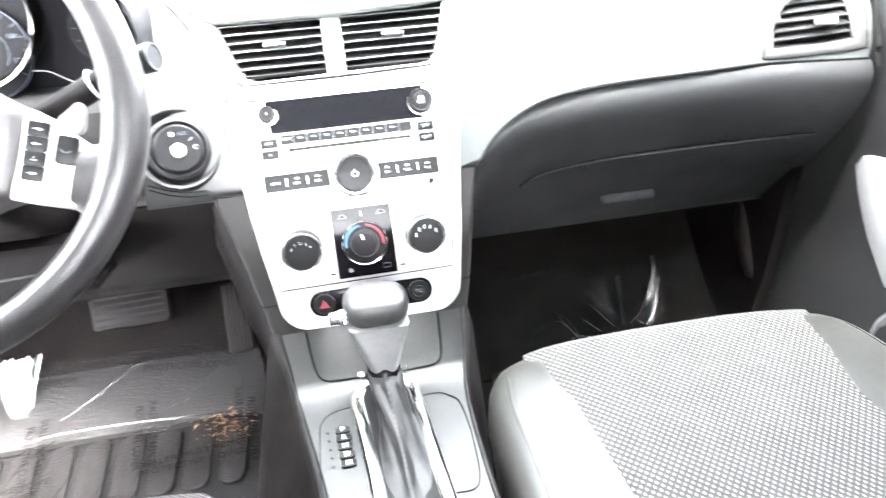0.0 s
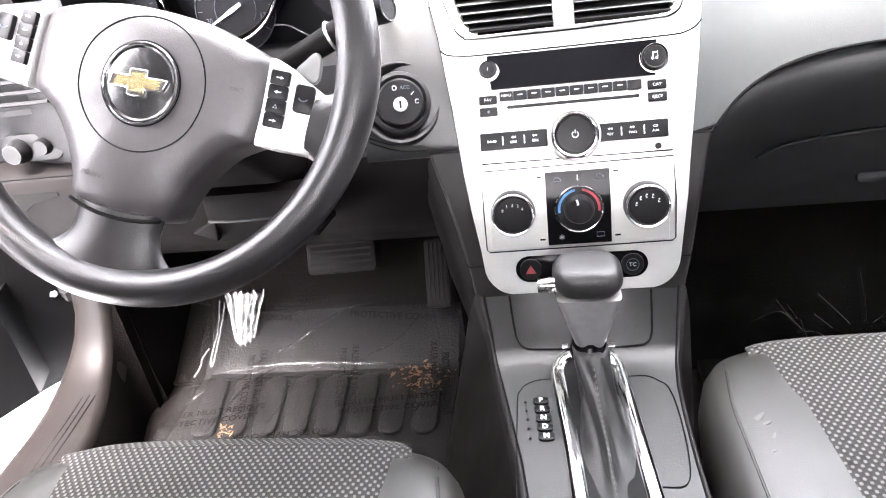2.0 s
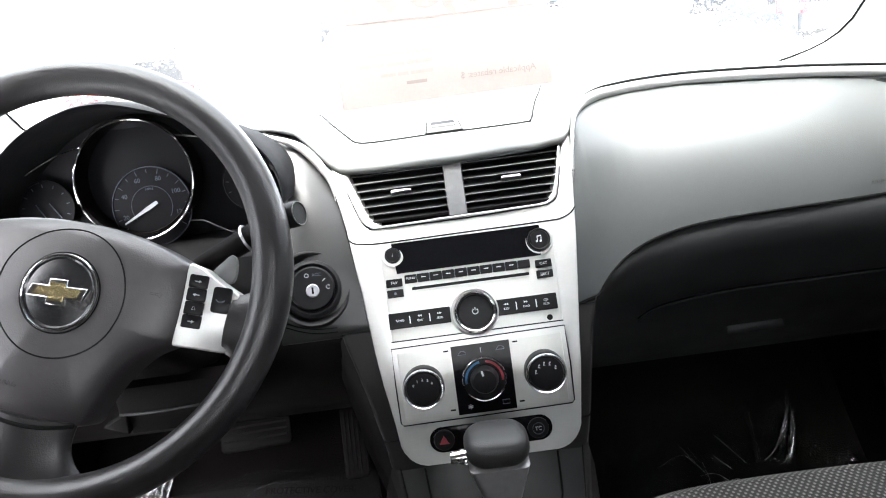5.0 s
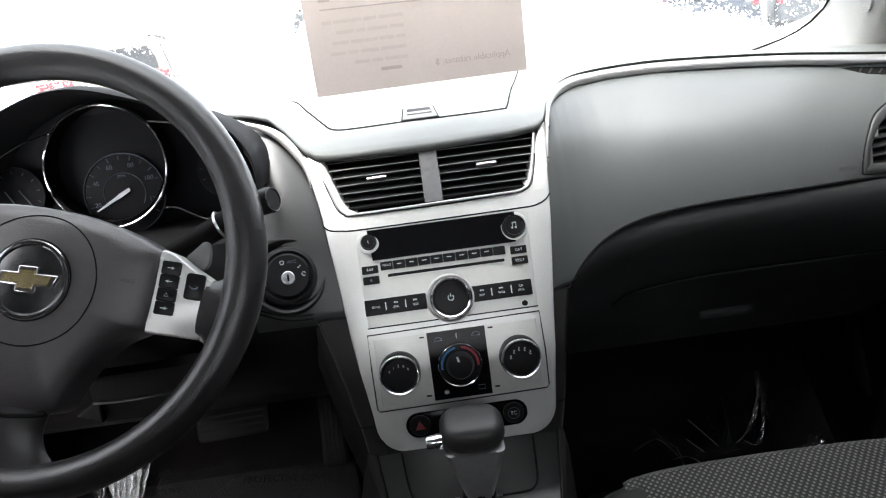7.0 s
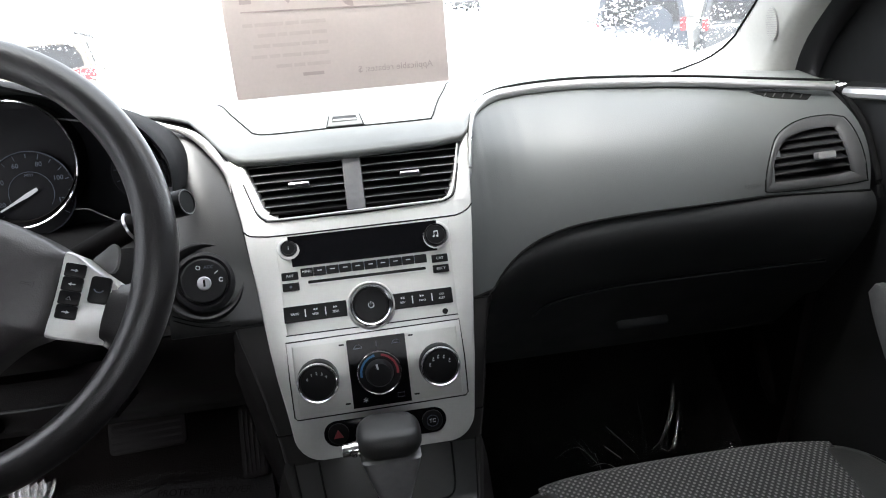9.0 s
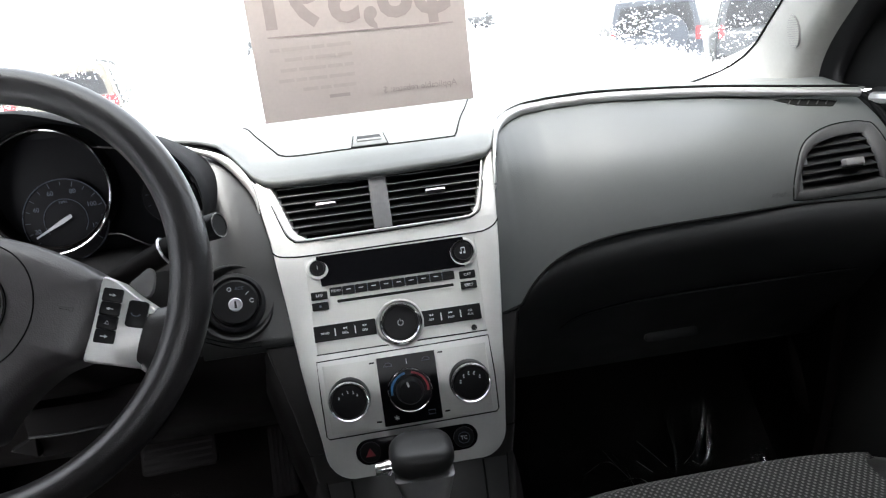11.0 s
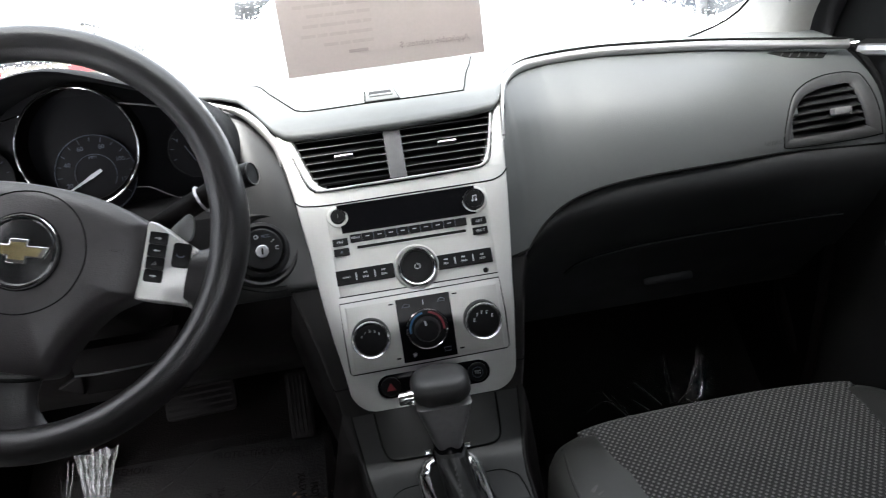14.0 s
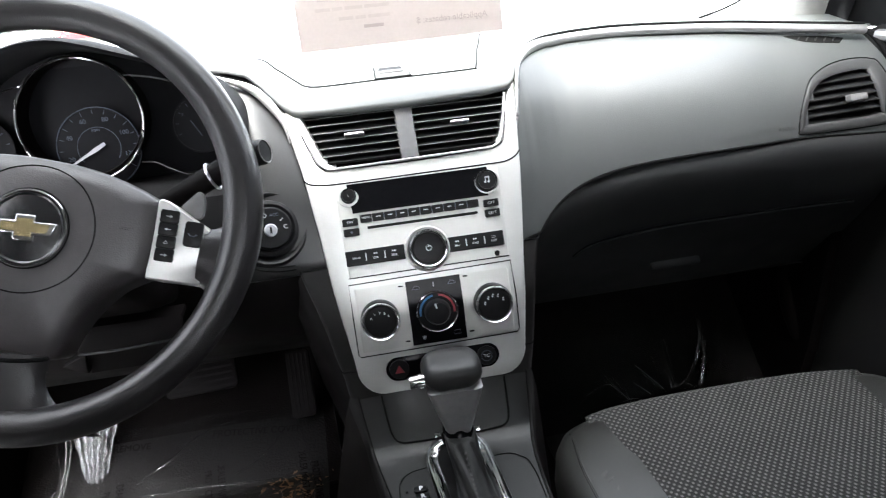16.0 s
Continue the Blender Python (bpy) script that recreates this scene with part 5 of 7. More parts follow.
# black plate, the painted shade of a fuse-box style recess at the far end
part("pocket", slab([(-0.035, 0.009), (-0.020, -0.015), (-0.005, -0.005), (0.035, 0.0035), (0.035, 0.009)][::-1], -0.003, 0.0012, pose(-0.685, 0.8035, 0.770, 88, 0, 0)), SEAM, knee)

# column shroud
col = thing("steering_column", (-0.376, 0.75, 0.83), "dark plastic steering column shroud", "steering column")
rings = []
for y, z, w, h in ((0.655, 0.915, 0.045, 0.045), (0.69, 0.895, 0.062, 0.055), (0.74, 0.86, 0.066, 0.060), (0.82, 0.83, 0.066, 0.058), (0.90, 0.80, 0.06, 0.05)):
    rings.append([Vector((-0.376 + x, y + 0.3 * (zz), z + zz)) for x, zz in rrect(2 * w, 2 * h, 0.02, 4)])
part("shroud", loft(rings, closed=True, caps=True), HARD, col)
part("shroud_ledge", loft([[Vector((x, y, z)) for x in np.linspace(-0.418, -0.298, 5)] for y, z in ((0.760, 0.787), (0.735, 0.785), (0.729, 0.778), (0.7275, 0.757), (0.731, 0.754), (0.745, 0.722), (0.82, 0.712))]), HARD, col, thick=0.006)
# paler bar painted as the bright highlight on the ledge's lower edge
part("ledge_glint", tube(spline([(-0.418, 0.7275, 0.7565), (-0.39, 0.7268, 0.7552), (-0.353, 0.7268, 0.7560), (-0.298, 0.7275, 0.7585)], 5), 0.0016, 8), VENTGREY, col)
part("tilt_lever", slab([(-0.443, 0.742), (-0.414, 0.729), (-0.411, 0.757)], 0, 0.012, Matrix(((1, 0, 0, 0), (0, 0, -1, 0.741), (0, 1, 0, 0), (0, 0, 0, 1)))), HARD, col, bevel=0.002)

# wiper stalk and shift paddle
stalk = thing("wiper_stalk", (-0.25, 0.69, 0.93), "black wiper stalk with a round end button", "stalk")
part("arm", tube(spline([(-0.335, 0.685, 0.905), (-0.29, 0.684, 0.922), (-0.235, 0.682, 0.946), (-0.184, 0.678, 0.969)], 5), lambda t: lerp(0.010, 0.0125, t), 12), HARD, stalk)
tip = Matrix.Translation((-0.174, 0.674, 0.972)) @ (Vector((0.02, 0, 1.09)) - Vector((-0.174, 0.674, 0.972))).to_track_quat("Z", "Y").to_matrix().to_4x4() @ pose(0, 0, 0, -6, 52, 0) @ Matrix.Scale(0.86, 4)
part("tip", lathe([(0.0130, -0.012), (0.0145, 0), (0.0148, 0.014), (0.0142, 0.0165), (0.0125, 0.0175), (0.0118, 0.0165), (0, 0.0165)], tip, 28), HOODMAT, stalk)
# grey ring standing for the lit rim of the tip
part("tip_glint", tube([tip @ Vector((0.0134 * math.cos(a), 0.0134 * math.sin(a), 0.0172)) for a in np.linspace(0, 2 * math.pi, 28, endpoint=False)], 0.0006, 5, closed=True), GREY, stalk)
part("ring", tube([(-0.218 - 0.005 * math.sin(a), 0.681 + 0.0138 * math.cos(a), 0.9535 + 0.0128 * math.sin(a)) for a in np.linspace(0, 2 * math.pi, 18, endpoint=False)], 0.0015, 5, closed=True), SATIN, stalk)

# ---- instrument cluster and hood ----
cluster = thing("instrument_cluster", (-0.395, 0.9, 0.98), "dark instrument cluster with chrome-ringed gauges", "instrument cluster")
HOOD = ((-0.585, 0.965), (-0.565, 1.005), (-0.535, 1.036), (-0.487, 1.073), (-0.438, 1.093), (-0.399, 1.099), (-0.363, 1.094), (-0.310, 1.076), (-0.258, 1.057), (-0.224, 1.036), (-0.204, 1.010), (-0.1985, 0.985), (-0.201, 0.962))
hood_line = [(p.x, p.y) for p in spline([(x, z, 0) for x, z in HOOD], 5)]


def hood_ring(y, grow, dz):
    cx, cz = -0.385, 0.97
    return [Vector((cx + (x - cx) * grow, y + 0.015 * smooth(-0.25, -0.19, x) * (-1 if y < 0.85 else 0), cz + (z - cz) * grow + dz)) for x, z in hood_line]


part("hood", loft([hood_ring(0.905, 0.93, -0.012), hood_ring(0.83, 0.965, -0.004), hood_ring(0.812, 0.975, -0.002), hood_ring(0.806, 0.988, 0), hood_ring(0.812, 1.0, 0), hood_ring(0.83, 1.004, 0.0), hood_ring(0.86, 1.006, -0.003), hood_ring(0.92, 1.012, -0.018), hood_ring(1.0, 0.99, -0.060), hood_ring(1.08, 0.98, -0.10)]), HOODTOP, cluster, "charcoal hood over the gauges", sharp=120)
part("back_panel", loft([[Vector((p.x, 0.910 if p.z > 0.9 else 0.895, max(0.86, lerp(0.86, p.z, t)))) for p in hood_ring(0.905, 0.95, -0.010)] for t in (0, 0.3, 0.6, 1)]), DIALFACE, cluster)

part("lens_edge", tube(spline([(-0.2335, 0.846, 1.014), (-0.2270, 0.846, 1.0023), (-0.2225, 0.846, 0.9894), (-0.2200, 0.846, 0.9765), (-0.2192, 0.846, 0.9600)], 5), 0.0045, 10, flat=0.6), material("lens_gloss", (0.02, 0.021, 0.024), 0.08, spec=0.8), cluster, "glossy edge of the gauge lens")


def gauge_ring(name, cx, cz, r, y, parent, rr=0.0013, a0=0, a1=360, mat=CHROME):
    aa = np.linspace(radians(a0), radians(a1), 48, endpoint=a1 - a0 < 360)
    return part(name, tube([(cx + r * math.cos(a), y + 0.18 * r * math.sin(a), cz + r * math.sin(a)) for a in aa], rr, 6, closed=a1 - a0 >= 360), mat, parent)


speed = part("speedometer", lathe([(0.0735, 0.0), (0.0735, 0.035), (0.0725, 0.036), (0.071, 0.034), (0.071, 0.0)], Matrix.Translation((-0.396, 0.905, 0.9985)) @ pose(0, 0, 0, 80, 0, 0), 48), HARD, cluster)
gauge_ring("chrome_ring", -0.396, 1.0005, 0.0735, 0.868, speed, 0.0015)
part("dial_face", lathe([(0.0705, 0), (0.0705, 0.001), (0, 0.001)], Matrix.Translation((-0.396, 0.900, 0.9985)) @ pose(0, 0, 0, 80, 0, 0), 48), DIALFACE, speed)
gm = Matrix.Translation((-0.388, 0.8855, 0.962)) @ pose(0, 0, 0, 80, 0, 0)
part("inner_dial", lathe([(0.051, 0), (0.0505, 0.002), (0.0495, 0.002), (0.049, 0.001), (0, 0.001)], gm, 40), DIALFACE, speed)
part("inner_ring", tube([gm @ Vector((0.0505 * math.cos(a), 0.0505 * math.sin(a), 0.002)) for a in np.linspace(0, 2 * math.pi, 40, endpoint=False)], 0.0006, 5, closed=True), DIM, speed)
for k in range(15):
    a = radians(215 - 250 * k / 14)
    part("tick", box(0.0045 if k % 2 else 0.006, 0.0007, 0.0004, gm @ pose(0.045 * math.cos(a), 0.045 * math.sin(a), 0.0022, 0, 0, math.degrees(a))), DIM, speed)
for k, s in enumerate(("20", "40", "60", "80", "100", "120")):
    a = radians(197 - 214 * k / 5)
    words("numeral", s, 0.008, gm @ pose(0.0365 * math.cos(a), 0.0365 * math.sin(a), 0.0022), DIM, speed)
words("lettering", "MPH", 0.005, gm @ pose(0, 0.022, 0.0022), DIM, speed)
part("scale_arc", tube([gm @ Vector((0.026 * math.cos(a), 0.026 * math.sin(a), 0.0022)) for a in np.linspace(radians(215), radians(-35), 30)], 0.0004, 5), DIM, speed)
part("needle", loft([[gm @ pose(0, 0, 0.006, 0, 0, 207) @ Vector((x, y * w, 0)) for y in (-1, 1)] for x, w in ((-0.010, 0.0020), (0.004, 0.0026), (0.012, 0.0018), (0.040, 0.0008))]), WHITE, speed, "white needle", thick=0.0012)
for cx, cz, nm in ((-0.262, 0.975, "fuel_gauge"), (-0.525, 0.975, "rev_counter")):
    fm = Matrix.Translation((cx, 0.895, cz)) @ pose(0, 0, 0, 80, 0, 0)
    fg = part(nm, lathe([(0.036, 0), (0.0358, 0.002), (0.034, 0.002), (0.034, 0.001), (0, 0.001)], fm, 32), DIALFACE, cluster)
    for k in range(9):
        a = radians(200 - 220 * k / 8)
        part("tick", box(0.004, 0.0008, 0.0004, fm @ pose(0.029 * math.cos(a), 0.029 * math.sin(a), 0.0022, 0, 0, math.degrees(a))), DIM, fg)
    for da, px in ((-62, -0.006), (122, 0.012)):
        part("needle", box(0.024, 0.0012, 0.001, fm @ pose(px, -0.004, 0.004, 0, 0, da)), DIM, fg)
    words("numeral", "F", 0.006, fm @ pose(-0.02, 0.014, 0.0022), DIM, fg) if nm == "fuel_gauge" else None
for nm, pts in (("left_trim", ((-0.453, 1.048), (-0.492, 1.039), (-0.546, 1.013), (-0.570, 0.985), (-0.572, 0.955))), ("lower_trim", ((-0.336, 0.942), (-0.320, 0.940), (-0.303, 0.930), (-0.285, 0.921), (-0.262, 0.919), (-0.245, 0.928), (-0.237, 0.942))), ("upper_trim", ((-0.341, 1.048), (-0.300, 1.040), (-0.27, 1.028), (-0.24, 1.008)))):
    part("chrome_trim" if nm != "upper_trim" else "grey_trim", tube(spline([(x, 0.872 + 0.15 * (z - 1.0), z) for x, z in pts], 6), 0.0012, 6), CHROME if nm != "upper_trim" else GREY, cluster)

# ---- steering wheel ----
WC = Vector((-0.374, 0.625, 0.955))
wheel = thing("steering_wheel", Matrix.Translation(WC) @ pose(0, 0, 0, 63, 0, 0), "black leather steering wheel with silver spoke inserts", "steering wheel")
SPIN = pose(0.004, -0.006, 0, 0, 0, -18.5)
aa = np.linspace(0, 2 * math.pi, 96, endpoint=False)
rings = []
for a in aa:
    fat = 1.0 + 0.10 * math.exp(-min(abs(math.degrees(a) - 352), abs(math.degrees(a) + 8)) ** 2 / 300)
    c = Vector((0.1925 * math.cos(a), 0.1925 * math.sin(a), 0.0))
    rings.append([c + Vector((math.cos(a), math.sin(a), 0)) * 0.0168 * fat * math.cos(b) + Vector((0, 0, 0.0185 * math.sin(b))) for b in np.linspace(0, 2 * math.pi, 20, endpoint=False)])
rings.append(rings[0])
part("rim", loft(rings, closed=True), LEATHER, wheel, "grained black leather rim", local=True)
half = [(0, 0.0575), (0.03, 0.0565), (0.062, 0.0515), (0.095, 0.0415), (0.107, 0.031), (0.1095, -0.005), (0.1085, -0.032), (0.100, -0.0395), (0.082, -0.0525), (0.0645, -0.076), (0.0525, -0.102), (0.0465, -0.120), (0.025, -0.127), (0, -0.129)]
out = half + [(-x, y) for x, y in half[-2:0:-1]]
out = [(p.x, p.y) for p in spline([(x, y, 0) for x, y in out], 4, closed=True)]
rings = [[Vector((x * s, (y + 0.02) * s - 0.02, z)) for x, y in out] for s, z in ((1.0, -0.040), (1.0, -0.012), (0.985, -0.004), (0.95, 0.001), (0.8, 0.006), (0.6, 0.0095), (0.3, 0.012), (0.02, 0.0125))]
bm = loft(rings, closed=True, caps=True)
HUB_TREE = BVHTree.FromBMesh(bm)
bm.transform(SPIN)
hub = part("airbag_cover", bm, HUB, wheel, "dark grey airbag cover", local=True, sharp=60)
part("cover_groove", tube([SPIN @ Vector((0.0585 * math.cos(a) + 0.002, 0.0585 * math.sin(a) - 0.0100, drop(HUB_TREE, 0.0585 * math.cos(a) + 0.002, 0.0585 * math.sin(a) - 0.0100))) for a in np.linspace(0, 2 * math.pi, 60, endpoint=False)], 0.0007, 6, closed=True), SEAM, hub, local=True)
BADGE = material("badge_lacquer", (0.008, 0.008, 0.009), 0.24, spec=0.65, vary=0.05)
em = SPIN @ pose(0.003, -0.0105, 0)
part("emblem_recess", tube([em @ Vector((0.0362 * math.cos(a), 0.0362 * math.sin(a), 0.0122)) for a in np.linspace(0, 2 * math.pi, 48, endpoint=False)], 0.0007, 6, closed=True, flat=0.5), SEAM, hub, local=True)
part("emblem_disc", lathe([(0.0345, 0.008), (0.0345, 0.0135), (0.032, 0.0142), (0.030, 0.0130), (0.024, 0.0140), (0.016, 0.0149), (0.008, 0.0154), (0, 0.0156)], em, 48), BADGE, hub, local=True)
part("emblem_ring", tube([em @ Vector((0.0342 * math.cos(a), 0.0342 * math.sin(a), 0.0142)) for a in np.linspace(0, 2 * math.pi, 48, endpoint=False)], 0.0011, 6, closed=True), CHROME, hub, local=True)
tie = [(-0.0275, -0.0055), (-0.0235, 0.0055), (-0.0085, 0.0055), (-0.0085, 0.0115), (0.0085, 0.0115), (0.0085, 0.0055), (0.0275, 0.0055), (0.0235, -0.0055), (0.0085, -0.0055), (0.0085, -0.0115), (-0.0085, -0.0115), (-0.0085, -0.0055)]
part("emblem_badge", slab(tie, 0.0134, 0.0172, em @ pose(0, 0, 0, 0, 0, 4)), CHROME, hub, "chrome and gold badge", local=True, bevel=0.0008)
part("emblem_badge_inlay", slab([(x * 0.80, y * 0.70) for x, y in tie], 0.0172, 0.0176, em @ pose(0, 0, 0, 0, 0, 4)), GOLD, hub, local=True)
words("lettering", "AIRBAG", 0.0068, SPIN @ pose(-0.0257, -0.096, drop(HUB_TREE, -0.0257, -0.096) + 0.0003, 4, 0, 0), material("embossed_letters", (0.030, 0.027, 0.028), 0.6), hub, local=True)
HORN = material("embossed_horn", (0.024, 0.021, 0.022), 0.6)
for sx in (-1, 1):
    part("horn_mark", tube([SPIN @ Vector((sx * 0.085 + 0.005 * dx, 0.0045 + 0.0026 * dy, drop(HUB_TREE, sx * 0.085 + 0.005 * dx, 0.0045))) for dx, dy in ((-1, 0.3), (0.4, 0.3), (1, 1), (1, -1), (0.4, -0.3), (-1, -0.3))], 0.0003, 5, closed=True), HORN, hub, local=True)
    # spoke: silver insert and leather thumb rest
    ins = [(0.1065, 0.0370), (0.1125, 0.0380), (0.120, 0.0355), (0.136, 0.027), (0.153, 0.0195), (0.157, 0.0145), (0.1585, -0.005), (0.1585, -0.027), (0.155, -0.0345), (0.134, -0.036), (0.112, -0.037), (0.1085, -0.0335), (0.1085, -0.015), (0.1080, 0.005), (0.1070, 0.022)]
    ins = [(p.x * sx, p.y) for p in spline([(x, y, 0) for x, y in ins], 3, closed=True)]
    c = Vector((sx * 0.134, 0.0))
    insert = part("spoke_insert", loft([[SPIN @ Vector((c.x + (x - c.x) * s, c.y + (y - c.y) * s, z - 0.10 * (abs(x) - 0.11))) for x, y in ins] for s, z in ((1, -0.03), (1, -0.001), (0.985, 0.0012), (0.95, 0.0024))], closed=True, caps=True), SILVER, wheel, "satin silver spoke insert", local=True)
    for k in range(4):
        at = SPIN @ pose(sx * (0.1195 + 0.0007 * k), 0.0230 - 0.0120 * k, 0.0018, 0, 8 * sx, 3 * sx)
        part("button", slab(rrect(0.0165, 0.0119, 0.0016, 3), -0.002, 0.0032, at, edge=0.0006), BUTTON, insert, local=True)
        if k != 2:
            part("button_mark", slab([(-0.003, -0.0004), (0.0004, -0.0004), (0.0004, -0.0014), (0.003, 0), (0.0004, 0.0014), (0.0004, 0.0004), (-0.003, 0.0004)], 0.0032, 0.0035, at @ pose(0, 0, 0, 0, 0, 180 if k == 1 else 0)), WHITE, insert, local=True)
        else:
            part("button_mark", tube([at @ Vector((x, y, 0.0034)) for x, y in ((-0.0018, -0.0014), (0.0018, -0.0014), (0, 0.0016))], 0.0003, 5, closed=True), WHITE, insert, local=True)
    part("button", slab(rrect(0.0165, 0.0235, 0.003, 3), -0.002, 0.0035, SPIN @ pose(sx * 0.1430, 0.0105, -0.0003, 0, 8 * sx, 3 * sx), edge=0.0008), BUTTON, insert, local=True)
    part("button_mark", tube([SPIN @ Vector((sx * 0.1430 + 0.004 * math.cos(a), 0.0115 + 0.003 * math.sin(a), 0.0036)) for a in np.linspace(3.4, 6.0, 8)], 0.0006, 5), DIM, insert, local=True)
    rings = []
    for t in np.linspace(0, 1, 6):
        x = lerp(0.152, 0.186, t)
        y0, y1 = lerp(0.0185, 0.046, t ** 1.7), lerp(-0.0345, -0.075, t ** 1.7)
        cy, hh = (y0 + y1) / 2, (y0 - y1) / 2
        rings.append([SPIN @ Vector((sx * x, cy + hh * math.cos(b), -0.010 + 0.014 * math.sin(b))) for b in np.linspace(0, 2 * math.pi, 14, endpoint=False)])
    part("thumb_rest", loft(rings, closed=True, caps=True), LEATHER, wheel, local=True)
    # shift paddle behind the spoke
    pad = [(0.117, 0.036), (0.125, 0.048), (0.1305, 0.055), (0.1355, 0.054), (0.139, 0.044), (0.138, 0.030), (0.120, 0.026)]
    part("shift_paddle", slab([(p.x * sx, p.y) for p in spline([(x, y, 0) for x, y in pad], 3, closed=True)], -0.034, -0.028, SPIN, edge=0.001), GREY, wheel, "grey shift paddle", local=True)
# lower spoke, flaring into the rim
rings = []
for t in np.linspace(0, 1, 14):
    y = lerp(-0.122, -0.186, t)
    w = 0.0430 - 0.004 * math.sin(math.pi * t) + 0.058 * t ** 3.2
    rings.append([SPIN @ Vector((w * math.cos(b), y + (0.004 * math.cos(b) ** 2), -0.006 - 0.002 * t + 0.015 * math.sin(b))) for b in np.linspace(0, 2 * math.pi, 20, endpoint=False)])
part("lower_spoke", loft(rings, closed=True, caps=True), LEATHER, wheel, local=True)
part("spoke_groove", tube([SPIN @ Vector((x, -0.1205 - 0.0075 * (1 - (x / 0.046) ** 2), 0.0092 - 2.6 * x * x)) for x in np.linspace(-0.044, 0.044, 13)], 0.0018, 6), SEAM, wheel, local=True)
part("column_boss", lathe([(0.05, -0.09), (0.055, -0.05), (0.045, -0.03)], Matrix(), 24), HARD, wheel, local=True)

# ---- seats ----


SCUFF = material("pale_scuff", (0.050, 0.049, 0.046), 0.6, vary=0.3, vary_size=0.01)


def seat(x0, front, low, label, worn=False):
    s = thing("front_seat", (x0, 0.35, 0.32), label, "car seat", "front seats")
    rings = []
    for z, inset in ((0.40, 0.030), (0.46, 0.006), (0.51, 0.0), (0.54, 0.002), (0.556, 0.007), (0.567, 0.017), (0.573, 0.032), (0.572, 0.075)):
        ring = []
        for a in np.linspace(0, 2 * math.pi, 72, endpoint=False):
            ca, sa = math.cos(a), math.sin(a)
            e = 0.27
            px = (0.257 - inset) * math.copysign(abs(ca) ** e, ca)
            py = (0.313 - inset * 0.9) * math.copysign(abs(sa) ** e, sa)
            ring.append(Vector((x0 + px, front - 0.305 + py, z - low - 0.02 * smooth(front - 0.45, front - 0.6, front - 0.305 + py))))
        rings.append(ring)
    bm = loft(rings, closed=True, caps=True)
    skin = BVHTree.FromBMesh(bm)
    part("cushion_cover", bm, VINYL, s, "smooth grey vinyl cushion sides")
    for sx in (-1, 1):
        line = [Vector((x0 + sx * (0.232 - 0.012 * smooth(front - 0.12, front - 0.01, y)), y, 0)) for y in np.linspace(front - 0.5, front - 0.012, 24)]
        line = [Vector((p.x, p.y, drop(skin, p.x, p.y) + 0.0003)) for p in line]
        part("bolster_seam", tube(line, 0.0005, 5), SEAM, s)
        part("bolster_welt", tube([p + Vector((-sx * 0.0028, 0, 0.0)) for p in line], 0.0014, 6), VINYL, s)
    if worn:
        # pale scuffs on the inner bolster
        for dx, dy, w, turn in ((-0.214, -0.128, 0.012, 40), (-0.209, -0.135, 0.008, 20), (-0.206, -0.152, 0.006, 60), (-0.212, -0.170, 0.004, 10)):
            z = drop(skin, x0 + dx, front + dy)
            part("scuff", slab([(w * 0.9 * math.cos(a), w * 0.22 * math.sin(a)) for a in np.linspace(0, 2 * math.pi, 9, endpoint=False)], -0.0002, 0.0004, pose(x0 + dx, front + dy, z, 0, -14, turn)), SCUFF, s)
    rows = []
    for t in np.linspace(0, 1, 26):
        y = front + 0.010 - 0.566 * t
        row = []
        for u in np.linspace(-1, 1, 21):
            x = x0 + u * (lerp(0.197, 0.158, t ** 0.8) - 0.02 * max(0, 1 - t / 0.05) ** 2)
            roll = max(0, (0.022 - (front + 0.010 - y)) / 0.022)
            z = 0.577 - low - 0.006 * abs(u) ** 6 - 0.014 * roll ** 2 + 0.004 * (1 - u * u) - 0.016 * t
            row.append(Vector((x, y, z)))
        rows.append(row)
    part("cloth_insert", loft(rows), CLOTH, s, "woven dark cloth with light knots", thick=0.01)
    for sx in (-1, 1):
        part("piping", tube([Vector((x0 + sx * (lerp(0.197, 0.158, t ** 0.8) + 0.001), front - 0.56 * t, 0.5705 - low - 0.016 * t - 0.03 * max(0, (0.05 - 0.56 * t) / 0.05) ** 2)) for t in np.linspace(0, 1, 26)], 0.0018, 6), SEAM, s)
        part("side_stitch", tube([Vector((x0 + sx * 0.243, y, 0.551 - low - 0.02 * smooth(front - 0.05, front + 0.0, y))) for y in np.linspace(front - 0.06, front - 0.5, 10)], 0.0012, 5), SEAM, s)
    rows = []
    for z, y, w in ((0.52, 0.0, 0.23), (0.60, -0.01, 0.245), (0.85, -0.07, 0.24), (1.02, -0.11, 0.21), (1.10, -0.13, 0.16)):
        rows.append([Vector((x0 + px, front - 0.62 + y + py, z)) for px, py in rrect(2 * w, 0.11, 0.05, 4)])
    part("backrest", loft(rows, closed=True, caps=True), VINYL, s)
    part("seat_frame", box(0.42, 0.46, 0.10, pose(x0, front - 0.30, 0.36)), HARD, s)
    return s


seat(0.3675, 0.712, 0.0, "grey front passenger seat cushion with woven cloth centre", True)
seat(-0.376, 0.568, 0.0, "grey driver seat cushion with woven cloth centre")

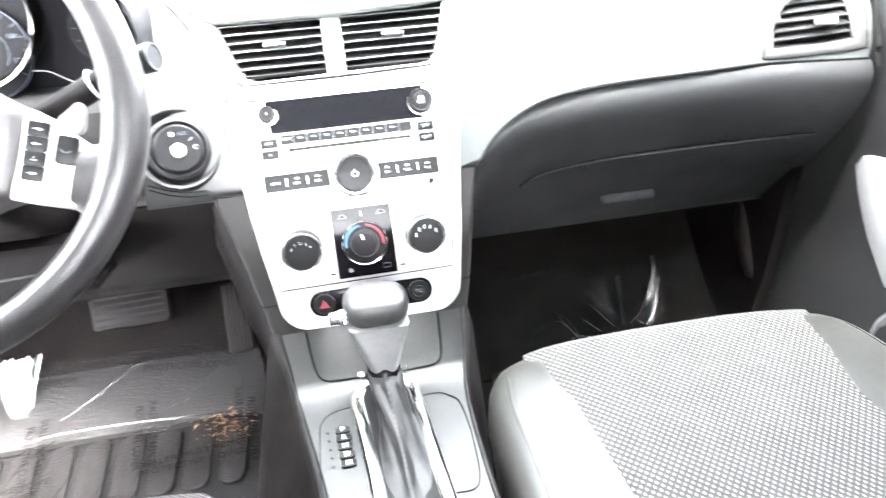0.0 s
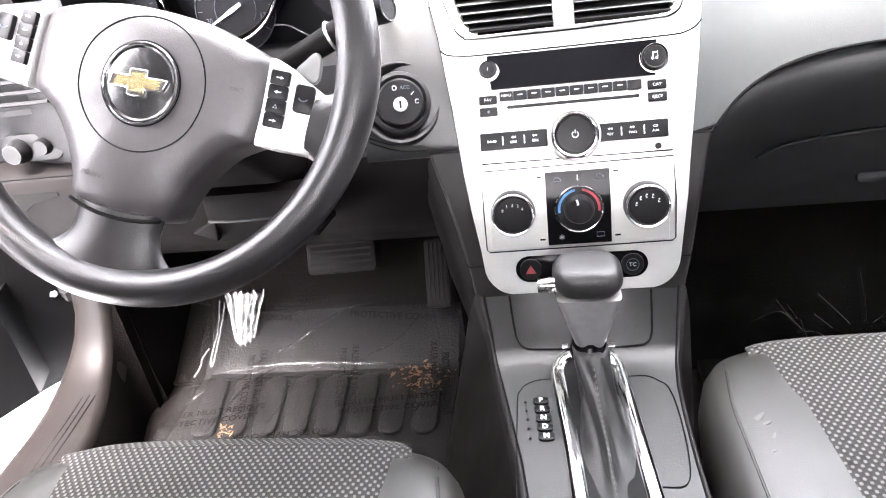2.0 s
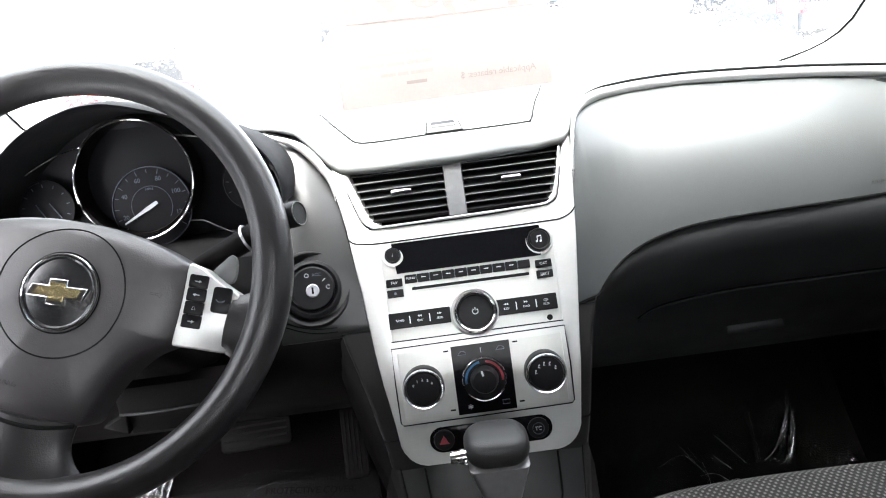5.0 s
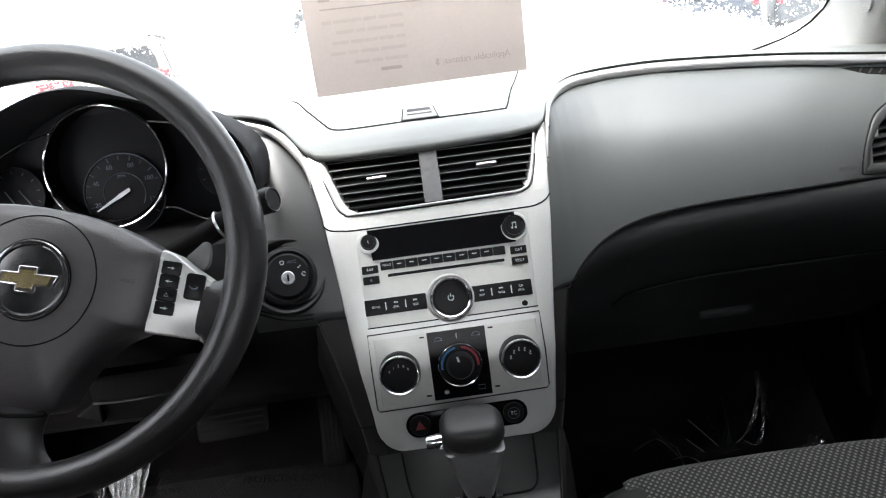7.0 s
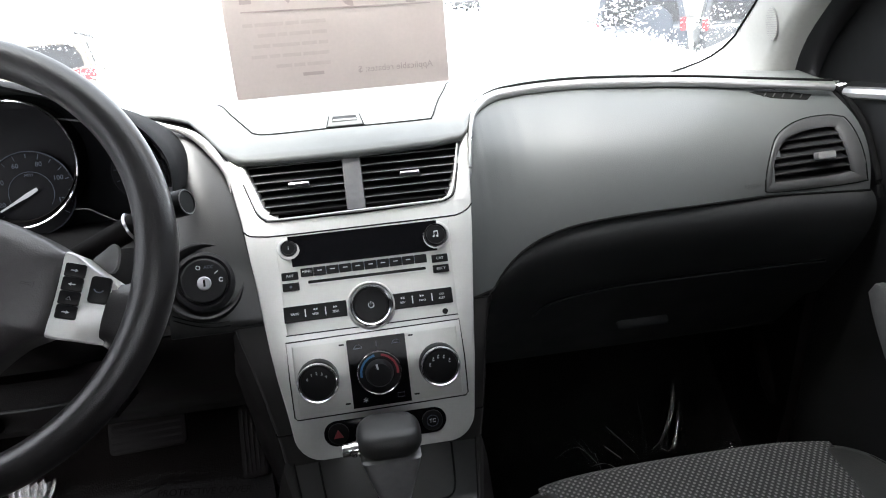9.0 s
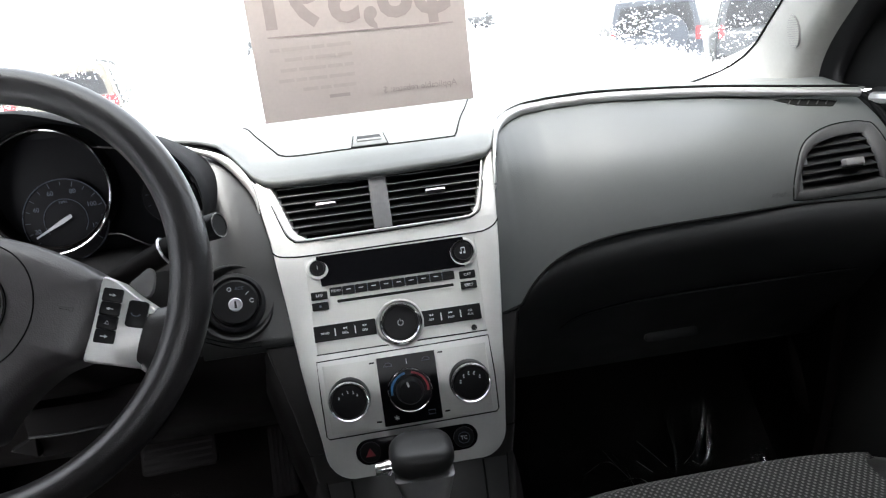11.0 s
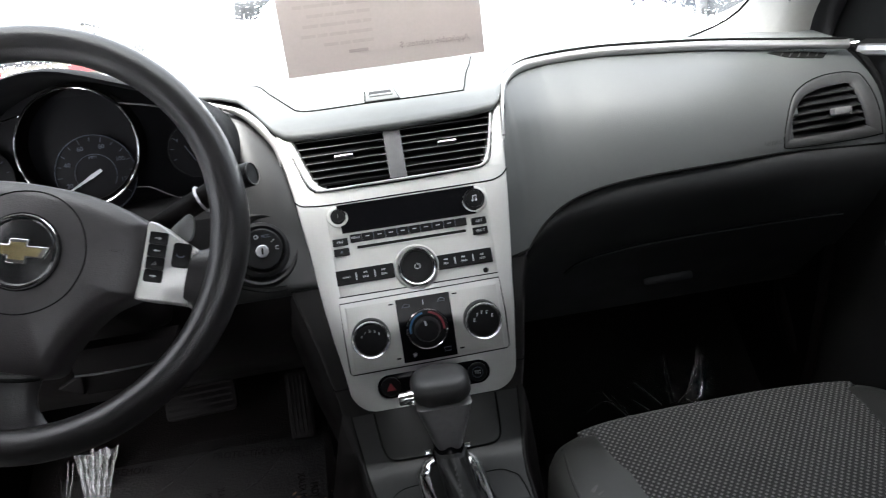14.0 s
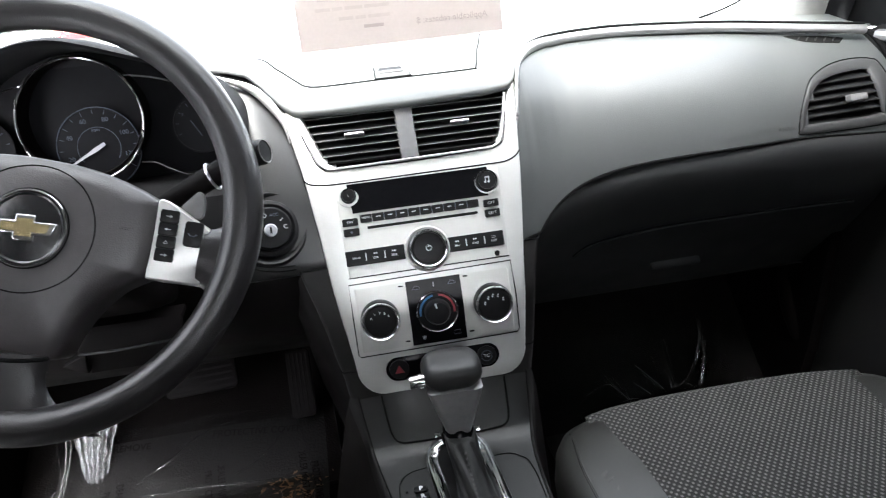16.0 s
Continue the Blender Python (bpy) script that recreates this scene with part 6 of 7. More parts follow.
# ---- footwells ----
mat_l = thing("floor_mat", (-0.44, 1.0, 0.31), "ribbed dark floor mat under a clear protective film", "floor mat")
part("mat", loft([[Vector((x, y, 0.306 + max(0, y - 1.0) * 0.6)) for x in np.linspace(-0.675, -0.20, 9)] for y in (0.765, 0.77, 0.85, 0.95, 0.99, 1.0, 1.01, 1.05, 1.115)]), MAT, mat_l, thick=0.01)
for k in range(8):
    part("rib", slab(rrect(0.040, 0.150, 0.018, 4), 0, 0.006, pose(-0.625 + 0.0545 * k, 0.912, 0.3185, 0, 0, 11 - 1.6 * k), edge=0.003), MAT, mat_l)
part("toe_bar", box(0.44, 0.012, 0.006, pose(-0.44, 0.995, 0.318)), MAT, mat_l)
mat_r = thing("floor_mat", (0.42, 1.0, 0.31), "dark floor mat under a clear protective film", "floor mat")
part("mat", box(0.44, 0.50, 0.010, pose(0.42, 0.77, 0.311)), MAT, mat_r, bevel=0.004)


def film(name, x0, x1, y0, y1, seed, label):
    """A creased clear sheet lying on the mat and up the bulkhead."""
    f = thing(name, ((x0 + x1) / 2, y0, 0.32), label, "plastic film")
    rows = []
    for i in range(97):
        row = []
        for j in range(97):
            x, y = lerp(x0, x1, j / 96), lerp(y0, y1, i / 96)
            lift = max(0.0, y - 1.0) * 0.6
            c = noise.ridged_multi_fractal(Vector((x * 9 + seed, y * 7, seed)), 1.0, 2.2, 3, 0.9, 2.0) * 0.010 + 0.004 * noise.noise((x * 31, y * 24, seed))
            row.append(Vector((x + 0.004 * noise.noise((x * 20, y * 20, seed)), y, 0.324 + lift + c)))
        rows.append(row)
    sheet = part("sheet", loft(rows), FILM, f, sharp=180)
    sheet.visible_shadow = False
    return f


fl = film("protective_film", -0.688, -0.195, 0.775, 1.12, 3.0, "creased clear protective film printed with black lines")
fr = film("protective_film", 0.20, 0.66, 0.78, 1.15, 8.0, "creased clear protective film on the passenger floor")
# lettered lines on the film
PRINT = material("film_print", (0.004, 0.0035, 0.0035), 0.9, spec=0.02)
for x, y, rz, s in ((-0.376, 0.96, -80, "DEALER MUST REMOVE"), (-0.398, 0.955, -80, "PROTECTIVE COVER"), (-0.545, 0.95, -77, "DEALER MUST REMOVE"), (-0.566, 0.945, -77, "PROTECTIVE COVER"), (-0.60, 0.872, 8, "DEALER MUST REMOVE"), (-0.60, 0.850, 8, "PROTECTIVE COVER"), (-0.295, 0.893, 7, "DEALER MUST REMOVE"), (-0.30, 0.871, 5, "PROTECTIVE COVER"), (-0.32, 1.090, -6, "DEALER MUST REMOVE"), (-0.32, 1.070, -6, "PROTECTIVE COVER"), (-0.236, 0.96, -83, "DEALER MUST REMOVE"), (-0.212, 0.93, -83, "PROTECTIVE COVER"), (-0.46, 0.818, 185, "PROTECTIVE COVER"), (-0.60, 1.08, -4, "DEALER MUST REMOVE")):
    words("printed_line", s, 0.0175, pose(x, y, 0.345 + max(0, y - 1.0) * 0.6, 31 if y > 1.03 else 0, 0, 0) @ pose(0, 0, 0, 0, 0, rz), PRINT, fl)
# creases standing up in the film
CURL = see_through("film_edge", (0.85, 0.85, 0.87), 0.09, 0.30)
CREASE = see_through("film_crease", (0.90, 0.90, 0.91), 0.11, 0.25)
for pts in (((-0.64, 0.985, 0.334), (-0.54, 0.998, 0.340), (-0.42, 1.0, 0.338), (-0.33, 0.99, 0.340), (-0.225, 0.985, 0.336)), ((-0.65, 0.985, 0.338), (-0.664, 1.06, 0.345), (-0.70, 1.19, 0.36)), ((-0.60, 0.83, 0.334), (-0.57, 0.93, 0.340), (-0.535, 0.99, 0.338)), ((-0.26, 0.86, 0.335), (-0.245, 0.91, 0.342), (-0.252, 0.96, 0.338)), ((-0.66, 0.90, 0.338), (-0.665, 0.96, 0.345)), ((-0.655, 0.91, 0.338), (-0.64, 0.93, 0.342), (-0.645, 0.965, 0.338)), ((-0.44, 0.84, 0.334), (-0.425, 0.90, 0.340), (-0.43, 0.97, 0.338)), ((-0.53, 1.02, 0.340), (-0.48, 1.045, 0.342), (-0.42, 1.085, 0.340), (-0.36, 1.10, 0.338)), ((-0.36, 1.01, 0.340), (-0.31, 1.03, 0.342), (-0.27, 1.075, 0.338)), ((-0.25, 1.10, 0.338), (-0.235, 1.04, 0.342), (-0.222, 0.97, 0.338), (-0.225, 0.90, 0.336)), ((-0.50, 0.85, 0.336), (-0.485, 0.90, 0.340), (-0.492, 0.96, 0.338))):
    path = [Vector((p.x, min(p.y, 1.115), p.z + max(0, min(p.y, 1.115) - 1.0) * 0.6)) for p in spline(pts, 7)]
    part("crease", loft([[p + Vector((w * 0.4, w * 0.2, h)) for w, h in ((-0.0035, -0.002), (-0.0012, 0.001 + 0.002 * math.sin(2.5 * k)), (0.0012, 0.002), (0.004, -0.002))] for k, p in enumerate(path)]), CREASE, fl, sharp=180)
for pts in (((0.33, 0.93, 0.34), (0.36, 0.98, 0.355), (0.37, 1.04, 0.36)), ((0.40, 0.90, 0.34), (0.43, 0.95, 0.352), (0.46, 0.97, 0.345)), ((0.46, 1.02, 0.36), (0.47, 1.06, 0.39), (0.475, 1.10, 0.42)), ((0.27, 1.0, 0.34), (0.30, 1.05, 0.37)), ((0.337, 1.066, 0.385), (0.350, 1.035, 0.372), (0.362, 1.010, 0.362)), ((0.352, 1.06, 0.38), (0.36, 1.03, 0.37)), ((0.404, 1.07, 0.39), (0.420, 1.045, 0.378), (0.436, 1.018, 0.365)), ((0.39, 1.04, 0.37), (0.408, 1.012, 0.362)), ((0.483, 1.10, 0.42), (0.472, 1.06, 0.39), (0.462, 1.02, 0.365))):
    path = spline(pts, 7)
    part("crease", loft([[p + Vector((w, 0.2 * w, h)) for w, h in ((-0.004, -0.002), (-0.0013, 0.002 + 0.002 * math.sin(2.5 * k)), (0.0013, 0.003), (0.004, -0.002))] for k, p in enumerate(path)]), CURL, fr, sharp=180)
# a gathered fold of the film by the pedals, its pleats running together downwards
crumple = thing("film_fold", (-0.61, 1.1, 0.36), "crumpled shiny fold of clear plastic film", "plastic film")
FOLD = see_through("film_thick", (0.62, 0.62, 0.63), 0.28, 0.16)
# white diffuse share mixed in to paint the fold's broad highlights
fo, fi = FOLD.node_tree.nodes, FOLD.node_tree.links
white_sheen, blend = fo.new("ShaderNodeBsdfDiffuse"), fo.new("ShaderNodeMixShader")
white_sheen.inputs["Color"].default_value, blend.inputs[0].default_value = (0.7, 0.7, 0.7, 1), 0.16
fi.new(fo["Mix Shader"].outputs[0], blend.inputs[1]), fi.new(white_sheen.outputs[0], blend.inputs[2])
fi.new(blend.outputs[0], fo["Material Output"].inputs["Surface"])
rows = []
for i in range(25):
    t, row = i / 24, []
    for j in range(49):
        u = j / 48 - 0.5
        pleat = abs((u * 5.5 + 0.25 * noise.noise((u * 3, t * 2.5, 5.0))) % 1 - 0.5) * 2
        row.append(Vector((lerp(-0.612, -0.601, t) + u * lerp(0.022, 0.076, t ** 0.8) + 0.003 * noise.noise((u * 6, t * 6, 2.0)), 1.052 + 0.050 * t - 0.016 * pleat * (0.35 + 0.65 * t), lerp(0.352, 0.438, t) - 0.012 * (1 - t) * abs(u) * 4 + 0.004 * noise.noise((u * 9, t * 9, 1.0)))))
    rows.append(row)
part("fold", loft(rows), FOLD, crumple, sharp=180)
for pts in (((-0.648, 1.085, 0.43), (-0.652, 1.055, 0.385), (-0.660, 1.010, 0.345), (-0.653, 1.005, 0.345), (-0.644, 1.055, 0.39), (-0.640, 1.085, 0.425)), ((-0.672, 0.965, 0.345), (-0.668, 0.99, 0.352), (-0.676, 1.01, 0.350), (-0.668, 1.03, 0.358))):
    part("strand", tube(spline(pts, 6), 0.0016, 6), FOLD, crumple)
# loose curled edges of the film on the passenger floor
curl = thing("film_curl", (0.45, 1.0, 0.35), "thin curled glossy edges of loose plastic film", "plastic film")
for pts in (((0.352, 1.00, 0.36), (0.372, 0.975, 0.378), (0.40, 0.94, 0.362)), ((0.385, 0.965, 0.37), (0.398, 0.957, 0.378), (0.412, 0.952, 0.368)), ((0.475, 1.02, 0.36), (0.485, 1.00, 0.40), (0.505, 1.01, 0.46), (0.515, 1.04, 0.485)), ((0.48, 1.01, 0.37), (0.50, 0.995, 0.375), (0.52, 1.02, 0.45)), ((0.30, 1.05, 0.35), (0.34, 1.04, 0.375), (0.36, 0.99, 0.355))):
    path = spline(pts, 6)
    part("edge", loft([[p + Vector((0.004 * math.cos(a), 0, 0.004 * math.sin(a))) for a in np.linspace(0.2, 3.4, 6)] for p in path]), CURL, curl, sharp=180)
leaf = thing("leaf_litter", (-0.25, 0.95, 0.33), "scattered dry brown leaf bits on the mat", "leaves", kind="stuff")
bm = bmesh.new()
rnd = random.Random(4)
for k in range(110):
    x, y = rnd.gauss(-0.262, 0.030), rnd.gauss(0.955, 0.020)
    if k > 90:
        x, y = rnd.gauss(-0.56, 0.008), rnd.gauss(0.83, 0.012)
    m = pose(x, y, 0.340 + rnd.random() * 0.004, rnd.uniform(-20, 20), rnd.uniform(-20, 20), rnd.uniform(0, 360))
    g = rnd.uniform(0.3, 0.8)
    vs = [bm.verts.new(m @ Vector((a * g * rnd.uniform(0.6, 1.6), b * g, 0))) for a, b in ((-0.006, 0), (-0.001, 0.003), (0.007, 0.001), (0.001, -0.0025))]
    bm.faces.new(vs)
part("leaf_bits", bm, LEAF, leaf, kind="stuff", thick=0.0004)

pedal = thing("brake_pedal", (-0.41, 1.12, 0.48), "wide grey rubber brake pedal", "pedal")
part("pad", slab(rrect(0.128, 0.060, 0.010), 0, 0.014, pose(-0.4065, 1.125, 0.486, 62, 0, 4), edge=0.004), HARD, pedal)
for k in range(5):
    part("rib", box(0.115, 0.004, 0.003, pose(-0.4065, 1.1135 + 0.0055 * (k - 2), 0.4925 + 0.0102 * (k - 2), 62, 0, 4)), HARD, pedal)
part("arm", tube([(-0.40, 1.14, 0.49), (-0.40, 1.24, 0.56), (-0.40, 1.30, 0.72)], 0.009, 8), HARD, pedal)
pedal = thing("accelerator_pedal", (-0.232, 1.1, 0.44), "tall ribbed black accelerator pedal", "pedal")
part("pad", slab(rrect(0.044, 0.125, 0.008), 0, 0.012, pose(-0.2325, 1.115, 0.445, 58, 0, 2), edge=0.003), HARD, pedal)
for k in range(5):
    part("rib", box(0.0036, 0.112, 0.003, pose(-0.2325, 1.115, 0.445, 58, 0, 2) @ pose(0.0076 * (k - 2), 0, 0.0130)), SILLMAT, pedal)
part("arm", tube([(-0.232, 1.14, 0.48), (-0.232, 1.26, 0.58), (-0.232, 1.33, 0.74)], 0.008, 8), HARD, pedal)

# ---- passenger side vent ----
pv = thing("air_vent", (0.63, 0.86, 0.91), "dark passenger side air vent with slats and sliding tab", "air vent")


outer, inner = ([(p.x, p.y) for p in spline([(x, z, 0) for x, z in poly], 5, closed=True)] for poly in (VENT_OUT, VENT_IN))


def vent_ring(t, dy):
    """From the outer edge (0) to the opening (1) and to its centre (2)."""
    ring = []
    for (x0, z0), (x1, z1) in zip(outer, inner):
        x, z = (lerp(x0, x1, t), lerp(z0, z1, t)) if t <= 1 else (lerp(x1, 0.628, t - 1), lerp(z1, 0.910, t - 1))
        ring.append(Vector((x, pad_y(x, z) + dy, z)))
    return ring


part("groove", tube(vent_ring(-0.06, 0.0), 0.0011, 5, closed=True), SEAM, pv)
part("frame", loft([vent_ring(0.0, 0.003), vent_ring(0.02, -0.0008), vent_ring(0.15, -0.0016), vent_ring(0.8, -0.0008), vent_ring(0.94, 0.001), vent_ring(1.0, 0.005)], closed=True), VENTGREY, pv, "dark grey surround", sharp=60)
part("throat", loft([vent_ring(1.0, 0.004), vent_ring(1.02, 0.032)], closed=True), VOID, pv)
part("housing", loft([vent_ring(1.0, 0.030), vent_ring(1.5, 0.031), vent_ring(1.98, 0.031)], closed=True), VOID, pv)
for k in range(5):
    z = 0.8885 + 0.0106 * k
    xl, xr = along((0.88, 0.904, 0.922, 0.934, 0.941), (0.560, 0.566, 0.579, 0.597, 0.63), z) - 0.002, 0.688 - (z - 0.885) * 0.19
    y = pad_y(0.62, z) + 0.009
    slat = part("slat", loft([[Vector((x, y + d, z + h + 0.0015 * (x - 0.62) / 0.06)) for d, h in ((0.002, -0.0022), (-0.0005, -0.0012), (-0.001, 0), (0, 0.0012), (0.016, 0.0062), (0.016, 0.0035))] for x in np.linspace(xl, xr, 4)], closed=True, caps=True), HOODMAT, pv)
    # paler bar for the light on this slat's edge
    part("edge_glint", tube([(x, y - 0.0012, z + 0.0015 * (x - 0.62) / 0.06) for x in np.linspace(xl + 0.004, xr, 4)], 0.0005, 5), PANEL, slat)
part("tab", slab(rrect(0.028, 0.011, 0.003), 0, 0.010, pose(0.644, pad_y(0.644, 0.906) + 0.004, 0.9065, 74, 0, 0), edge=0.0025), GREY, pv)
words("airbag_mark", "AIRBAG", 0.0085, pose(0.530, pad_y(0.53, 0.879) - 0.0003, 0.879, 84, 0, 3), material("embossed_mark", (0.045, 0.047, 0.047), 0.6), dash)

# ---- price sheet hanging in the windscreen ----
sign = thing("price_sheet", (0, 0.77, 1.2), "tan paper price sheet seen from behind, print showing through", "paper sign")
part("sheet", box(0.227, 0.0006, 0.2875, pose(-0.002, 0.770, 1.20125, 0, -0.3, 0)), PAPER, sign)
sm = pose(0, 0.76955, 0, 90, 0, 0)
words("printed_price", "$8,391", 0.0755, sm @ pose(-0.006, 1.1755, 0), INK, sign, mirror=True, bold=0.0022)
part("printed_rule", box(0.195, 0.0014, 0.0003, sm @ pose(0.0, 1.1415, 0, 0, 0, -1)), INK, sign)
for k, w in enumerate((0.085, 0.070, 0.078, 0.080, 0.058)):
    x = -0.013
    for j, f in enumerate(((0.30, 0.16, 0.34, 0.12), (0.22, 0.30, 0.14, 0.26), (0.12, 0.20, 0.36, 0.22), (0.34, 0.24, 0.14, 0.20), (0.42, 0.20, 0.28, 0.0))[k]):
        if f:
            part("printed_bar", box(w * f, 0.0036, 0.0002, sm @ pose(x - w * f / 2, 1.130 - 0.0105 * k, 0)), FAINT, sign)
        x -= w * f + 0.0022
words("printed_line", "Applicable rebates: $", 0.0095, sm @ pose(0.055, 1.078, 0), INK, sign, mirror=True)
part("printed_bar", box(0.022, 0.0035, 0.0003, sm @ pose(-0.032, 1.078, 0)), INK, sign)

# ---- snow on the windscreen ----
flakes = thing("snow_flecks", on_glass(0.3, 0.2), "melting snow flecks and slush on the windscreen", "snow", kind="stuff")
EDGE_X = (-0.76, -0.63, -0.52, -0.47, -0.43, -0.40, -0.37, -0.30, -0.25, -0.235, -0.19, -0.17, 0.18, 0.20, 0.27, 0.30, 0.317, 0.37, 0.468, 0.546, 0.61, 0.67, 0.717, 0.76)
EDGE_S = (0.14, 0.15, 0.15, 0.15, 0.15, 0.20, 0.29, 0.30, 0.31, 0.265, 0.262, 0.31, 0.31, 0.285, 0.265, 0.29, 0.27, 0.27, 0.185, 0.15, 0.120, 0.08, 0.04, 0.02)


def slush_edge(x):
    rag = 0.022 * noise.noise((x * 14, 1.7, 0)) + 0.022 * noise.noise((x * 45, 4.1, 0)) + 0.014 * noise.noise((x * 130, 2.2, 0))
    return max(0.01, along(EDGE_X, EDGE_S, x) + rag)


cols = []
for x in np.linspace(-0.755, 0.755, 500):
    top = slush_edge(x)
    cols.append([on_glass(x, top * k, -0.002 - 0.006 * (1 - max(0, k))) for k in (-0.4, 0, 0.4, 0.75, 0.93, 1.0)])
part("slush_bank", loft(cols), SLUSH, flakes, kind="stuff", thick=0.003)
bm = bmesh.new()
rnd = random.Random(11)
for k in range(15000):
    x = rnd.uniform(-0.74, 0.74)
    s = slush_edge(x) + rnd.random() ** 2.2 * 0.42 - 0.004
    if abs(x) < 0.18 or rnd.random() > 0.55 + 1.6 * noise.noise((x * 11, s * 16, 3.0)) or s > 0.95:
        continue
    r = rnd.choice((0.0004, 0.0005, 0.0006, 0.0008, 0.0015)) * rnd.uniform(0.6, 1.2)
    c, ex, ey = on_glass(x, s, -0.002), on_glass(x + 0.01, s, -0.002), on_glass(x, s + 0.01, -0.002)
    ux, uy = (ex - c).normalized(), (ey - c).normalized()
    vs = []
    for a in np.linspace(0, 2 * math.pi, 7, endpoint=False):
        q = r * rnd.uniform(0.7, 1.2)
        vs.append(bm.verts.new(c + ux * q * 1.5 * math.cos(a) + uy * q * math.sin(a)))
    bm.faces.new(vs)
part("flecks", bm, SLUSH, flakes, kind="stuff", thick=0.001)
# bonnet, under snow
bonnet = thing("car_bonnet", (0, 2.0, 0.9), "car bonnet under a smooth blanket of snow", "bonnet")
part("snow_cover", loft([[Vector((x, y, z - 0.10 * (abs(x) / 0.8) ** 3 + 0.006 * noise.noise((x * 6, y * 6, 0)))) for x in np.linspace(-0.82, 0.82, 25)] for y, z in ((1.50, 0.93), (1.60, 0.94), (1.75, 0.93), (2.05, 0.90), (2.35, 0.85), (2.55, 0.78), (2.62, 0.62))]), SNOW, bonnet)

# ---- parked vehicles outside ----


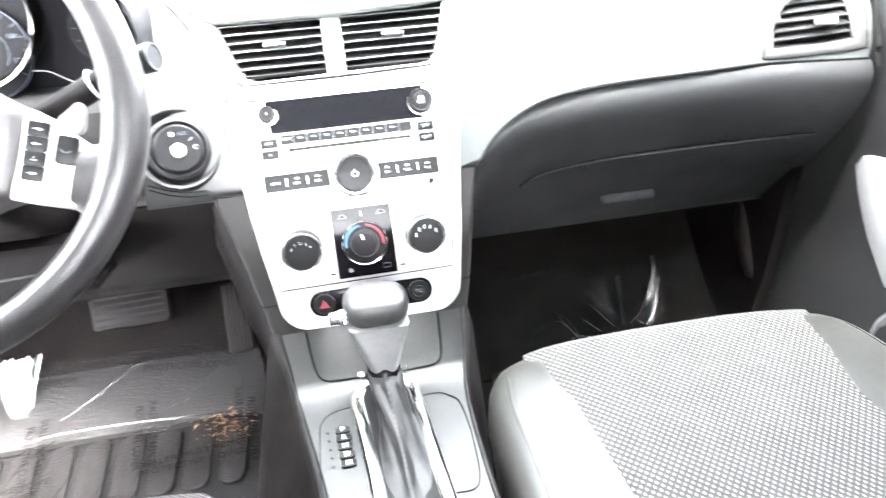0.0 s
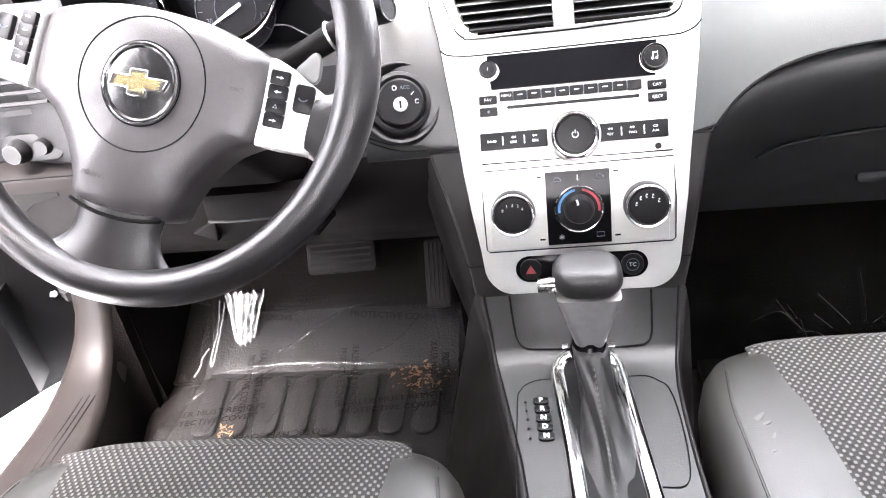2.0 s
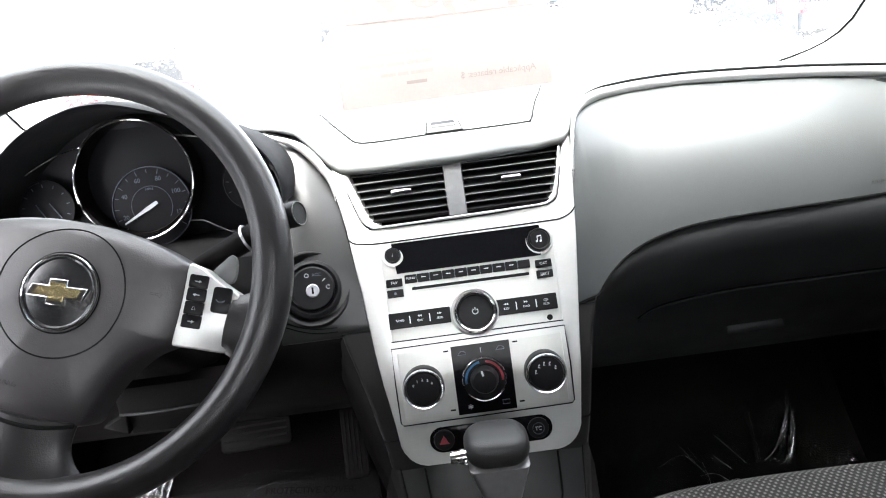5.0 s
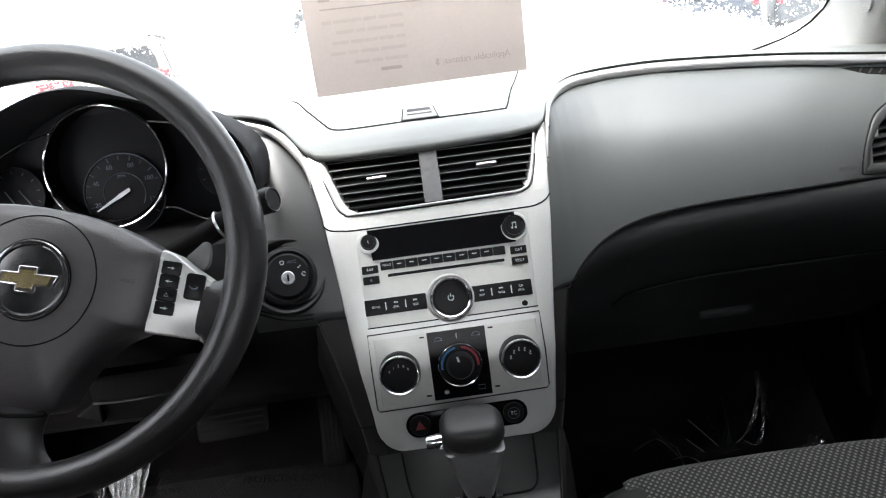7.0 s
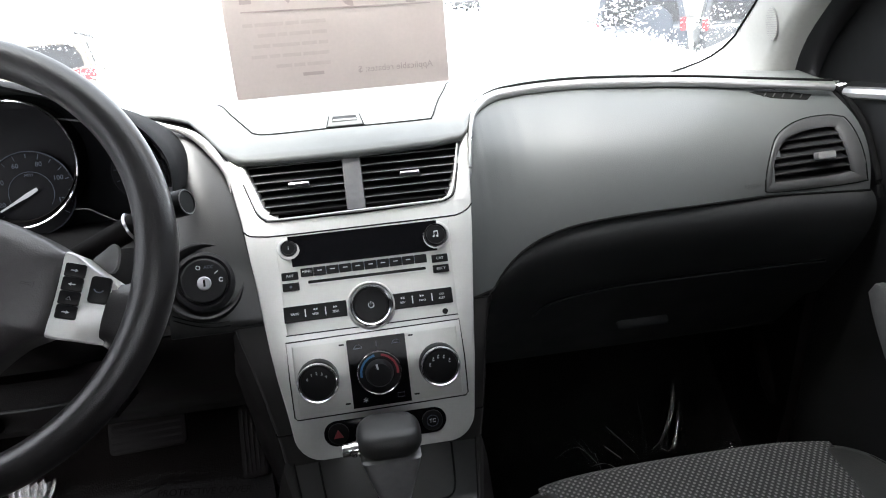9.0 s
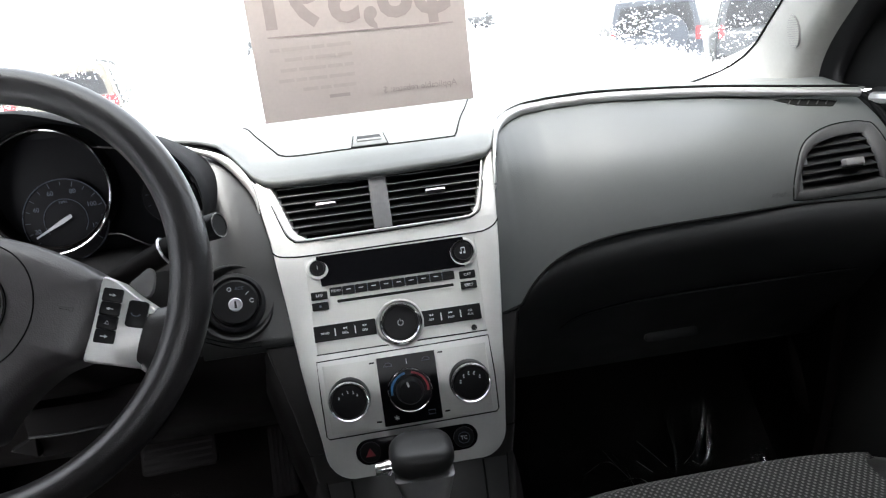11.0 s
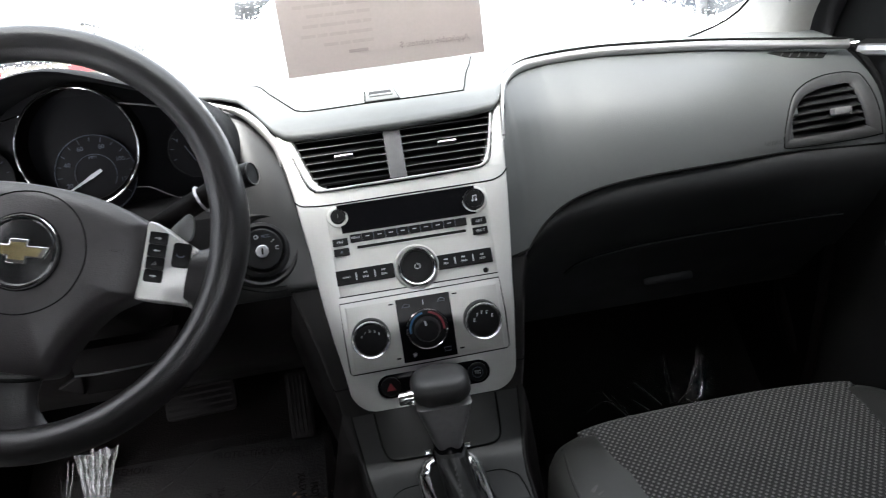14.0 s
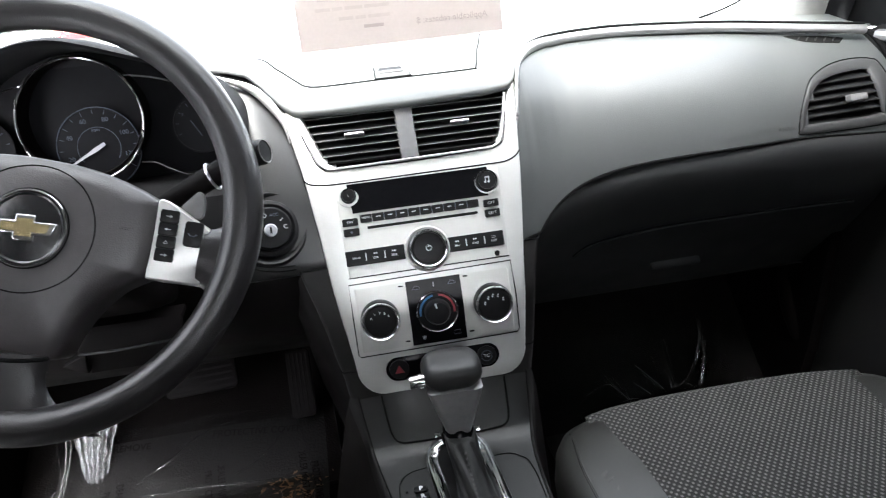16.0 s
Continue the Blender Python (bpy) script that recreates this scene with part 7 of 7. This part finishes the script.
def vehicle(x, y, turn, paint, label, height=1.68, length=4.5, spare=False, lamp=(0.11, 0.24), lamp_z=1.0, sill_z=1.05):
    v = thing("parked_car", pose(x, y, GROUND_Z, 0, 0, turn), label, "car")
    k = height / 1.68
    sect = [(-length / 2, 0.45, 0.95, 0.78), (-length / 2 + 0.08, 0.35, 1.02, 0.86), (-0.6, 0.30, 1.02, 0.90), (0.9, 0.30, 1.0, 0.90), (length / 2 - 0.6, 0.32, 0.93, 0.88), (length / 2 - 0.05, 0.40, 0.78, 0.80), (length / 2, 0.45, 0.65, 0.74)]
    rings = [[Vector((hw * fx, yy, lerp(z0, z1 * k, fz))) for fx, fz in ((-0.92, 0), (-1, 0.3), (-1, 0.75), (-0.94, 1), (0.94, 1), (1, 0.75), (1, 0.3), (0.92, 0))] for yy, z0, z1, hw in sect]
    part("body", loft(rings, closed=True, caps=True), paint, v, local=True, bevel=0.04)
    cab = [(-length / 2 + 0.06, 0.80), (-length / 2 + 0.22, 1.64), (-length / 2 + 0.5, 1.68), (0.3, 1.66), (0.95, 1.02)]
    lo = [(-length / 2 + 0.04, 0.98), (-length / 2 + 0.05, 0.98), (-length / 2 + 0.4, 1.0), (0.4, 1.0), (1.2, 0.98)]
    rings = [[Vector((-0.84, b[0], b[1] * k)), Vector((-0.70, a[0], max(a[1], 0.99) * k)), Vector((0.70, a[0], max(a[1], 0.99) * k)), Vector((0.84, b[0], b[1] * k))] for a, b in zip(cab[1:], lo[1:])]
    rings.insert(0, [Vector((-0.82, lo[0][0], 0.97 * k)), Vector((-0.80, lo[0][0] + 0.01, 1.0 * k)), Vector((0.80, lo[0][0] + 0.01, 1.0 * k)), Vector((0.82, lo[0][0], 0.97 * k))])
    part("cabin", loft(rings), paint, v, local=True, bevel=0.05)
    q = -length / 2
    part("rear_window", loft([[Vector((sx * w, q + yy, z * k)) for sx in (-1, -0.5, 0, 0.5, 1)] for w, yy, z in ((0.70, 0.045 + 0.28 * (sill_z - 1.05), sill_z), (0.68, 0.115 + 0.28 * (sill_z - 1.05) / 2, (sill_z + 1.55) / 2), (0.60, 0.185, 1.55))]), GLOSS, v, local=True, thick=0.01)
    for sx in (-1, 1):
        part("side_window", loft([[Vector((sx * w, yy, z * k)) for yy in ys] for w, z, ys in ((0.848, 1.03, (q + 0.45, -0.6, 0.1, 0.85)), (0.735, 1.57, (q + 0.6, -0.6, 0.0, 0.35)))]), GLOSS, v, local=True, thick=0.01)
        part("tail_lamp", slab(rrect(lamp[0], lamp[1], 0.03), 0, 0.03, pose(sx * (0.825 - lamp[0] / 2), q + 0.02, lamp_z * k, 90, 0, 0), edge=0.01), LAMPRED, v, local=True)
        part("roof_rail", tube([(sx * 0.62, q + 0.5, 1.70 * k), (sx * 0.63, 0.0, 1.72 * k), (sx * 0.62, 0.35, 1.68 * k)], 0.02, 6), HARD, v, local=True)
        for yy in (q + 0.85, length / 2 - 0.85):
            wh = part("wheel", lathe([(0.20, -0.10), (0.34, -0.11), (0.35, -0.05), (0.35, 0.05), (0.34, 0.11), (0.20, 0.10)], pose(sx * 0.80, yy, 0.34, 0, 90, 0), 24), TYRE, v, local=True)
            part("rim", lathe([(0.20, 0), (0.20, 0.02), (0.05, 0.03), (0, 0.03)], pose(sx * 0.90, yy, 0.34, 0, 90 * sx, 0), 16), SATIN, wh, local=True)
    part("bumper", box(1.6, 0.12, 0.20, pose(0, q + 0.02, 0.48)), HARD, v, local=True, bevel=0.03)
    part("plate_bar", box(0.30, 0.01, 0.12, pose(0, q - 0.02, 0.78 * k)), GREY, v, local=True)
    if spare:
        sp = part("spare_wheel", lathe([(0.0, 0.11), (0.28, 0.11), (0.36, 0.08), (0.37, -0.08), (0.30, -0.10), (0, -0.10)], pose(0.22, q - 0.10, 1.0 * k, 90, 0, 0), 28), paint, v, local=True)
    return v


DARKBLUE = material("car_paint_dark_blue", (0.007, 0.010, 0.016), 0.35, spec=0.25, vary=0.1)
GREYCAR = material("car_paint_grey", (0.016, 0.018, 0.021), 0.35, spec=0.25, vary=0.1)
BLACKCAR = material("car_paint_black", (0.006, 0.0065, 0.0075), 0.35, spec=0.25)
vehicle(6.5, 14.6, -24, DARKBLUE, "dark blue parked off-roader with a spare wheel on its tailgate", 1.76, 4.3, True)
vehicle(8.55, 14.3, -25, GREYCAR, "grey parked estate car with red tail lamps", 1.68, 4.7)
vehicle(2.2, 14.8, -8, BLACKCAR, "black parked off-roader speckled with snow", 1.78)
vehicle(-1.2, 14.8, 4, BLACKCAR, "black parked off-roader far across the lot", 1.78)
BEIGECAR = material("car_paint_beige", (0.075, 0.066, 0.050), 0.4, spec=0.2, vary=0.08)
vehicle(-4.39, 11.65, 12, BEIGECAR, "beige parked saloon car with wide red tail lamps", 1.56, 4.4, False, (0.44, 0.14), 1.13, 1.23)
